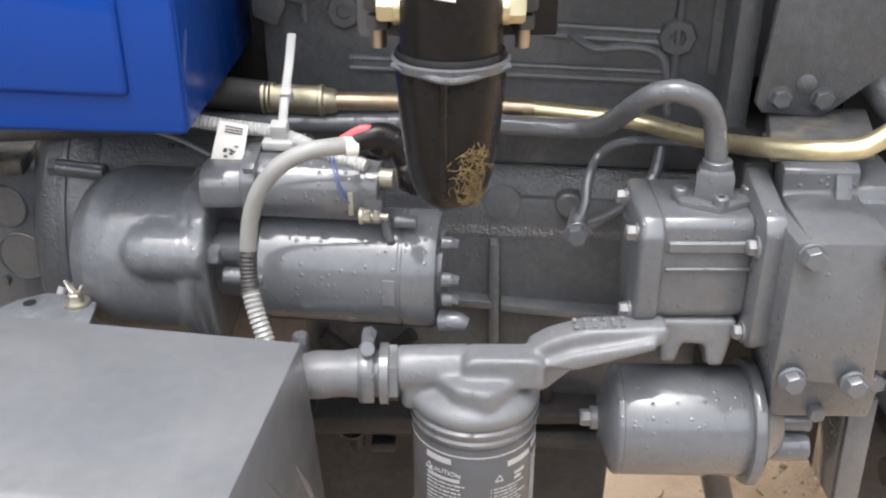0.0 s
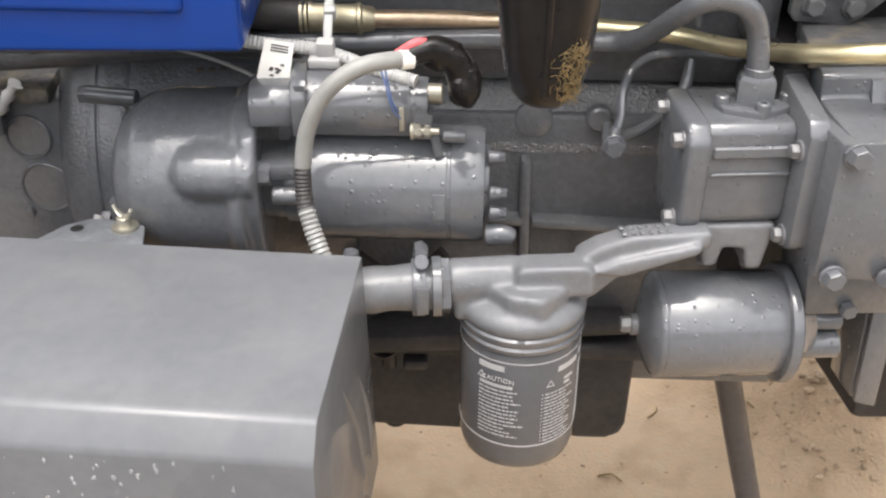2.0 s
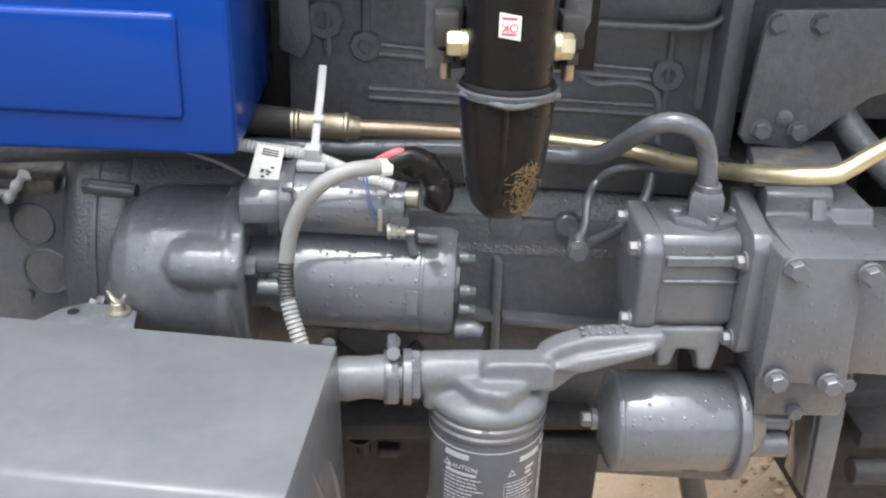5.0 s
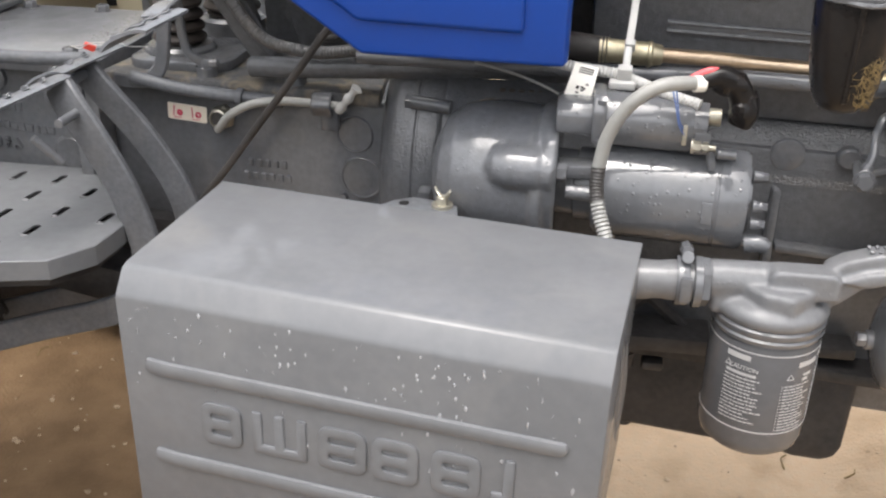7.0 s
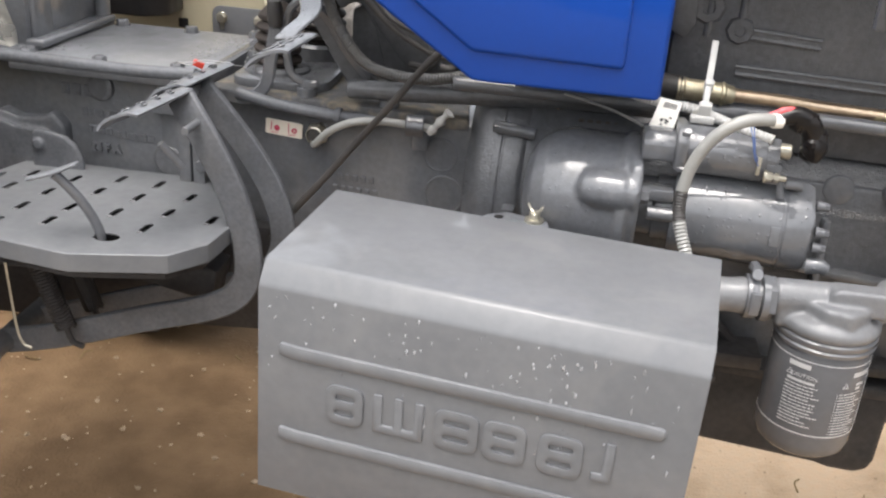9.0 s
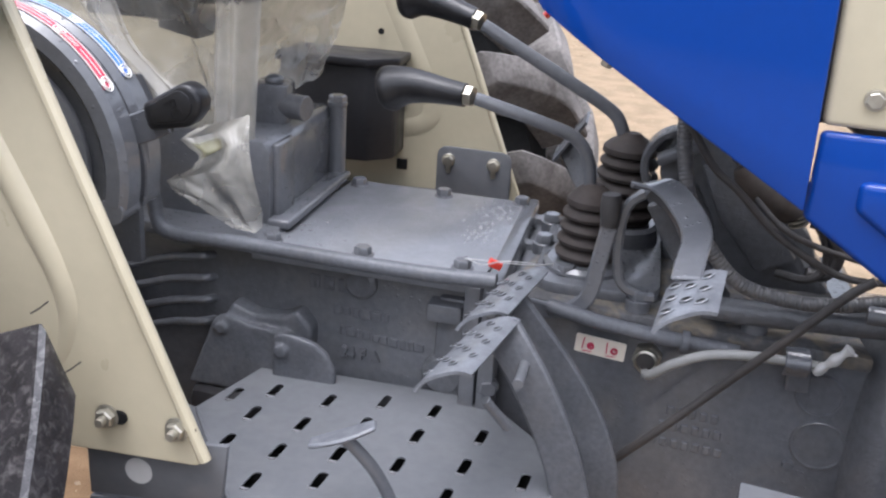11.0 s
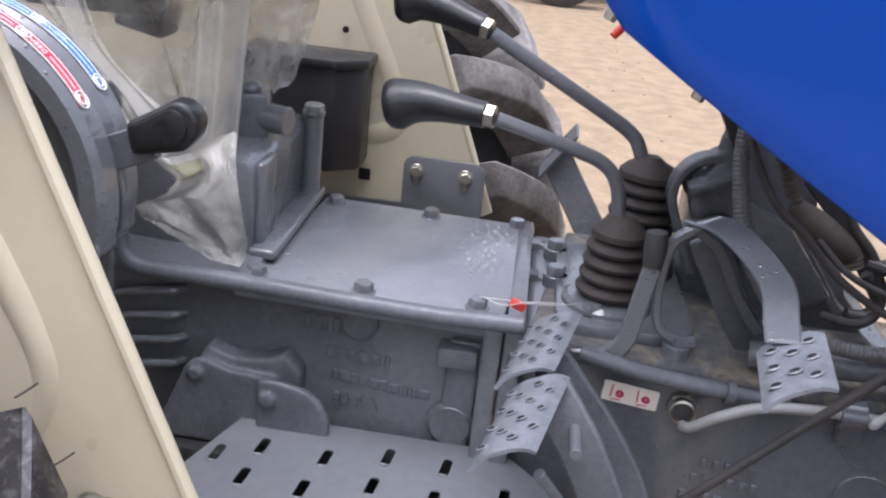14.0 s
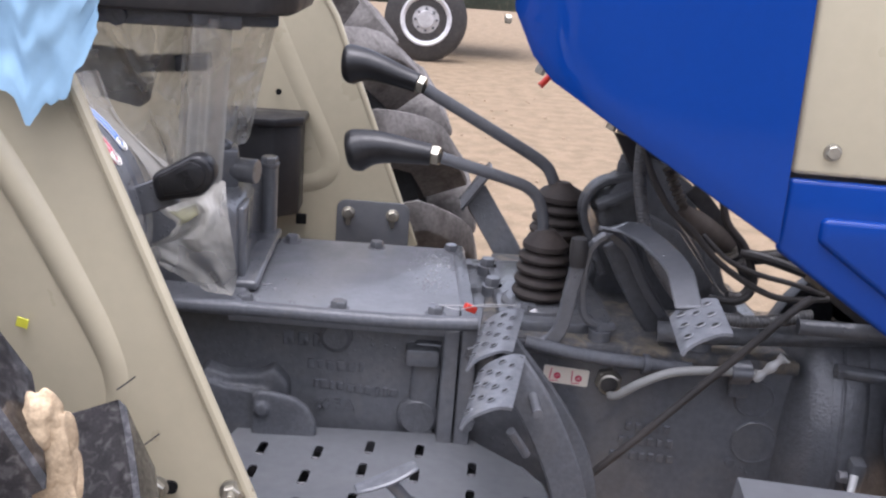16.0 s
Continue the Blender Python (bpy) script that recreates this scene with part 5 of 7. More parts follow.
# water beads
s = Solid()
rng = random.Random(21)
for k in range(120):
    u = rng.random()
    x = rng.uniform(0.008, BX - 0.008)
    z = BZ1 - 0.03 - abs(rng.gauss(0, 0.055))
    if z < BZ0 + 0.01:
        continue
    r = rng.choice((0.0006, 0.0008, 0.0010, 0.0013, 0.0016, 0.0020))
    bm = bmesh.new()
    bmesh.ops.create_icosphere(bm, subdivisions=1, radius=r)
    bm.transform(BM @ Matrix.Translation((x, 0.0, z)) @ Matrix.Diagonal((0.8, 0.5, rng.uniform(1.0, 2.2), 1)))
    me = bpy.data.meshes.new("drop")
    bm.to_mesh(me)
    bm.free()
    s.bm.from_mesh(me)
    bpy.data.meshes.remove(me)
drops = part("water_bead", s, DROP, bbox, "rain beads on the front of the box")
drops["kind"] = "stuff"
# slanting pressings on the end of the box
for line in (((0.088, 0.735), (0.150, 0.640), (0.190, 0.540)), ((0.160, 0.690), (0.205, 0.610), (0.225, 0.530))):
    s = Solid()
    s.tube([BM @ V(BX - 0.0020, y, z) for y, z in line], lambda k: 0.0045 * math.sin(math.pi * (0.1 + 0.8 * k)), 12)
    part("end_rib", s, SHEET, bbox)
# hold-down tab with wing nut behind the lid
s = Solid()
s.prism([(-0.385, 0.655), (-0.372, 0.672), (-0.355, 0.695), (-0.335, 0.706), (-0.305, 0.70), (-0.288, 0.69), (-0.283, 0.655)], 0.745, 0.749, plane="xy", bevel=0.001)
tab = part("hold_down_tab", s, PAD, bbox, "grey hold-down tab with a hole")
s = Solid()
s.cyl((-0.303, 0.686, 0.748), (-0.303, 0.686, 0.760), 0.006)
s.lathe([(0, 0.011), (0.003, 0.011)], (-0.303, 0.686, 0.749), (0, 0, 1), 20)
s.strap([(-0.303, 0.686, 0.760), (-0.298, 0.683, 0.763), (-0.2945, 0.681, 0.769)], 0.005, 0.0025, (0, 1, 0.2), 3, 0.001)
s.strap([(-0.303, 0.686, 0.760), (-0.308, 0.689, 0.763), (-0.3115, 0.691, 0.769)], 0.005, 0.0025, (0, 1, 0.2), 3, 0.001)
part("wing_nut", s, ZINC, bbox, "bright wing nut")
# black disc laid on the tab, painting the shade in its hole
s = Solid()
s.lathe([(0.0001, 0.0), (0.0003, 0.0055), (0.0006, 0.0055), (0.0006, 0)], (-0.343, 0.688, 0.749), (0, 0, 1), 16)
part("tab_hole", s, DARK, bbox)
s = Solid()
s.tube([(-0.352, 0.775, 0.715), (-0.358, 0.765, 0.700), (-0.366, 0.755, 0.690), (-0.376, 0.745, 0.684)], lambda k: 0.0045 - 0.002 * k, 10)
part("white_strap", s, PALE, housing, "pale strap end at the housing lug")
s = Solid()
s.tube([(-0.285, 0.790, 0.872), (-0.255, 0.780, 0.868), (-0.225, 0.770, 0.862), (-0.198, 0.755, 0.855), (-0.180, 0.745, 0.846)], 0.0016, 8)
part("thin_wire", s, CABLE, tractor, "thin pale wire below the side box")
s = Solid()
s.bolt((-0.349, 0.798, 0.700), (-1, 0.1, 0), 0.0075, 0.008)
part("lug_nut", s, BOLT, housing, "bright nut on the housing lug")

# ---- blue side panels and cream cowl ----
s = Solid()
out = [(-0.1885, 0.903), (-0.1885, 1.0505), (-0.511, 1.0505), (-0.512, 0.982), (-0.386, 0.900)]
s.prism(out, 0.0, 0.010, bevel=0.005, seg=3, m=Matrix.Translation((0, 0.668, 0)), slope=SL, x0=-0.187)
s.prism([(0.672, 0.906), (0.672, 1.044), (1.0, 1.044), (1.0, 0.906)], -0.195, -0.187, plane="yz", bevel=0.003)
s.prism([(-0.19, 0.676), (-0.19, 0.99), (-0.30, 0.99), (-0.385, 0.70)], 0.9045, 0.9105, plane="xy", bevel=0.002)
lowp = part("lower_side_panel", s, BLUE, tractor, "glossy blue pressed steel side box")
s = Solid()
emb = [(-0.228, 0.932), (-0.228, 1.017), (-0.478, 1.017), (-0.478, 0.994), (-0.388, 0.933)]
s.prism(emb, -0.006, 0.006, bevel=0.0058, seg=4, m=Matrix.Translation((0, 0.668, 0)), slope=SL, x0=-0.187)
part("pressed_field", s, BLUE, lowp)

s = Solid()
bm = bmesh.new()


def up_y(x):
    k = (-0.516 - x) / 0.24
    return 0.697 + 0.03 * k + 0.045 * max(0.0, k - 0.65) ** 2 * 8


rows_u, cols_u = 14, 10
gridp = []
for i in range(rows_u + 1):
    k = i / rows_u
    x = -0.514 - 0.252 * k
    low = 0.990 + (0.590 * (-0.516 - x) if x > -0.742 else 0.1335 + 2.2 * (-0.742 - x))
    gridp.append([bm.verts.new((x - 0.006 * (j / cols_u), up_y(x) + 0.010 * (j / cols_u) ** 2, low + (1.33 - low) * j / cols_u)) for j in range(cols_u + 1)])
for i in range(rows_u):
    for j in range(cols_u):
        bm.faces.new((gridp[i][j], gridp[i + 1][j], gridp[i + 1][j + 1], gridp[i][j + 1]))
bmesh.ops.recalc_face_normals(bm, faces=bm.faces)
bmesh.ops.solidify(bm, geom=bm.faces[:], thickness=0.008)
s.join(bm, 0.0025)
upp = part("dash_side_panel", s, BLUE, tractor, "glossy blue dash side panel with a slanting lower edge")
# void-black block paints the unlit space behind the panel
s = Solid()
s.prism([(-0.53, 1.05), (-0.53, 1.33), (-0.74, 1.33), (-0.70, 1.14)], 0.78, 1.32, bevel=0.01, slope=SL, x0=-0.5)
part("dash_body", s, DARK, tractor, "dash body behind the blue panel, blackened for shade")
# near-black mass added to keep the space under the dash dark
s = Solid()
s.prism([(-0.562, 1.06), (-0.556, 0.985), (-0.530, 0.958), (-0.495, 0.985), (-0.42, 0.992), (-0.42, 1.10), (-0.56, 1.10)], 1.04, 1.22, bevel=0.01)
part("column_shroud", s, SUMP, tractor, "added dark mass below the dash")
s = Solid()
for x, z in ((-0.672, 1.083), (-0.737, 1.125)):
    s.bolt((x, up_y(x) + 0.014, z + 0.002), (-0.4, 0, -1), 0.005, 0.007)
s.bolt((-0.772, 0.757, 1.168), (-1, -0.2, 0), 0.0042, 0.004)
parts("panel_screw", s, ZINC, upp, "small bright screw under the panel edge")
s = Solid()
s.cyl((-0.722, 0.80, 1.117), (-0.7325, 0.7965, 1.1055), 0.0032)
part("red_plug", s, REDPL, upp, "small red plastic plug")

s = Solid()
s.prism([(-0.511, 1.0545), (-0.187, 1.0545), (-0.187, 1.33), (-0.517, 1.33)], 0.0, 0.012, bevel=0.005, seg=3, m=Matrix.Translation((0, 0.668, 0)), slope=SL, x0=-0.187)
cowl = part("cowl_panel", s, CREAM, tractor, "cream painted cowl panel above the blue box")
s = Solid()
s.bolt((-0.480, 0.7005, 1.077), OUT, 0.0065, 0.003, 0.0078)
part("cowl_bolt", s, ZINC, cowl, "flat bright bolt head")
s = Solid()
s.prism(rounded(-0.432, 1.125, -0.22, 1.30, 0.02), -0.003, 0.004, bevel=0.0025, m=Matrix.Translation((0, 0.668, 0)), slope=SL, x0=-0.187)
part("cowl_pressing", s, CREAM, cowl)
# bonnet stays out of view; added to shade the engine below
s = Solid()
s.prism([(-0.18, 1.15), (0.85, 1.15), (0.85, 1.36), (-0.18, 1.36)], 0.70, 0.712, bevel=0.004, slope=SL, x0=-0.187)
s.prism([(-0.18, 1.352), (0.85, 1.352), (0.85, 1.364), (-0.18, 1.364)], 0.71, 1.40, bevel=0.004, slope=SL, x0=-0.187)
part("bonnet", s, CREAM, tractor, "unseen cream bonnet added to shade the engine")

# ---- clutch housing and gearbox ----
GS = -0.075


def on_clutch(x, z, d=0.0):
    return (x, 0.893 - 0.11 * (x + 0.65) - d, z)


s = Solid()
s.prism([(-0.765, 0.50), (-0.375, 0.45), (-0.375, 0.80), (-0.56, 0.80), (-0.765, 0.80)], 0.893, 1.20, bevel=0.012, seg=3, slope=-0.11, x0=-0.65)
clutch = part("clutch_housing", s, CAST, tractor, "grey cast clutch housing")
s = Solid()
for x, z, r in ((-0.436, 0.755, 0.024), (-0.428, 0.700, 0.028)):
    s = Solid()
    s.lathe([(-0.002, r), (0.0022, r - 0.001), (0.003, r - 0.002), (0.0026, r - 0.0035), (0.0012, r - 0.004), (0.0012, 0)], on_clutch(x, z), (-0.11, -1, 0), 32)
    part("housing_boss", s, CAST, clutch, "flat round cast boss")
for x0, x1, z in ((-0.574, -0.528, 0.705), (-0.580, -0.518, 0.687), (-0.588, -0.512, 0.667)):
    s = Solid()
    x = x0
    while x < x1:
        s.box(on_clutch(x, z, 0.0), (0.0075, 0.005, 0.0105), (0, 0, -6))
        x += 0.0112
    cast_soft(part("casting_mark", s, CAST, clutch, "row of unreadable raised marks"), 0.0011, 4)
s = Solid()
s.lathe([(-0.002, 0.006), (0.006, 0.005), (0.006, 0)], on_clutch(-0.452, 0.672), (-0.11, -1, 0), 14)
part("casting_stud", s, CAST, clutch)
# muddy top deck of the housing
s = Solid()
s.prism([(-0.76, 0.885), (-0.40, 0.845), (-0.415, 1.0), (-0.43, 1.19), (-0.72, 1.20)], 0.796, 0.812, plane="xy", bevel=0.004)
part("housing_deck", s, MUDDY, tractor, "mud-dusted deck of the clutch housing")
s = Solid()
for x, y in ((-0.622, 0.888), (-0.508, 0.875), (-0.70, 0.93), (-0.655, 1.10), (-0.735, 1.02), (-0.735, 1.10)):
    s.cyl((x, y, 0.81), (x, y, 0.822), 0.013)
    s.bolt((x, y, 0.822), (0, 0, 1), 0.0105, 0.010, 0.0135)
parts("deck_bolt", s, CAST, clutch)

s = Solid()
s.prism([(-1.35, 0.50), (-0.785, 0.50), (-0.785, 0.80), (-0.80, 0.808), (-1.35, 0.808)], 0.914, 1.175, bevel=0.008, slope=GS, x0=-0.9)
s.prism([(-0.800, 0.52), (-0.782, 0.52), (-0.782, 0.815), (-0.800, 0.815)], 0.885, 1.20, bevel=0.003, slope=GS, x0=-0.9)
s.prism([(-0.780, 0.52), (-0.762, 0.52), (-0.762, 0.822), (-0.780, 0.822)], 0.885, 1.20, bevel=0.003, slope=GS, x0=-0.9)
gear = part("gearbox", s, CAST, tractor, "grey cast gearbox with raised casting marks")
s = Solid()


def on_gear(x, z, d=0.0):
    return (x, 0.914 + GS * (x + 0.9) - d, z)


for x, z, r in ((-0.822, 0.694, 0.026), (-0.923, 0.787, 0.020)):
    s = Solid()
    s.lathe([(-0.004, r), (0.006, r - 0.001), (0.010, r - 0.006), (0.010, 0)], on_gear(x, z), (GS, -1, 0), 24)
    part("gearbox_boss", s, ROUGH, gear, "rough round boss")
s = Solid()
s.prism([(-0.838, 0.60), (-0.805, 0.60), (-0.798, 0.79), (-0.832, 0.79)], 0.905, 0.93, bevel=0.006, slope=GS, x0=-0.9)
s.box(on_gear(-0.822, 0.775, 0.008), (0.04, 0.03, 0.022), bevel=0.005)
part("gearbox_rib", s, CAST, gear)
marks = random.Random(17)
for x0, x1, z, drop in ((-0.955, -0.888, 0.7485, 0.0), (-0.948, -0.852, 0.7235, 0.05)):
    s = Solid()
    x = x0
    while x < x1:
        wide = marks.uniform(0.005, 0.010)
        s.box(on_gear(x + wide / 2, z - drop * (x - x0) + marks.uniform(-0.0008, 0.0008), 0.0), (wide, 0.005, marks.uniform(0.0095, 0.0125)), (0, marks.uniform(-6, 6), -4))
        x += wide + marks.uniform(0.0022, 0.0035)
    cast_soft(part("casting_mark", s, CAST, gear, "row of unreadable raised marks"), 0.0011, 4)
s = Solid()
for x in (-0.979, -0.9615, -0.944):
    s.box(on_gear(x, 0.779, 0.0), (0.0125, 0.006, 0.0165), (0, 0, -4))
    s.box(on_gear(x + 0.0035, 0.7775, 0.003), (0.0045, 0.004, 0.0060), (0, 0, -4))
cast_soft(part("casting_mark", s, GREY, gear, "three plain raised casting marks"), 0.0011, 4)
part("casting_word", lettering("24 F A", 0.0175, facing(on_gear(-0.922, 0.698, 0.0015), (1, GS, 0), (0, 0, 1)), 0.0040, 0.0006), GREY, gear, "raised letters 24 F A")
# rear axle trumpet fins
s = Solid()
s.lathe([(0, 0.11), (0.02, 0.12), (0.30, 0.10), (0.32, 0.08)], (-1.30, 0.94, 0.66), OUT, 40)
for k in range(4):
    z = 0.789 - k * 0.0275
    s.tube([(-1.26, 0.945, z - 0.045), (-1.20, 0.928, z - 0.022), (-1.159, 0.921, z - 0.007), (-1.119, 0.920, z), (-1.105, 0.934, z)], 0.0050, 10)
parts("rear_axle_housing", s, CAST, tractor, "finned grey rear axle housing")

s = Solid()
s.prism([(-1.045, 0.892), (-0.785, 0.878), (-0.760, 1.175), (-1.02, 1.185)], 0.806, 0.821, plane="xy", bevel=0.003)
cover = part("gearbox_cover", s, COVER, tractor, "wet flat grey gearbox cover plate with corner bolts")
s = Solid()
for x, y in ((-1.004, 1.162), (-0.886, 1.158), (-0.782, 1.163), (-1.030, 0.918), (-0.922, 0.913), (-0.810, 0.913)):
    s.bolt((x, y, 0.820), (0, 0, 1), 0.0098, 0.009, 0.0125)
parts("cover_bolt", s, GREY, cover)
s = Solid()
for y in (1.06, 1.16):
    s.bolt((-0.762, y, 0.80), (1, 0, 0), 0.010, 0.009, 0.012)
    s.cyl((-0.755, y, 0.80), (-0.735, y, 0.80), 0.006)
s.bolt((-0.768, 0.885, 0.79), (0.2, -1, 0), 0.010, 0.010, 0.012)
s.bolt((-0.768, 0.885, 0.70), (0.2, -1, 0), 0.010, 0.010, 0.012)
parts("joint_bolt", s, CAST, gear)

s = Solid()
flecks = random.Random(12)
for cx, cy, ax, ay, count in ((-0.800, 1.115, 0.016, 0.030, 150), (-0.812, 1.030, 0.012, 0.026, 100), (-1.00, 0.955, 0.02, 0.03, 25)):
    for k in range(count):
        x, y, r = flecks.gauss(cx, ax), flecks.gauss(cy, ay), flecks.choice((0.0006, 0.0008, 0.0012, 0.0016, 0.0022))
        if not (0.905 < y < 1.165 and -1.02 < x < -0.772):
            continue
        s.prism([(x + r * math.cos(a) * flecks.uniform(0.5, 1.3), y + 1.7 * r * math.sin(a) * flecks.uniform(0.5, 1.3)) for a in (0, 0.9, 1.8, 2.7, 3.6, 4.5, 5.4)], 0.8212, 0.8212 + 0.0001 * (2 + k % 3), plane="xy")
tagged(part("dried_smear", s, film("dried_soap_smear", (0.42, 0.42, 0.43), 0.80), cover, "whitish dried smear"), "whitish dried smear", kind="stuff")

# lift housing
s = Solid()
s.prism([(-1.30, 0.815), (-1.045, 0.815), (-1.045, 0.915), (-1.055, 0.925), (-1.30, 0.925)], 0.945, 1.17, bevel=0.006, slope=GS, x0=-1.0)
s.prism([(-1.30, 0.812), (-1.03, 0.812), (-1.03, 0.828), (-1.30, 0.828)], 0.895, 1.19, bevel=0.005, slope=GS, x0=-1.0)
lift = part("lift_housing", s, GREY, tractor, "grey cast hydraulic lift housing")
s = Solid()
s.lathe([(0.82, 0.012), (0.925, 0.012), (0.927, 0.0135), (0.931, 0.0135)], (-1.038, 1.165, 0), (0, 0, 1), 20)
s.bolt((-1.038, 1.165, 0.930), (0, 0, 1), 0.012, 0.010)
s.box((-1.034, 1.06, 0.830), (0.028, 0.23, 0.012), bevel=0.004, seg=3)
s.box((-1.043, 0.985, 0.872), (0.010, 0.05, 0.098), bevel=0.004, seg=3)
part("corner_post", s, GREY, lift)
s = Solid()
s.cyl((-1.10, 1.06, 0.945), (-1.037, 1.045, 0.945), 0.0155)
s.box((-1.085, 1.06, 0.945), (0.045, 0.05, 0.055), (0, 0, 10), 0.006)
s.blob((-1.08, 1.05, 0.975), (0.012, 0.012, 0.008))
part("control_valve", s, CAST, lift, "round control valve boss")

# pipe along the gearbox
s = Solid()
s.tube([(-1.165, 0.895, 1.0), (-1.160, 0.89, 0.92), (-1.155, 0.885, 0.86), (-1.145, 0.882, 0.834), (-1.118, 0.88, 0.828), (-1.034, 0.876, 0.829), (-0.926, 0.870, 0.828), (-0.846, 0.866, 0.828), (-0.765, 0.864, 0.831)], 0.0085, 16)
part("side_pipe", s, DULL, tractor, "grey painted pipe running along the gearbox")
s = Solid()
s.tube([(-0.71, 0.866, 0.812), (-0.691, 0.864, 0.809), (-0.648, 0.862, 0.802), (-0.574, 0.860, 0.796), (-0.52, 0.858, 0.794)], 0.0078, 16)
s.cyl((-0.576, 0.860, 0.796), (-0.568, 0.860, 0.7955), 0.0115)
part("front_pipe", s, DULL, tractor, "grey pipe along the clutch housing")

# decal, switch and white hose
s = Solid()
D = facing(on_clutch(-0.654, 0.762, 0.0022), (1, -0.11, 0), (0, 0, 1)) @ Matrix.Rotation(radians(-3), 4, "Z")
s.prism(rounded(-0.0265, -0.0105, 0.0265, 0.0105, 0.002, 2), 0, 0.0006, plane="xy", m=D)
part("warning_decal", s, LAMINATE, clutch, "cream decal with two red lever symbols")
s = Solid()
for x in (-0.014, 0.011):
    s.lathe([(0.0005, 0.0040), (0.0012, 0.0040), (0.0012, 0.0019), (0.0006, 0.0019)], D @ V(x + 0.004, -0.001, 0), (D.to_3x3() @ V(0, 0, 1)), 18)
    s.box(D @ V(x - 0.004, 0.001, 0.001), (0.0012, 0.0008, 0.013), (0, 8 if x < 0 else 0, 0))
    s.box(D @ V(x + 0.001, -0.0075, 0.001), (0.010, 0.0008, 0.0008))
part("decal_symbols", s, REDSTRIPE, clutch, "red printed lever symbols")
s = Solid()
hx = on_clutch(-0.605, 0.762)
s.bolt(hx, (-0.11, -1, 0), 0.0155, 0.010)
s.lathe([(0.008, 0.0125), (0.017, 0.0125), (0.018, 0.0105), (0.014, 0.0095)], hx, (-0.11, -1, 0), 24)
part("safety_switch", s, ZINC, clutch, "bright round safety switch")
s = Solid()
s.lathe([(0.010, 0.0), (0.0155, 0.0095), (0.016, 0.0)], hx, (-0.11, -1, 0), 20)
part("switch_core", s, RUBBER, clutch)
s = Solid()
s.tube([(-0.606, 0.866, 0.752), (-0.60, 0.856, 0.757), (-0.58, 0.843, 0.779), (-0.549, 0.838, 0.796), (-0.51, 0.836, 0.802), (-0.47, 0.845, 0.798), (-0.44, 0.85, 0.795)], 0.0050, 14)
hose = part("drain_hose", s, CABLE, tractor, "pale grey flexible hose arched over the housing")
s = Solid()
s.strap([(-0.468, 0.845, 0.784), (-0.468, 0.836, 0.798), (-0.468, 0.846, 0.8095), (-0.468, 0.862, 0.806)], 0.024, 0.003, (1, 0, 0))
s.box((-0.462, 0.858, 0.778), (0.022, 0.014, 0.03), bevel=0.003)
part("hose_clip", s, CAST, hose)
s = Solid()
s.tube([(-0.450, 0.848, 0.790), (-0.437, 0.842, 0.806), (-0.425, 0.838, 0.822)], lambda k: 0.0050 + 0.0012 * math.sin(14 * k), 10)
s.strap([(-0.43, 0.84, 0.815), (-0.418, 0.836, 0.818)], 0.004, 0.003, (0, 1, 0), 1)
part("plug_connector", s, PALE, hose, "pale plug connector")
# diagonal cable, black tube and grey conduit
s = Solid()
s.tube([(-0.43, 0.787, 0.91), (-0.449, 0.79, 0.892), (-0.49, 0.80, 0.838), (-0.539, 0.812, 0.775), (-0.58, 0.822, 0.722), (-0.61, 0.83, 0.685), (-0.626, 0.834, 0.665), (-0.643, 0.838, 0.643), (-0.66, 0.84, 0.62)], lambda k: 0.0044 if k < 0.78 else (0.0056 if k < 0.82 else 0.0022), 12)
part("control_cable", s, RUBBER, tractor, "thin dark control cable running down to the brakes")
s = Solid()
s.tube([(-0.56, 0.875, 0.830), (-0.511, 0.866, 0.834), (-0.404, 0.855, 0.842), (-0.277, 0.845, 0.852), (-0.16, 0.825, 0.857)], 0.0125, 16)
part("black_pipe", s, BLOCK, tractor, "dark pipe over the flywheel housing")
s = Solid()
s.tube([(-0.600, 0.89, 1.08), (-0.602, 0.887, 1.02), (-0.598, 0.878, 0.98), (-0.588, 0.866, 0.94), (-0.569, 0.856, 0.905), (-0.535, 0.850, 0.870), (-0.49, 0.848, 0.859), (-0.45, 0.846, 0.860), (-0.40, 0.845, 0.870)], 0.0070, 14, ribs=0.0004, pitch=0.004)
part("loom_conduit", s, CONDUIT, tractor, "grey corrugated conduit curving under the dash")
s = Solid()
s.tube([(-0.61, 0.86, 1.05), (-0.598, 0.85, 1.016), (-0.573, 0.85, 0.979), (-0.546, 0.85, 0.957), (-0.509, 0.85, 0.922), (-0.465, 0.85, 0.896), (-0.431, 0.85, 0.886), (-0.383, 0.85, 0.889)], 0.0036, 10)
s.tube([(-0.53, 0.86, 0.95), (-0.502, 0.85, 0.927), (-0.468, 0.85, 0.913), (-0.422, 0.85, 0.903), (-0.388, 0.85, 0.893)], 0.0030, 10)
s.tube([(-0.50, 0.90, 0.98), (-0.49, 0.90, 0.954), (-0.465, 0.90, 0.926), (-0.449, 0.90, 0.884), (-0.463, 0.90, 0.863), (-0.49, 0.92, 0.858)], 0.0045, 10)
s.tube([(-0.47, 0.90, 0.922), (-0.44, 0.89, 0.918), (-0.40, 0.88, 0.908)], 0.006, 10)
parts("hanging_wire", s, RUBBER, tractor, "dark wire hanging under the dash")
s = Solid()
s.tube([(-0.566, 0.90, 1.013), (-0.553, 0.90, 0.987), (-0.544, 0.90, 0.972)], 0.0055, 12, ribs=0.0018, pitch=0.006)
part("coil_spring", s, RUST, tractor, "small brownish coil spring")
s = Solid()
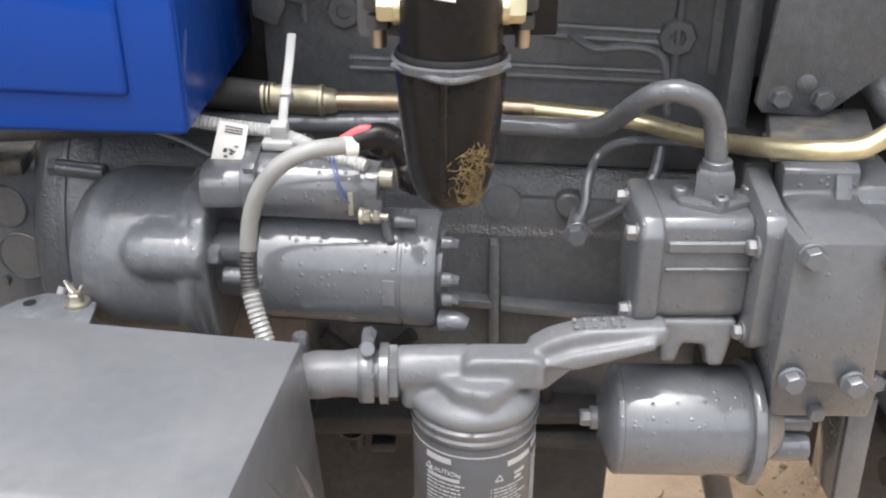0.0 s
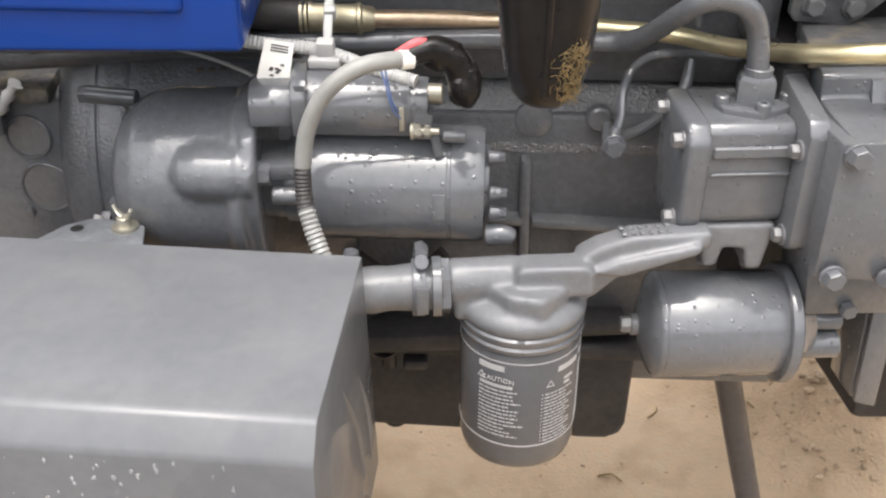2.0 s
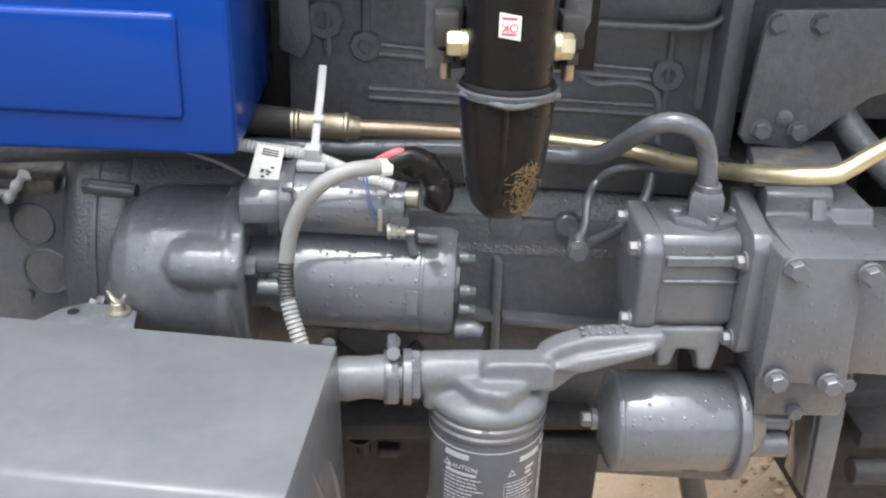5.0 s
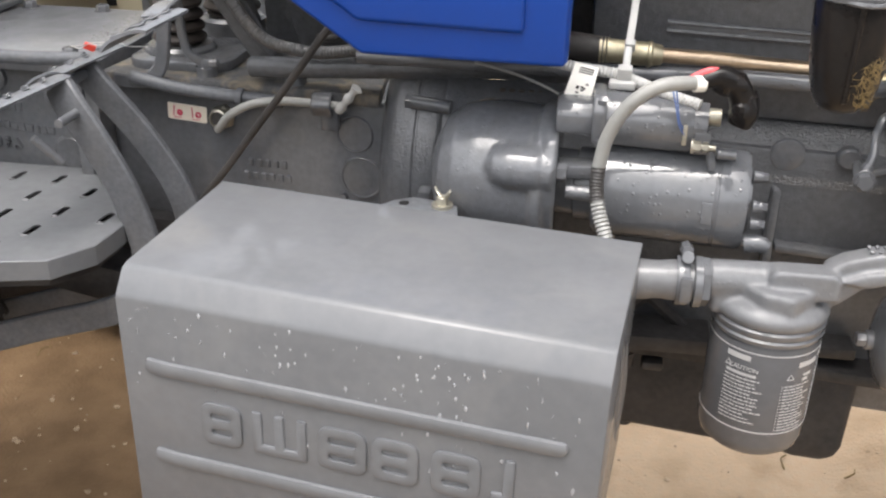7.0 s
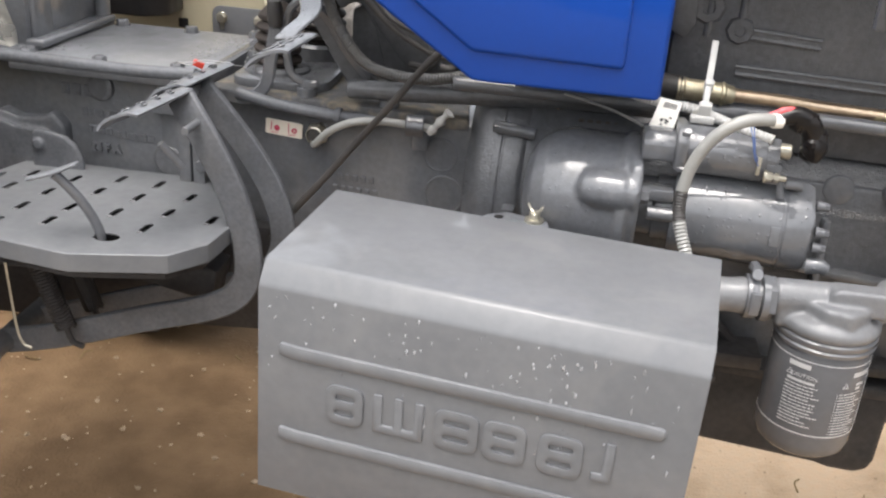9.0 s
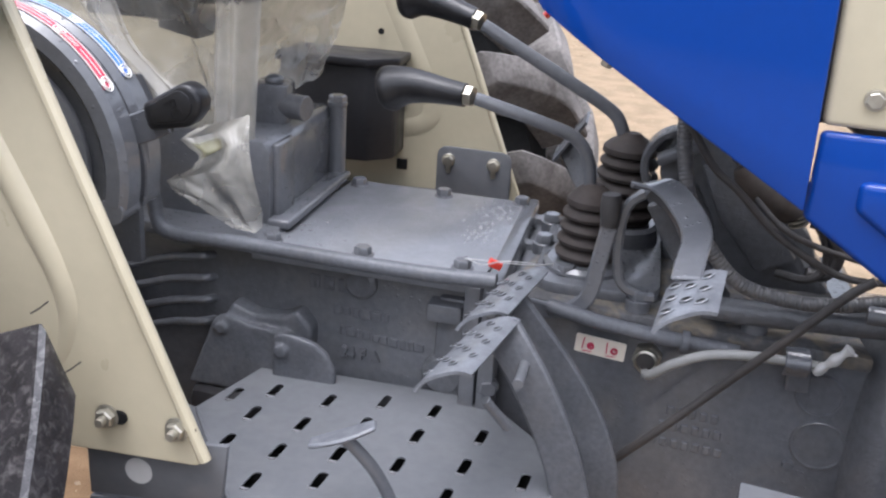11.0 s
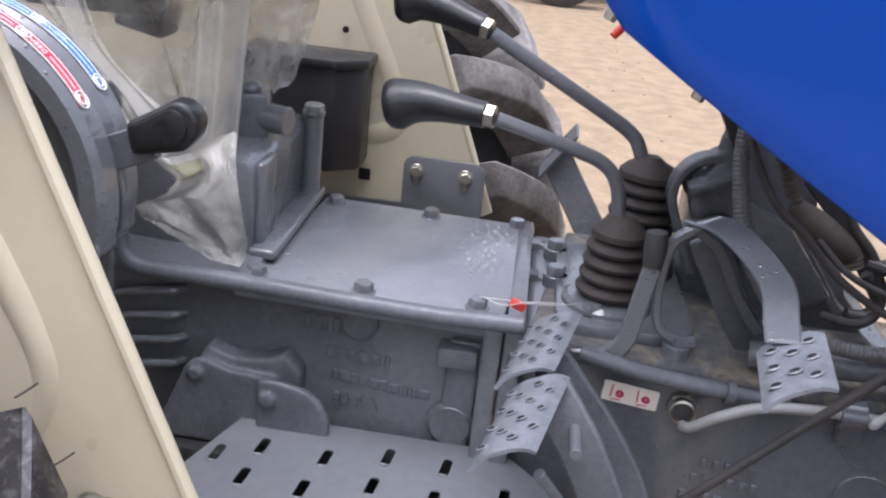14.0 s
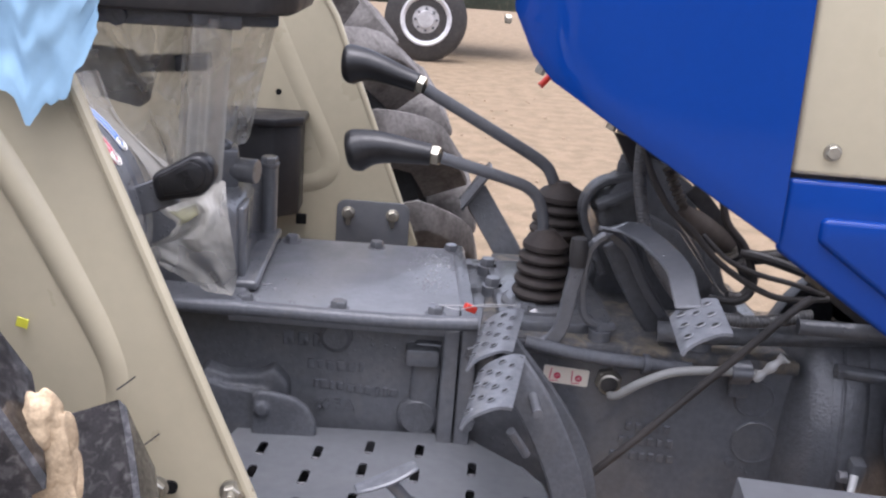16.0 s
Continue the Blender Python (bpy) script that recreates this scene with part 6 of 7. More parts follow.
s.tube([(-0.544, 0.90, 0.968), (-0.536, 0.90, 0.959), (-0.524, 0.90, 0.951), (-0.507, 0.90, 0.940), (-0.493, 0.90, 0.931), (-0.485, 0.90, 0.926), (-0.482, 0.90, 0.919)], lambda k: 0.007 + 0.0080 * math.sin(math.pi * min(1.0, k * 1.12)) ** 0.7 if k < 0.88 else 0.0065, 20)
canister = part("linkage_canister", s, RUST, tractor, "dull brown canister hanging in the linkage")
s = Solid()
for z in (0.926, 0.922, 0.918):
    s.lathe([(-0.0015, 0.0065), (-0.001, 0.0095), (0.001, 0.0095), (0.0015, 0.0065)], (-0.485 + (0.926 - z) * 0.4, 0.90, z), (0.4, 0, -1), 16)
parts("clamp_ring", s, ZINC, canister)
# dark column and straps behind the linkage
s = Solid()
s.prism([(-0.562, 1.000), (-0.532, 0.992), (-0.493, 0.966), (-0.482, 0.930), (-0.500, 0.928), (-0.481, 0.897), (-0.444, 0.867), (-0.434, 0.841), (-0.419, 0.825), (-0.416, 0.799), (-0.484, 0.791), (-0.525, 0.880), (-0.552, 0.935)], 1.025, 1.075, bevel=0.008)
column = part("steering_column_base", s, BLOCK, tractor, "dark steering column base")
s = Solid()
s.strap([(-0.512, 0.98, 0.975), (-0.485, 0.98, 0.948), (-0.459, 0.98, 0.917), (-0.436, 0.98, 0.887), (-0.418, 0.98, 0.862)], 0.020, 0.006, (0.75, 0.0, 0.66), 6)
part("dark_strap", s, SUMP, column)
s = Solid()
s.tube([(-0.436, 1.0, 0.882), (-0.409, 1.0, 0.887), (-0.36, 1.0, 0.895)], 0.0085, 12)
part("cross_pipe", s, RUBBER, column)
s = Solid()
s.tube([(-0.455, 0.96, 0.848), (-0.444, 0.96, 0.847), (-0.434, 0.96, 0.850), (-0.427, 0.96, 0.864), (-0.429, 0.96, 0.877), (-0.446, 0.96, 0.892)], 0.0065, 12)
part("looped_hose", s, RUBBER, column)
s = Solid()
s.prism([(-0.292, 0.70), (-0.292, 0.736), (-0.273, 0.770), (-0.247, 0.801), (-0.203, 0.764), (-0.197, 0.70)], 1.19, 1.22, bevel=0.006)
part("far_bracket", s, BLOCK, column, "dark bracket on the far side")

# steering column base under the dash
s = Solid()
s.prism([(-0.612, 0.95), (-0.595, 0.975), (-0.561, 0.984), (-0.544, 0.958), (-0.495, 0.905), (-0.447, 0.84), (-0.42, 0.819), (-0.42, 0.79), (-0.53, 0.79), (-0.556, 0.884), (-0.576, 0.918), (-0.592, 0.918), (-0.607, 0.904), (-0.617, 0.924)], 1.00, 1.06, bevel=0.008, seg=2)
s.strap([(-0.575, 1.015, 0.978), (-0.613, 1.015, 0.968), (-0.630, 1.015, 0.948), (-0.632, 1.015, 0.925), (-0.619, 1.015, 0.893), (-0.60, 1.015, 0.85)], 0.028, 0.009, (0, 1, 0), 5, 0.002)
s.prism([(-0.575, 0.945), (-0.515, 0.918), (-0.46, 0.85), (-0.50, 0.83), (-0.55, 0.89)], 0.985, 1.01, bevel=0.006)
s.prism([(-0.60, 0.80), (-0.60, 0.90), (-0.57, 0.92), (-0.53, 0.88), (-0.51, 0.80)], 1.05, 1.16, bevel=0.006)
s.box((-0.598, 1.0, 0.952), (0.05, 0.03, 0.012), (0, -26, 0), 0.004)
s.prism([(-0.619, 0.959), (-0.592, 0.971), (-0.563, 0.980), (-0.550, 0.944), (-0.601, 0.928), (-0.611, 0.919), (-0.619, 0.931), (-0.625, 0.947)], 1.03, 1.05, bevel=0.006)
steer = part("steering_box", s, BLOCK, tractor, "dark bulky steering box")
s = Solid()
s.cyl((-0.584, 1.03, 0.965), (-0.581, 1.03, 0.992), 0.011)
s.cyl((-0.54, 1.10, 0.98), (-0.50, 1.10, 1.30), 0.03)
s.bolt((-0.581, 1.03, 0.990), (0, 0, 1), 0.011, 0.010)
part("steering_shaft", s, BLOCK, steer)
s = Solid()
s.strap([(-0.542, 0.925, 0.815), (-0.565, 0.92, 0.845), (-0.592, 0.915, 0.89), (-0.612, 0.91, 0.925)], 0.034, 0.007, (1, 0.2, 0.6), bevel=0.002)
part("column_brace", s, BLOCK, tractor, "dark slanting brace")

s = Solid()
s.prism([(-0.621, 1.041), (-0.609, 1.037), (-0.580, 1.030), (-0.580, 0.995), (-0.595, 0.996), (-0.609, 1.021)], 0.945, 0.955, bevel=0.002)
part("panel_bracket", s, SUMP, tractor, "dark bracket behind the panel edge")
# ---- shift levers ----
def lever(name_pts, bend, knob, end, base, far):
    s = Solid()
    s.tube(name_pts, 0.0078 if far else 0.0070, 16)
    lv = part("gear_lever", s, GREY, tractor, "grey cranked gear lever with a black grip")
    d = (Vector(end) - Vector(knob)).normalized()
    L = (Vector(end) - Vector(knob)).length
    s = Solid()
    k0, e0 = Vector(knob), Vector(end)
    drop = Vector((0, 0, -0.006))

    def girth(k):
        body = 0.0125 + 0.0125 * min(1.0, k / 0.72) ** 1.4
        return body * math.sqrt(max(0.0004, 1 - max(0.0, (k - 0.70) / 0.30) ** 2.2))
    s.tube([k0, k0.lerp(e0, 0.25), k0.lerp(e0, 0.5), k0.lerp(e0, 0.72) + drop * 0.3, k0.lerp(e0, 0.88) + drop, e0 + drop * 1.8, e0 + d * 0.004 + drop * 2], girth, 32, 8)
    part("grip", s, GRIP, lv, "wet black plastic grip with fine texture")
    s = Solid()
    s.bolt(Vector(knob) - d * 0.008, d, 0.0115, 0.009)
    part("lock_nut", s, ZINC, lv, "bright lock nut")
    s = Solid()
    R0 = 0.039 if far else 0.034
    prof = [(0.0, R0 - 0.009), (0.004, R0 - 0.005)]
    n = 5 if far else 4
    for k in range(n):
        r = R0 - 0.0012 * k
        z = 0.008 + k * 0.0145
        prof += [(z, r - 0.009), (z + 0.003, r - 0.001), (z + 0.0065, r), (z + 0.010, r - 0.002)]
    z = 0.008 + n * 0.0145
    prof += [(z, R0 - 0.013), (z + 0.003, R0 - 0.0065), (z + 0.009, R0 - 0.007), (z + 0.016, R0 - 0.014), (z + 0.021, 0.015), (z + 0.024, 0.011), (z + 0.026, 0.009)]
    s.lathe(prof, base, (0.02, 0, 1), 40)
    part("bellows", s, BOOT, lv, "dusty ribbed rubber bellows")
    return lv


lever([(-0.684, 0.962, 0.86), (-0.687, 0.962, 0.914), (-0.693, 0.962, 0.945), (-0.707, 0.960, 0.964), (-0.735, 0.956, 0.976), (-0.815, 0.950, 0.998)], None, (-0.826, 0.951, 1.000), (-0.918, 0.972, 1.004), (-0.684, 0.962, 0.826), False)
lever([(-0.655, 1.075, 0.88), (-0.659, 1.078, 0.934), (-0.664, 1.078, 0.955), (-0.68, 1.08, 0.974), (-0.742, 1.08, 1.008), (-0.835, 1.08, 1.057)], None, (-0.845, 1.08, 1.063), (-0.935, 1.105, 1.088), (-0.652, 1.072, 0.845), True)
s = Solid()
s.prism(rounded(-0.735, 0.90, -0.60, 1.13, 0.03), 0.808, 0.824, plane="xy", bevel=0.004)
s.lathe([(0.0, 0.046), (0.006, 0.045), (0.010, 0.040), (0.010, 0)], (-0.684, 0.962, 0.822), (0, 0, 1), 40)
s.lathe([(0.0, 0.046), (0.020, 0.045), (0.024, 0.040), (0.024, 0)], (-0.652, 1.072, 0.822), (0, 0, 1), 40)
part("lever_plate", s, CAST, tractor, "grey cast base plate of the levers")

# small rubber-tipped lever
s = Solid()
line = spline([(-0.735, 0.872, 0.806), (-0.707, 0.87, 0.805), (-0.687, 0.87, 0.810), (-0.671, 0.87, 0.829), (-0.664, 0.872, 0.872), (-0.659, 0.874, 0.902)], 6)


def bar_side(k, line=line):
    i = min(len(line) - 2, int(k * (len(line) - 1)))
    d = (line[i + 1] - line[i]).normalized()
    return Vector((d.z, 0, -d.x))


s.strap(line, 0.017, 0.007, bar_side, 1, 0.002)
hand = part("diff_lock_lever", s, GREY, tractor, "grey bent flat lever")
s = Solid()
s.tube([(-0.6595, 0.873, 0.902), (-0.660, 0.873, 0.920), (-0.661, 0.873, 0.934)], lambda k: 0.0088 + 0.0016 * math.sin(3.1 * k), 16)
part("rubber_tip", s, RUBBER, hand, "black rubber tip")

# red seal on a thin wire
s = Solid()
s.box((-0.772, 0.893, 0.838), (0.014, 0.008, 0.008), (0, 25, 20), 0.001)
seal = part("lead_seal", s, REDPL, tractor, "small red plastic seal on thin wire")
s = Solid()
s.tube([(-0.808, 0.913, 0.832), (-0.785, 0.90, 0.838), (-0.765, 0.89, 0.842), (-0.735, 0.905, 0.838), (-0.715, 0.93, 0.832)], 0.0006, 5)
s.tube([(-0.806, 0.910, 0.834), (-0.785, 0.892, 0.836), (-0.762, 0.884, 0.846), (-0.73, 0.90, 0.842)], 0.0006, 5)
part("seal_wire", s, PALE, seal)

# ---- pedals ----
def oval(s, c, u, v, n, a, b, h):
    bm = bmesh.new()
    bmesh.ops.create_uvsphere(bm, u_segments=12, v_segments=6, radius=1.0)
    m = Matrix((u.normalized() * a, v.normalized() * b, n * h)).transposed().to_4x4()
    s.join(bm, m=Matrix.Translation(c) @ m)


def pad(s, c, ux, uy, holes, bend=0.008, size=1.0):
    """A pressed pedal pad: c its middle, ux and uy its half sides, with pierced and raised holes."""
    c, ux, uy = Vector(c), Vector(ux), Vector(uy)
    n = ux.cross(uy).normalized()
    s.grid(lambda u, v: c + ux * (2 * u - 1) + uy * (2 * v - 1) - n * bend * (abs(2 * u - 1) ** 3), 10, 6, 0.003)
    for a, b in holes:
        q = c + ux * a + uy * b - n * bend * abs(a) ** 3
        oval(s, q + n * 0.0012, ux, uy, n, 0.0068 * size, 0.0048 * size, 0.0014)


def pad_holes(c, ux, uy, holes, bend=0.008, size=1.0):
    c, ux, uy = Vector(c), Vector(ux), Vector(uy)
    n = ux.cross(uy).normalized()
    # black ovals on the pad paint the shade in its piercings
    s = Solid()
    for a, b in holes:
        q = c + ux * a + uy * b - n * bend * abs(a) ** 3
        oval(s, q + n * 0.0016 - uy.normalized() * 0.0006, ux, uy, n, 0.0052 * size, 0.0034 * size, 0.0012)
    return s


GRIPS = [(a, b) for a, row in ((-0.66, (-0.72, -0.24, 0.24, 0.72)), (-0.22, (-0.48, 0.0, 0.48)), (0.22, (-0.72, -0.24, 0.24, 0.72)), (0.66, (-0.48, 0.0, 0.48))) for b in row]
HOLES = [(-0.55, -0.6), (-0.55, 0.0), (-0.55, 0.6), (0.0, -0.35), (0.0, 0.3), (0.5, -0.6), (0.5, 0.0), (0.5, 0.6)]
for y, tilt in ((0.812, 0.0), (0.700, 0.0)):
    c = (-0.752 - (0.812 - y) * 0.10, y, 0.843 - (0.812 - y) * 0.06)
    ux, uy = (0.0235, 0.003, 0.010), (0.012, 0.0535, 0.003)
    s = Solid()
    pad(s, c, ux, uy, GRIPS, size=0.66)
    pd = part("brake_pedal_pad", s, PAD, tractor, "worn grey pressed brake pedal pad with pierced grips")
    parts("pad_hole", pad_holes(c, ux, uy, GRIPS, size=0.66), DARK, pd)
for pts, w in (([(-0.742, 0.755, 0.832), (-0.725, 0.745, 0.812), (-0.704, 0.742, 0.779), (-0.675, 0.742, 0.717), (-0.657, 0.742, 0.648), (-0.662, 0.742, 0.595), (-0.703, 0.742, 0.560), (-0.80, 0.742, 0.528), (-0.92, 0.742, 0.487), (-1.005, 0.742, 0.466)], 0.036),
               ([(-0.750, 0.830, 0.835), (-0.735, 0.822, 0.818), (-0.684, 0.822, 0.755), (-0.648, 0.822, 0.693), (-0.634, 0.822, 0.632), (-0.650, 0.822, 0.585), (-0.70, 0.822, 0.555), (-0.82, 0.822, 0.52), (-1.0, 0.822, 0.46)], 0.034)):
    s = Solid()
    line = spline(pts, 6)

    def in_plane(k, line=line):
        i = min(len(line) - 2, int(k * (len(line) - 1)))
        d = (line[i + 1] - line[i]).normalized()
        return Vector((d.z, 0, -d.x))
    s.strap(pts, w, 0.011, in_plane, bevel=0.002)
    arm = part("brake_pedal_arm", s, DULL, tractor, "grey curved flat steel brake arm")
s = Solid()
s.cyl((-0.716, 0.70, 0.806), (-0.716, 0.745, 0.806), 0.005)
s.cyl((-0.742, 0.690, 0.792), (-0.722, 0.705, 0.760), 0.0045)
s.box((-0.745, 0.79, 0.826), (0.012, 0.07, 0.012), (0, -20, 0), 0.002)
part("latch_pin", s, GREY, tractor, "brake latch pin")
s = Solid()
s.cyl((-1.003, 0.70, 0.468), (-1.003, 1.0, 0.468), 0.015)
s.lathe([(0, 0.018), (0.010, 0.018), (0.013, 0.014), (0.013, 0)], (-1.003, 0.70, 0.468), (0, -1, 0), 28)
part("brake_cross_shaft", s, BLOCK, tractor, "dark brake cross shaft end")

# throttle pedal on its bent strap
c, ux, uy = (-0.590, 0.660, 0.927), (0.0225, 0.0035, 0.0095), (0.005, 0.039, 0.002)
s = Solid()
pad(s, c, ux, uy, HOLES, 0.006, 0.85)
tp = part("throttle_pedal", s, PAD, tractor, "worn grey pressed foot throttle pad on a bent strap")
parts("pad_hole", pad_holes(c, ux, uy, HOLES, 0.006, 0.85), DARK, tp)
s = Solid()
s.strap([(-0.633, 0.868, 0.945), (-0.626, 0.86, 0.953), (-0.612, 0.84, 0.957), (-0.598, 0.81, 0.953), (-0.584, 0.76, 0.943), (-0.589, 0.71, 0.934), (-0.592, 0.685, 0.928)], lambda k: 0.030 - 0.006 * k, 0.004, (1, 0.15, 0.25))
part("pedal_strap", s, GREY, tp)
s = Solid()
s.strap([(-0.619, 0.885, 0.942), (-0.643, 0.885, 0.923), (-0.649, 0.885, 0.885), (-0.643, 0.885, 0.842), (-0.621, 0.885, 0.829), (-0.605, 0.885, 0.829)], 0.010, 0.010, (0, 1, 0), 6, 0.003)
s.strap([(-0.628, 0.88, 0.942), (-0.600, 0.895, 0.918), (-0.575, 0.905, 0.875), (-0.545, 0.915, 0.835)], 0.012, 0.010, (0, 1, 0.3))
part("pedal_frame", s, GREY, tp, "bent bar frame that carries the throttle pedal")

# ---- foot step ----
STEP = [(-1.028, 0.900), (-0.768, 0.897), (-0.706, 0.830), (-0.686, 0.790), (-0.680, 0.735), (-0.686, 0.680), (-0.718, 0.638), (-0.828, 0.612), (-0.953, 0.634), (-1.062, 0.786)]
SLOTS = [(-1.055, 0.823), (-0.997, 0.844), (-0.934, 0.841), (-0.876, 0.858), (-0.819, 0.855), (-1.001, 0.792), (-0.944, 0.787), (-0.883, 0.807), (-0.825, 0.801), (-0.761, 0.820),
         (-1.004, 0.734), (-0.949, 0.732), (-0.891, 0.745), (-0.830, 0.744), (-0.767, 0.761), (-0.707, 0.753), (-0.953, 0.678), (-0.894, 0.697), (-0.774, 0.707)]
def slot_ring(x, y, a, b, turn, r):
    m = pose(x, y, 0, 0, 0, turn)
    return [tuple((m @ V(p[0], p[1], 0)).to_2d()) for p in rounded(-a, -b, a, b, r, 5)]


rings = [slot_ring(x + (0.02 if x < -1.05 else 0), y, 0.0142, 0.0048, 84, 0.0046) for x, y in SLOTS]
rings.append([(-0.806 + 0.016 * math.cos(k * math.pi / 8), 0.668 + 0.012 * math.sin(k * math.pi / 8)) for k in range(16)])
s = Solid()
s.join(slotted_plate(STEP, rings, 0.6735, 0.675))
s.strap([(p[0], p[1], 0.664) for p in STEP[2:10]], 0.024, 0.004, (0, 0, 1), 1, 0.001)
step = part("foot_step", s, SHEET, tractor, "grey slotted sheet-metal foot step")
# near-black backing added so the slots look shaded inside
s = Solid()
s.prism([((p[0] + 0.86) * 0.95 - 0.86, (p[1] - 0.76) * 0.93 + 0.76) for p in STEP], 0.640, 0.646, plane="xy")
part("under_plate", s, SUMP, step, "dark backing added under the step slots")
for ring in rings[:-1]:
    s = Solid()
    half = ring[7:17]
    s.tube([(p[0] - 0.0006, p[1] - 0.0012, 0.6750) for p in half], lambda k: 0.0006 + 0.0016 * math.sin(math.pi * k), 8, 1)
    part("slot_lip", s, BOLT, step, "worn bright lip along a slot")
s = Solid()
s.tube([(-0.815, 0.672, 0.65), (-0.815, 0.672, 0.675), (-0.822, 0.668, 0.70), (-0.834, 0.662, 0.725), (-0.85, 0.655, 0.748), (-0.856, 0.652, 0.754)], 0.0058, 12)
rod = part("pedal_rod", s, GREY, tractor, "bent grey rod rising through the step")
s = Solid()
s.strap([(-0.885, 0.645, 0.748), (-0.856, 0.652, 0.757), (-0.83, 0.66, 0.768)], lambda k: 0.018 + 0.008 * math.sin(3.1 * k), 0.004, (0.4, -1, 0.2), 4)
part("rod_pad", s, PAD, rod, "small worn foot plate")
s = Solid()
s.prism([(-1.085, 0.672), (-0.958, 0.682), (-0.950, 0.745), (-1.085, 0.735)], 0.622, 0.628, bevel=0.001)
s.prism([(-1.085, 0.62), (-0.958, 0.635), (-1.06, 0.79), (-1.085, 0.80)], 0.664, 0.670, plane="xy", bevel=0.001)
br = part("step_bracket", s, SHEET, tractor, "grey folded step bracket with a round hole")
# pale disc on the plate stands in for bright ground through the hole
s = Solid()
s.lathe([(0.0, 0.0), (0.0006, 0.013), (0.0012, 0.013), (0.0012, 0)], (-1.035, 0.622, 0.705), (0, -1, 0), 24)
part("bracket_hole", s, PALE, br)
s = Solid()
s.prism([(-1.125, 0.64), (-1.093, 0.722), (-1.085, 0.732), (-1.075, 0.736), (-1.06, 0.731), (-1.045, 0.726), (-1.02, 0.724), (-1.0, 0.724), (-1.0, 0.64)], 0.888, 0.896, bevel=0.003)
s.bolt((-1.080, 0.888, 0.719), (0, -1, 0), 0.008, 0.006)
s.prism([(-1.015, 0.66), (-1.014, 0.720), (-1.008, 0.728), (-0.985, 0.726), (-0.965, 0.721), (-0.950, 0.710), (-0.940, 0.690), (-0.940, 0.66)], 0.876, 0.886, bevel=0.003)
s.bolt((-1.003, 0.876, 0.707), (0, -1, 0), 0.009, 0.006)
s.prism([(-1.085, 0.72), (-1.072, 0.746), (-1.045, 0.736), (-1.01, 0.738), (-0.993, 0.748), (-0.975, 0.728), (-0.975, 0.70), (-1.085, 0.70)], 0.897, 0.925, bevel=0.005, seg=3)
cast_soft(part("step_support", s, DULL, tractor, "grey support plates between step and gearbox"), 0.0022, 3)
# springs and hook below the step
s = Solid()
for a, b in (((-0.938, 0.72, 0.625), (-0.899, 0.72, 0.511)), ((-0.918, 0.78, 0.59), (-0.890, 0.78, 0.511))):
    a, b = Vector(a), Vector(b)
    u, v, w = axes(b - a)
    L, turns = (b - a).length, 26
    s.tube([a + w * (L * k / (turns * 8)) + (u * math.cos(k * math.pi / 4) + v * math.sin(k * math.pi / 4)) * 0.0115 for k in range(turns * 8 + 1)], 0.0023, 6, 1)
    s.tube([b, b + w * 0.02, b + w * 0.03 + u * 0.012], 0.004, 8, 3)
parts("return_spring", s, SUMP, tractor, "dark coiled brake return spring")
s = Solid()
s.tube([(-0.923, 0.64, 0.645), (-0.921, 0.64, 0.60), (-0.918, 0.64, 0.55), (-0.912, 0.64, 0.53), (-0.902, 0.64, 0.525)], 0.0016, 8)
part("wire_hook", s, ZINC, tractor, "thin bright wire hook hanging down")
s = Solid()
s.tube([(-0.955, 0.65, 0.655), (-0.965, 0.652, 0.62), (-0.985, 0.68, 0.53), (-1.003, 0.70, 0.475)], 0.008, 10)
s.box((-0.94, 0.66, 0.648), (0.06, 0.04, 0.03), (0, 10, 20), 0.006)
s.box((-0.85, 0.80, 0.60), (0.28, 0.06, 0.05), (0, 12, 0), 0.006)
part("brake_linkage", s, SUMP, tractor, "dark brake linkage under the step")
# underside masses added near-black to hold the shade below the step
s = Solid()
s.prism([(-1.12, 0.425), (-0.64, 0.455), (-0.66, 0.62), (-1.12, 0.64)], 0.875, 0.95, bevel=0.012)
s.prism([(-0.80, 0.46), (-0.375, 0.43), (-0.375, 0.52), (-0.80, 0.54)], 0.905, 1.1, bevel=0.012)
part("lower_gearbox", s, SUMP, tractor, "gearbox underside, the shade put into its dark colour")
s = Solid()
s.blob((-0.748, 0.664, 0.654), (0.030, 0.013, 0.012), 24, 0.6, 3)
s.blob((-0.722, 0.668, 0.656), (0.016, 0.010, 0.008), 20, 0.6, 9)
part("mud_clod", s, MUDDY, step, "clod of mud hanging under the step")

# ---- fenders ----
def fender(y, x_shift, name_label, zone):
    s = Solid()
    pts = [(-0.962, 0.737), (-1.114, 1.111), (-1.16, 1.19), (-1.26, 1.28), (-1.42, 1.35), (-1.85, 1.35), (-2.1, 1.1), (-2.1, 0.70), (-1.126, 0.721), (-0.975, 0.728)]
    s.prism([(p[0] + x_shift, p[1]) for p in pts], y, y + 0.004 * zone, bevel=0.0012, seg=1, slope=-0.03, x0=-1.0)
    s.tube([(-0.966 + x_shift, y, 0.735), (-1.116 + x_shift, y, 1.111), (-1.165 + x_shift, y, 1.19)], 0.0055, 10, 1)
    fd = part("fender", s, CREAM, tractor, name_label)
    return fd


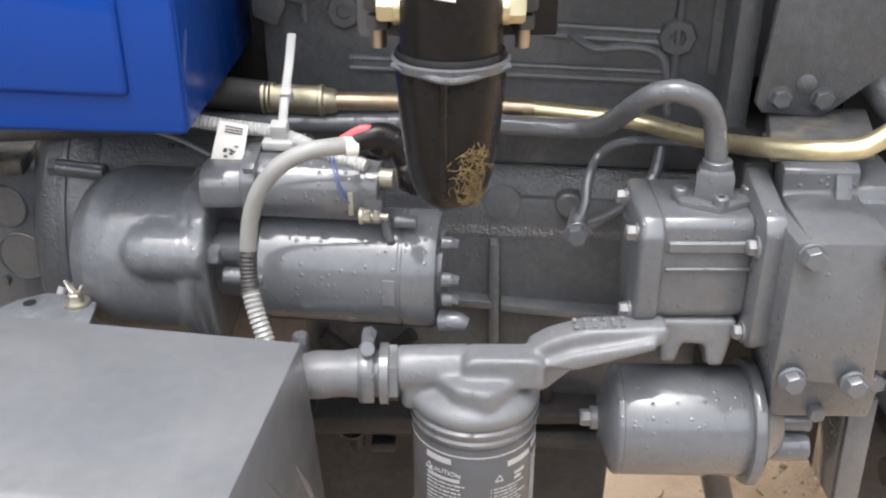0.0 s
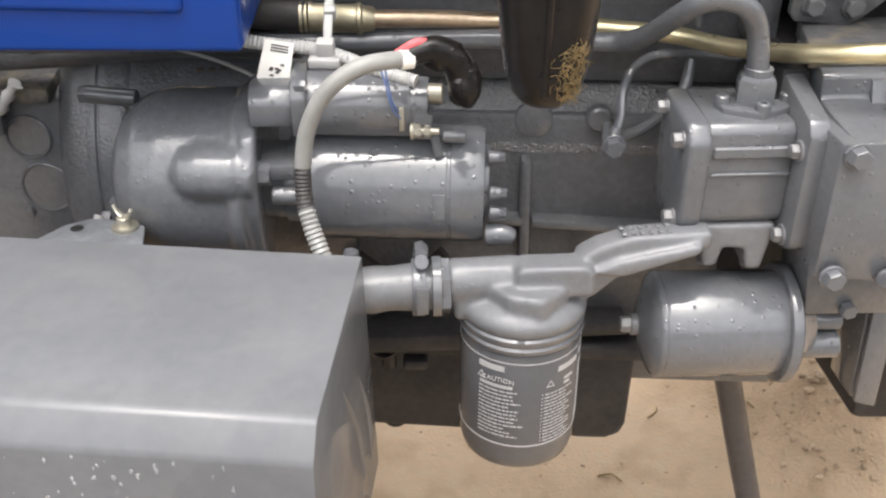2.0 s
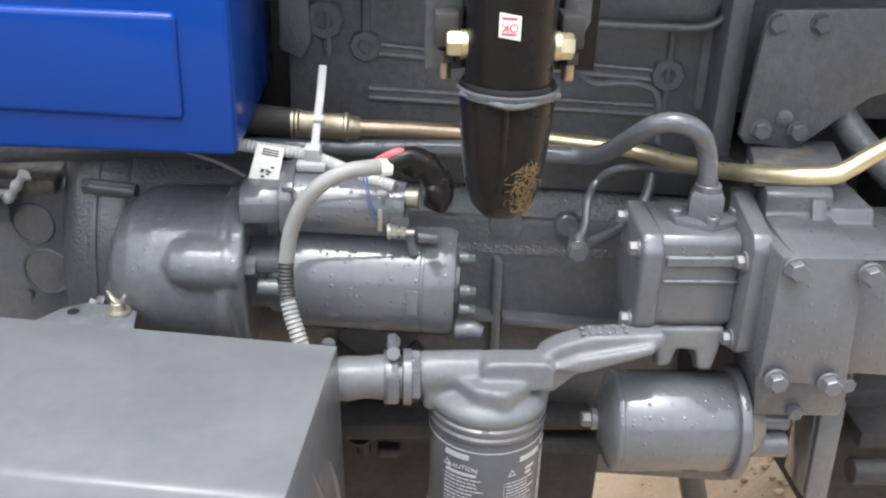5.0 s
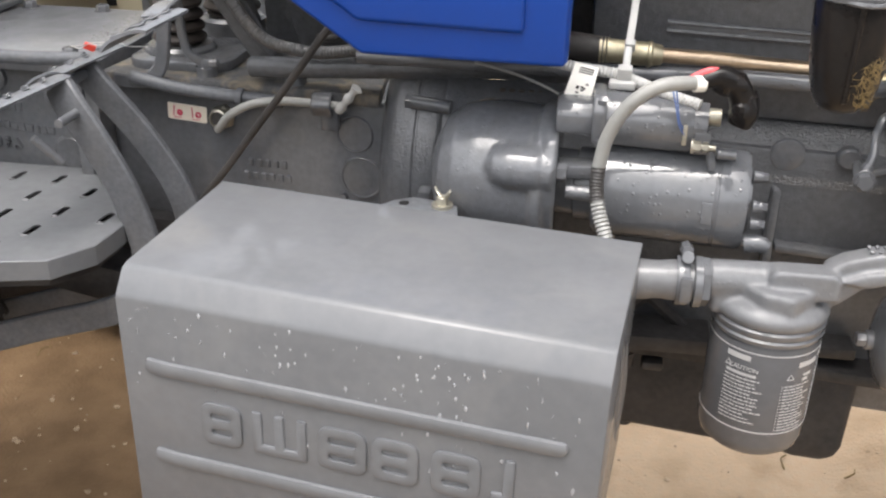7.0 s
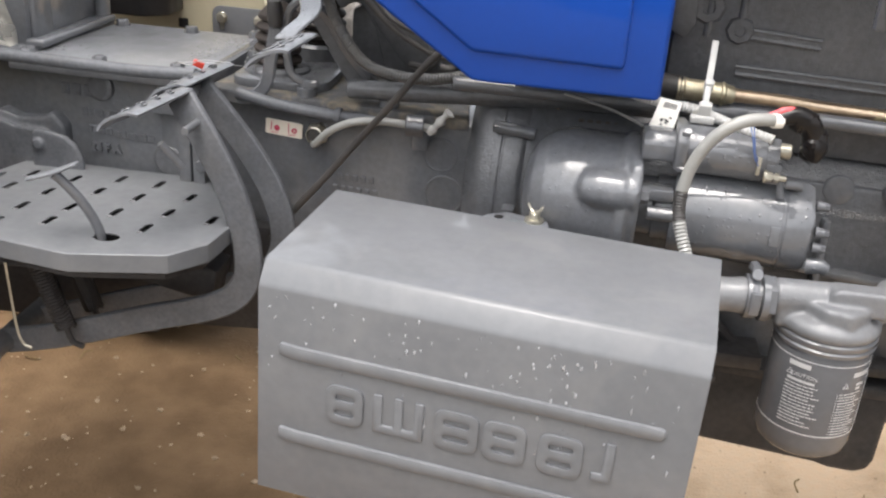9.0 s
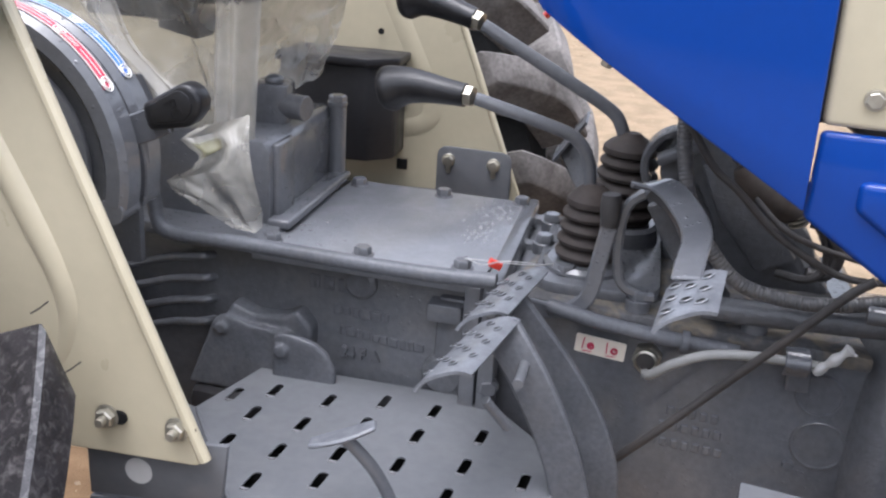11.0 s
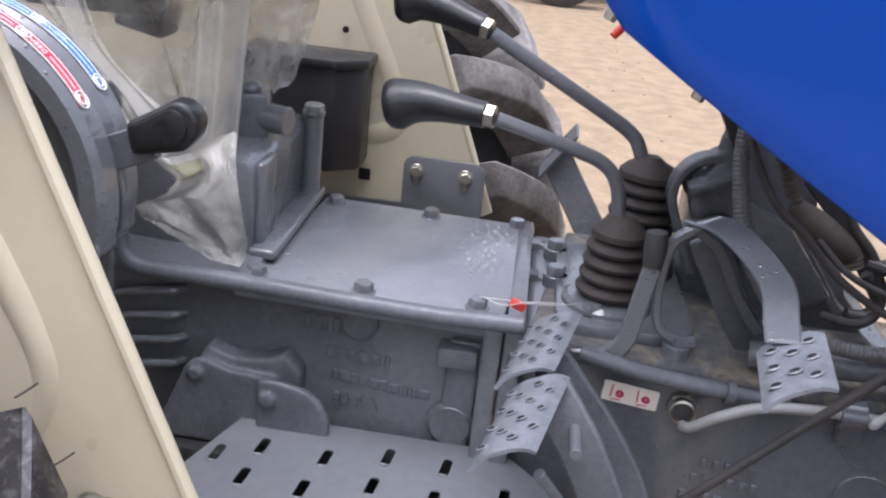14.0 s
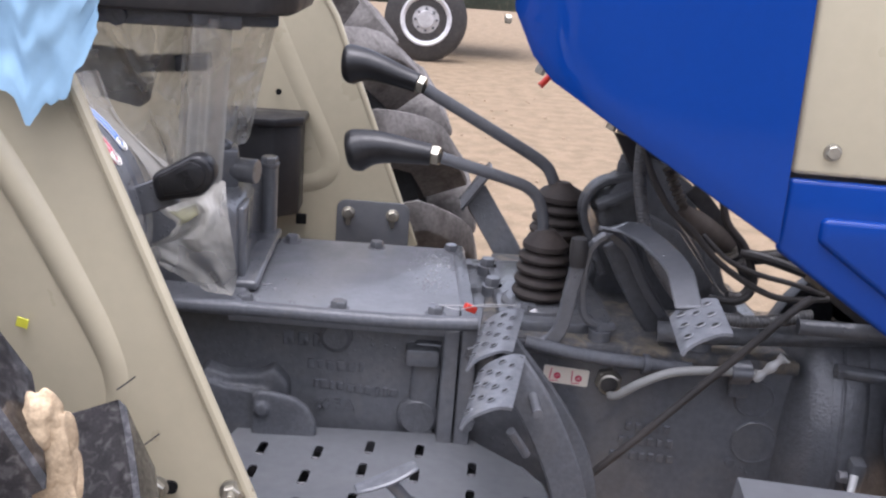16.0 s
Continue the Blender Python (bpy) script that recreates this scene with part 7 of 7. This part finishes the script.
near = fender(0.612, 0.0, "cream painted rear fender with rolled edge, rain-spotted", 1)
s = Solid()
rib = [(-1.34, 0.6315, 1.30), (-1.25, 0.629, 1.165), (-1.165, 0.6265, 1.03), (-1.114, 0.6258, 0.932), (-1.092, 0.6268, 0.881), (-1.087, 0.6278, 0.855), (-1.089, 0.6290, 0.835), (-1.096, 0.6305, 0.812)]
s.tube(rib + [(-1.108, 0.6325, 0.79)], 0.0165, 28)
part("pressed_rib", s, CREAM, near)
for x, z in ((-0.990, 0.762), (-1.055, 0.763)):
    s = Solid()
    s.lathe([(0.0, 0.011), (0.0015, 0.011), (0.002, 0.009)], (x, 0.611, z), (0, -1, 0), 20)
    s.bolt((x, 0.609, z), (0, -1, 0), 0.0085, 0.006)
    s.cyl((x, 0.604, z), (x, 0.596, z), 0.004)
    part("fender_bolt", s, ZINC, near, "zinc-plated fender bolt")
    # black patch drawn as the shaded slot round the bolt
    s = Solid()
    s.prism(rounded(x - 0.004, z - 0.006, x + 0.018, z + 0.006, 0.005, 3), 0.6095, 0.6125)
    part("bolt_slot", s, DARK, near)
s = Solid()
s.box((-1.161, 0.612, 0.908), (0.0095, 0.001, 0.0085), (0, 15, 0), 0.0003, 1)
part("yellow_dot", s, YELLOW, near, "small yellow paint mark")
far = fender(1.462, 0.14, "cream painted far fender with pressed rib", 1)
s = Solid()
s.tube([(x, 1.5095 - 0.03 * (x + 1.0), z) for x, z in ((-1.14, 1.25), (-1.085, 1.12), (-1.04, 1.02), (-0.985, 0.905), (-0.975, 0.87), (-0.985, 0.845), (-1.02, 0.832), (-1.08, 0.83))], 0.050, 40)
part("pressed_rib", s, CREAM, far)
s = Solid()
s.prism([(-1.30, 0.62), (-0.86, 0.62), (-0.86, 0.738), (-1.30, 0.730)], 1.449, 1.456)
part("inner_apron", s, BLOCK, far, "dark apron under the far fender")
# tool box on the far fender
s = Solid()
s.prism([(-1.20, 1.458), (-1.020, 1.458), (-1.021, 1.395), (-1.058, 1.362), (-1.20, 1.362)], 0.795, 0.945, plane="xy", bevel=0.006)
tb = part("tool_box", s, BLACKPLASTIC, tractor, "black plastic tool box on the far fender")
s = Solid()
s.prism([(-1.205, 1.459), (-1.014, 1.459), (-1.015, 1.392), (-1.056, 1.356), (-1.205, 1.356)], 0.943, 0.957, plane="xy", bevel=0.004)
part("lid", s, BLACKPLASTIC, tb, "black lid")
# black disc for the shaded hole; the sheet itself is whole
s = Solid()
s.lathe([(0, 0.005), (0.002, 0.005), (0.002, 0)], (-1.065, 1.457, 0.985), (0, -1, 0), 14)
part("fender_hole", s, DARK, far, "dark round hole in the fender")
s = Solid()
s.box((-1.022, 1.456, 0.772), (0.018, 0.004, 0.018), bevel=0.001)
part("square_clip", s, DARK, far, "dark square clip in the fender")
s = Solid()
s.prism(rounded(-0.962, 0.70, -0.838, 0.812, 0.016), 1.447, 1.452, bevel=0.001, slope=-0.06, x0=-0.9)
fb = part("fender_bracket", s, SHEET, tractor, "dark grey bracket plate with two slotted bolts")
for x in (-0.942, -0.867):
    s = Solid()
    y = 1.447 - 0.06 * (x + 0.9)
    s.bolt((x, y, 0.790), (0, -1, 0), 0.009, 0.007, 0.011)
    s.prism(rounded(x - 0.004, 0.768, x + 0.004, 0.785, 0.003, 2), y - 0.0012, y + 0.001)
    part("bracket_bolt", s, ZINC, fb, "zinc-plated bolt in a slot")

# far clutch pedal
s = Solid()
s.strap([(-0.742, 1.34, 0.868), (-0.720, 1.33, 0.835), (-0.680, 1.31, 0.775), (-0.630, 1.28, 0.69)], 0.042, 0.010, (0.8, 0.0, 0.45), bevel=0.002)
fp = part("clutch_pedal_arm", s, CAST, tractor, "grey clutch pedal arm on the far side")
s = Solid()
s.grid(lambda u, v: V(-0.762 + 0.042 * u, 1.31 + 0.07 * v, 0.852 + 0.062 * u - 0.008 * (2 * v - 1) ** 2), 5, 5, 0.004)
part("clutch_pedal_pad", s, CAST, fp, "worn clutch pedal pad")

# ---- rear wheels ----
def wheel(c, axle, turn, deep=False):
    c, axle = Vector(c), Vector(axle).normalized()
    s = Solid()
    R, W = 0.614, 0.31
    wide, flank = (0.050, 0.014) if deep else (0.052, 0.010)
    prof = [(-W / 2, 0.36), (-W / 2 - 0.012, 0.42), (-W / 2 - 0.005, 0.48), (-W / 2 + 0.02, R - 0.10), (-W / 4, R - 0.040), (0, R - 0.020), (W / 4, R - 0.022), (W / 2 - 0.02, R - 0.075), (W / 2 + 0.005, 0.52), (W / 2 + 0.012, 0.44), (W / 2, 0.36)]
    if deep:
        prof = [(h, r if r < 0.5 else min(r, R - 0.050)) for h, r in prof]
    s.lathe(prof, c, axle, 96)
    # far carcass is void black: the shade between its lugs is painted in
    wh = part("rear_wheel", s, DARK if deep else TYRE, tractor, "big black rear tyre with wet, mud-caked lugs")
    u, v, w = axes(axle)
    for k in range(21):
        for sd in (-1, 1):
            short = sd > 0 and k % 7 == 6 and not deep
            a = turn + 2 * math.pi * (k + (0.5 if sd < 0 else 0)) / 21 - (0.062 if short else 0.0)
            s = Solid()
            bm = bmesh.new()
            ring = []
            for q in range(8):
                f = q / 7 * (0.37 if short else 1.0)
                off = sd * (0.005 + (W / 2 - 0.0) * f)
                ang = a - 0.25 * f
                rr = R - 0.010 * f * f - (0.13 * max(0.0, f - 0.45) ** 1.2 if deep else 0.0 if sd > 0 else 0.070 + 0.045 * f)
                for dr, da in ((-0.065 if deep else -0.045, -wide - flank), (0.036, -wide), (0.036, wide), (-0.065 if deep else -0.045, wide + flank)):
                    A = ang + da
                    ring.append(bm.verts.new(c + w * off + (u * math.cos(A) + v * math.sin(A)) * (rr + dr)))
            for q in range(7):
                for e in range(4):
                    i, j = q * 4 + e, q * 4 + (e + 1) % 4
                    bm.faces.new((ring[i], ring[j], ring[j + 4], ring[i + 4]))
            bm.faces.new(ring[:4])
            bm.faces.new(ring[-4:])
            s.join(bm, 0.004, 1)
            # pale lugs: the whole far wheel and some of the near one
            part("lug", s, PALELUG if deep or sd > 0 and k % 7 in (1, 2, 3) else LUG if sd > 0 else TYRE, wh)
    s = Solid()
    s.lathe([(-0.10, 0.0), (-0.10, 0.34), (-0.15, 0.37), (-0.15, 0.385), (0.15, 0.385), (0.15, 0.37), (0.10, 0.34), (0.02, 0.30), (0.02, 0)], c, axle, 48)
    part("rim", s, SHEET, wh, "grey steel rim")
    return wh


nw = wheel((-1.645, 0.409, 0.600), (0.03, 1, 0), -0.15)
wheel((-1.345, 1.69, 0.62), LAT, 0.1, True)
for x, y, z in ((-1.064, 0.536, 0.890), (-1.050, 0.549, 0.836)):
    s = Solid()
    s.tube([(x, y, z), (x + 0.006, y + 0.003, z + 0.004), (x + 0.013, y + 0.004, z + 0.010)], 0.0007, 5, 2)
    part("rubber_whisker", s, RUBBER, nw)
s = Solid()
s.blob((-1.076, 0.422, 0.922), (0.0125, 0.010, 0.022), 48, 0.30, 5)
s.blob((-1.072, 0.422, 0.895), (0.0160, 0.010, 0.040), 48, 0.40, 8)
s.blob((-1.068, 0.422, 0.872), (0.0150, 0.010, 0.034), 48, 0.40, 3)
part("mud_cake", s, MUD, nw, "cake of sandy mud on the tread")

# ---- lift control quadrant ----
QC = (-1.255, 0.935)


def arc(r, a0, a1, y, n=18):
    return [(QC[0] + r * math.cos(radians(a0 + (a1 - a0) * k / n)), y, QC[1] + r * math.sin(radians(a0 + (a1 - a0) * k / n))) for k in range(n + 1)]


quad = None
for y, mat, word, lab, end, mid, said, r in ((0.760, REDSTRIPE, "DEEP", "grey curved control quadrant with a red decal", 32, 56, 50.5, 0.139), (0.808, BLUESTRIPE, "DOWN", "grey curved control quadrant with a blue decal", 35, 61, 55.3, 0.134)):
    s = Solid()
    s.strap(arc(r, -16, 100, y), 0.034, 0.026, (0, 1, 0), 2, 0.006)
    s.strap(arc(r - 0.022, -24, 100, y + 0.005), 0.008, 0.05, (0, 1, 0), 2, 0.002)
    s.cyl((QC[0] + r * math.cos(radians(-16)), y - 0.0165, QC[1] - r * math.sin(radians(16))), (QC[0] + r * math.cos(radians(-16)), y + 0.0165, QC[1] - r * math.sin(radians(16))), 0.0132)
    q = part("control_quadrant", s, GREY, tractor, lab)
    quad = quad or q
    s = Solid()
    s.strap(arc(r + 0.0136, end - 1.5, 100, y - 0.002), 0.0140, 0.0008, (0, 1, 0), 2, 0)
    part("quadrant_decal", s, mat, q, "curved decal stripe")
    s = Solid()
    for dy in (-0.0088, 0.0048):
        s.strap(arc(r + 0.0141, end, 100, y + dy), 0.0011, 0.0009, (0, 1, 0), 2, 0)
    for a0, a1 in ((end + 3.5, said - 4.0), (mid + 3.2, 100)):
        s.strap(arc(r + 0.0141, a0, a1, y - 0.002), 0.0012, 0.0009, (0, 1, 0), 2, 0)
    for a, size in ((end, 0.0070), (end, 0.0040), (mid, 0.0058), (mid, 0.0026)):
        p = V(QC[0] + (r + 0.0142) * math.cos(radians(a)), y - 0.002, QC[1] + (r + 0.0142) * math.sin(radians(a)))
        d = V(math.cos(radians(a)), 0, math.sin(radians(a)))
        e = V(-d.z, 0, d.x)
        s.tube([p + d * 0.0004 + (e * math.cos(k * math.pi / 8) + V(0, 1, 0) * math.sin(k * math.pi / 8)) * size for k in range(17)], 0.0008, 6, 1)
    part("decal_outline", s, WHITE, q)
    d = V(math.cos(radians(said)), 0, math.sin(radians(said)))
    p = V(QC[0], y - 0.002, QC[1]) + d * (r + 0.0144)
    part("quadrant_word", lettering(word, 0.0068, facing(p, V(-math.sin(radians(said)), 0, math.cos(radians(said))), (0, -1, 0)), 0.0003), WHITE, q, "the word " + word + " in white")
s = Solid()
s.prism([(QC[0] + 0.110 * math.cos(radians(a)), QC[1] + 0.110 * math.sin(radians(a))) for a in range(-50, 111, 10)] + [(-1.33, 1.0), (-1.33, 0.86)], 0.750, 0.758, bevel=0.002)
s.cyl((-1.20, 0.72, 0.93), (-1.20, 0.79, 0.93), 0.02)
s.bolt((-1.17, 0.752, 0.885), (0, -1, 0), 0.01, 0.008)
s.prism([(-1.22, 0.81), (-1.13, 0.82), (-1.13, 0.92), (-1.22, 0.92)], 0.81, 0.82, bevel=0.002)
part("quadrant_plate", s, GREY, tractor, "grey quadrant side plate with pivot boss")
s = Solid()
s.strap([(-1.125, 0.784, 0.965), (-1.10, 0.782, 0.975), (-1.078, 0.779, 0.986)], 0.030, 0.008, (-0.3, 0, 1), 3)
s.strap([(-1.125, 0.80, 0.965), (-1.118, 0.80, 0.93), (-1.12, 0.80, 0.90)], 0.02, 0.02, (1, 0, 0), 3)
pl = part("position_lever", s, GREY, tractor, "short grey control lever with a black knob")
s = Solid()
KNOB = [(-1.0897, 1.0011), (-1.0817, 1.0049), (-1.0515, 1.0227), (-1.0432, 1.0241), (-1.0341, 1.0186), (-1.0286, 1.0081), (-1.0308, 0.9965), (-1.0414, 0.9836), (-1.0836, 0.9756), (-1.0867, 0.9868)]
KNOB = [(x - 0.007, z - 0.002) for x, z in KNOB]
s.prism(KNOB, 0.766, 0.792, bevel=0.006, seg=3)
s.prism([(-1.067 + (x + 1.067) * 0.72, 1.0 + (z - 1.0) * 0.72) for x, z in KNOB], 0.7640, 0.770, bevel=0.002)
part("knob", s, GRIP, pl, "black moulded knob")
part("knob_letters", lettering("PC", 0.016, Matrix.Translation((-1.063, 0.7637, 0.998)) @ Matrix.Rotation(radians(90), 4, "X") @ Matrix.Rotation(radians(-60), 4, "Z"), 0.0006), GRIP, pl, "moulded letters PC")

# ---- seat under its plastic cover ----
s = Solid()
s.prism([(-1.50, 0.86), (-1.30, 0.86), (-1.02, 0.93), (-0.985, 0.98), (-0.985, 1.18), (-1.03, 1.24), (-1.48, 1.26)], 1.140, 1.21, plane="xy", bevel=0.012, seg=2)
seat = part("seat", s, RUBBER, tractor, "dark seat pan seen from below")
s = Solid()
s.box((-1.20, 1.0, 1.135), (0.30, 0.16, 0.022), (0, 0, 8), 0.004)
s.box((-1.06, 0.97, 1.137), (0.10, 0.05, 0.02), (0, 0, 30), 0.004)
s.lathe([(0, 0.012), (0.006, 0.011), (0.006, 0)], (-1.17, 0.925, 1.134), (0, -1, -0.3), 20)
part("seat_slide", s, BLOCK, seat, "dark seat slide and bolt")
s = Solid()
s.tube([(-1.42, 1.10, 1.085), (-1.30, 1.08, 1.08), (-1.19, 1.06, 1.075)], 0.007, 12)
s.box((-1.29, 1.12, 1.045), (0.13, 0.05, 0.035), bevel=0.004)
s.box((-1.175, 1.07, 1.066), (0.15, 0.035, 0.020), (0, -6, 0), 0.004)
s.box((-1.205, 1.08, 1.035), (0.055, 0.05, 0.035), (0, 12, 0), 0.005)
part("seat_frame", s, BLOCK, seat, "dark seat frame tube")


def curtain(u, v):
    """u across, v down."""
    top = V(-1.36, 0.86, 1.16).lerp(V(-1.035, 1.25, 1.15), u)
    low = V(-1.16, 0.86, 0.940).lerp(V(-1.072, 1.21, 0.965), u)
    p = top.lerp(low, v)
    # the rolled fold that hangs in the middle
    k = math.exp(-((u - 0.52) / 0.075) ** 2)
    p += V(0.01, -0.09, -0.045) * k * (0.35 + 0.65 * v)
    p += V(0.3, -1, 0) * 0.010 * math.sin((u - 0.52) * 55) * math.exp(-((u - 0.52) / 0.12) ** 2)
    q = V(u * 3.2 + v * 0.7, v * 2.2, 2.0)
    p += V(0.2, -1, 0.3) * (0.060 * noise.noise(q) + 0.022 * (0.5 - abs(noise.noise(q * 2.1 + V(3, 1, 0)))) + 0.016 * (0.5 - abs(noise.noise(q * 4.3))) + 0.006 * (0.5 - abs(noise.noise(q * 9.1))))
    if v > 0.75:
        p.z -= 0.05 * (v - 0.75) * (math.sin(u * 9) + 1.6 * noise.noise(V(u * 9, 0, 1)))
    return p


s = Solid()
s.grid(curtain, 110, 70)


def roll(u, v):
    """The long gathered fold in front of the sheet."""
    p = V(-1.106 + 0.052 * u - 0.012 * v, 0.955 - 0.026 * math.sin(math.pi * u), 1.135 - 0.215 * v)
    p.y += 0.006 * math.sin(u * 15 + 0.5 * v) + 0.004 * noise.noise(V(u * 2, v * 3, 6))
    p.z += 0.014 * noise.noise(V(u * 3, 0, 8)) * v
    return p


s.grid(roll, 40, 40)


def pleat(u, v):
    """A sloping gathered band of the sheet; u across, v down."""
    a = spline([V(-1.2144, 0.86, 1.0775), V(-1.1898, 0.86, 1.0513), V(-1.1569, 0.86, 1.0256), V(-1.1372, 0.87, 0.980), V(-1.130, 0.88, 0.960)], 8)
    b = spline([V(-1.1679, 0.86, 1.0827), V(-1.1528, 0.86, 1.041), V(-1.126, 0.86, 1.0094), V(-1.0924, 0.87, 0.9806), V(-1.088, 0.88, 0.968)], 8)
    i = min(len(a) - 2, int(v * (len(a) - 1)))
    k = v * (len(a) - 1) - i
    p = a[i].lerp(a[i + 1], k).lerp(b[i].lerp(b[i + 1], k), u)
    p.y -= 0.016 * math.sin(math.pi * u) + 0.005 * math.sin(u * 14 + 2 * v) + 0.008 * noise.noise(V(u * 2.5, v * 3, 7))
    return p


s.grid(pleat, 30, 40)
single("plastic_sheet", s, FILM, "crumpled milky polythene cover hanging from the seat", "plastic cover")


LEFT = [(0.0, -1.095, 0.952), (0.12, -1.1235, 0.933), (0.25, -1.0995, 0.918), (0.38, -1.110, 0.903), (0.5, -1.139, 0.887), (0.62, -1.132, 0.874), (0.78, -1.104, 0.860), (0.92, -1.070, 0.839), (1.0, -1.041, 0.8354)]
RIGHT = [(0.0, -1.052, 0.962), (0.3, -1.0475, 0.937), (0.6, -1.040, 0.8985), (0.85, -1.037, 0.8585), (1.0, -1.041, 0.8354)]


def along(line, v):
    for (v0, x0, z0), (v1, x1, z1) in zip(line, line[1:]):
        if v <= v1 + 1e-6:
            break
    k = (v - v0) / (v1 - v0)
    return V(x0 + (x1 - x0) * k, 0, z0 + (z1 - z0) * k)


def tongue(u, v):
    """Two lobes, pinched at a neck; u across, v down."""
    p = along(LEFT, v).lerp(along(RIGHT, v), u)
    p.y = 0.893 + 0.018 * u - 0.012 * math.sin(math.pi * v) * (0.4 + u)
    edge = 4 * u * (1 - u)
    p.y -= 0.009 * math.exp(-((u - 0.62 - 0.10 * v) / 0.14) ** 2) * min(1.0, v * 3) - 0.006 * math.exp(-((u - 0.42) / 0.13) ** 2) * min(1.0, v * 3)
    p.y += 0.007 * noise.noise(V(u * 2.0 + v, v * 2.6, 9.0)) + 0.004 * (0.5 - abs(noise.noise(V(u * 3.5 + v, v * 4.5 - u, 3.0)))) + 0.0007 * noise.noise(V(u * 17, v * 17, 1.0))
    p.z += 0.005 * noise.noise(V(u * 5, v * 5, 4)) * (1 - edge) + 0.002 * noise.noise(V(u * 19, v * 30, 6)) * (1 - edge)
    return p


s = Solid()
s.grid(tongue, 50, 50)
flap_stain = Solid()
flap_stain.grid(lambda u, v: tongue(0.10 + 0.42 * u * (1 - 0.3 * v), 0.17 + 0.12 * v) + V(-0.001, -0.0016, 0), 10, 8)
flap = single("plastic_flap", s, film("stained_milky_polythene", (0.50, 0.48, 0.42), 0.55), "torn flap of milky polythene with a yellowish stain", "plastic cover")
part("yellow_stain", flap_stain, film("yellow_grease_smear", (0.20, 0.19, 0.05), 0.60), flap, "yellowish grease smear")


HEM = [(-1.30, 1.12), (-1.20, 1.13), (-1.156, 1.10), (-1.147, 1.097), (-1.140, 1.072), (-1.127, 1.092), (-1.109, 1.097), (-1.104, 1.118), (-1.099, 1.121), (-1.086, 1.148)]


def bag(u, v):
    x = -1.30 + 0.214 * u
    for (x0, z0), (x1, z1) in zip(HEM, HEM[1:]):
        if x <= x1 + 1e-6:
            break
    z = z0 + (z1 - z0) * (x - x0) / (x1 - x0) + 0.004 * noise.noise(V(x * 160, 0, 3))
    p = V(x, 0.592, 1.27 + (z - 1.27) * v)
    q = V(x * 24 + v * 0.8, v * 2.2, 1)
    p.y -= 0.016 * noise.noise(q) + 0.006 * (0.5 - abs(noise.noise(q * 1.9))) + 0.002 * noise.noise(q * 4.1)
    if u > 0.93:
        p.x += 0.006 * noise.noise(V(0, v * 12, 5))
    return p


s = Solid()
s.grid(bag, 70, 60)
single("protective_film", s, BAG, "torn pale blue foam film draped over the fender", "packing film")

# ---- parked truck far behind ----
truck = thing("parked_truck", (-0.2, 12.4, 0), "dull green truck parked on the yard far behind", "truck")
s = Solid()
s.prism([(-3.6, 0.95), (0.8, 0.95), (0.8, 2.2), (-3.6, 2.2)], 11.9, 13.6, bevel=0.05)
part("body", s, FARBODY, truck)
s = Solid()
s.prism([(-3.5, 0.60), (0.7, 0.60), (0.7, 0.9), (-3.5, 0.9)], 12.2, 13.3, bevel=0.03)
part("chassis", s, FARBODY, truck)
for x in (-0.628, -3.0):
    hub = Vector((x, 11.45, 0.483))
    s = Solid()
    s.lathe([(-0.13, 0.28), (-0.15, 0.42), (-0.12, 0.475), (0.1, 0.485), (0.13, 0.42), (0.13, 0.28)], hub, (0, -1, 0), 48)
    tw = part("wheel", s, RUBBER, truck, "black truck tyre on a pale steel rim")
    s = Solid()
    s.lathe([(0.12, 0.300), (0.15, 0.300), (0.158, 0.285), (0.150, 0.262), (0.130, 0.245), (0.105, 0.232), (0.105, 0.21)], hub, (0, -1, 0), 40)
    part("rim", s, FARRIM, tw, "pale steel rim")
    s = Solid()
    s.lathe([(0.085, 0.0), (0.085, 0.232), (0.095, 0.232), (0.105, 0.21), (0.120, 0.160), (0.130, 0.155), (0.135, 0.11), (0.15, 0.095), (0.155, 0.0)], hub, (0, -1, 0), 40)
    disc = part("wheel_disc", s, FARDISC, tw, "dull grey wheel disc")
    # slots drawn as black patches, their shade in the colour
    s = Solid()
    for k in range(8):
        a = 2 * math.pi * (k + 0.5) / 8
        s.prism(rounded(-0.048, -0.019, 0.048, 0.019, 0.018, 3), -0.1265, -0.10, m=Matrix.Translation(hub + Vector((0.196 * math.cos(a), 0, 0.196 * math.sin(a)))) @ Matrix.Rotation(math.pi / 2 - a, 4, "Y"))
    parts("disc_slot", s, DARK, disc)
    s = Solid()
    for k in range(8):
        a = 2 * math.pi * k / 8
        s.bolt(hub + Vector((0.125 * math.cos(a), -0.133, 0.125 * math.sin(a))), (0, -1, 0), 0.018, 0.02)
    parts("wheel_nut", s, SHEET, disc)
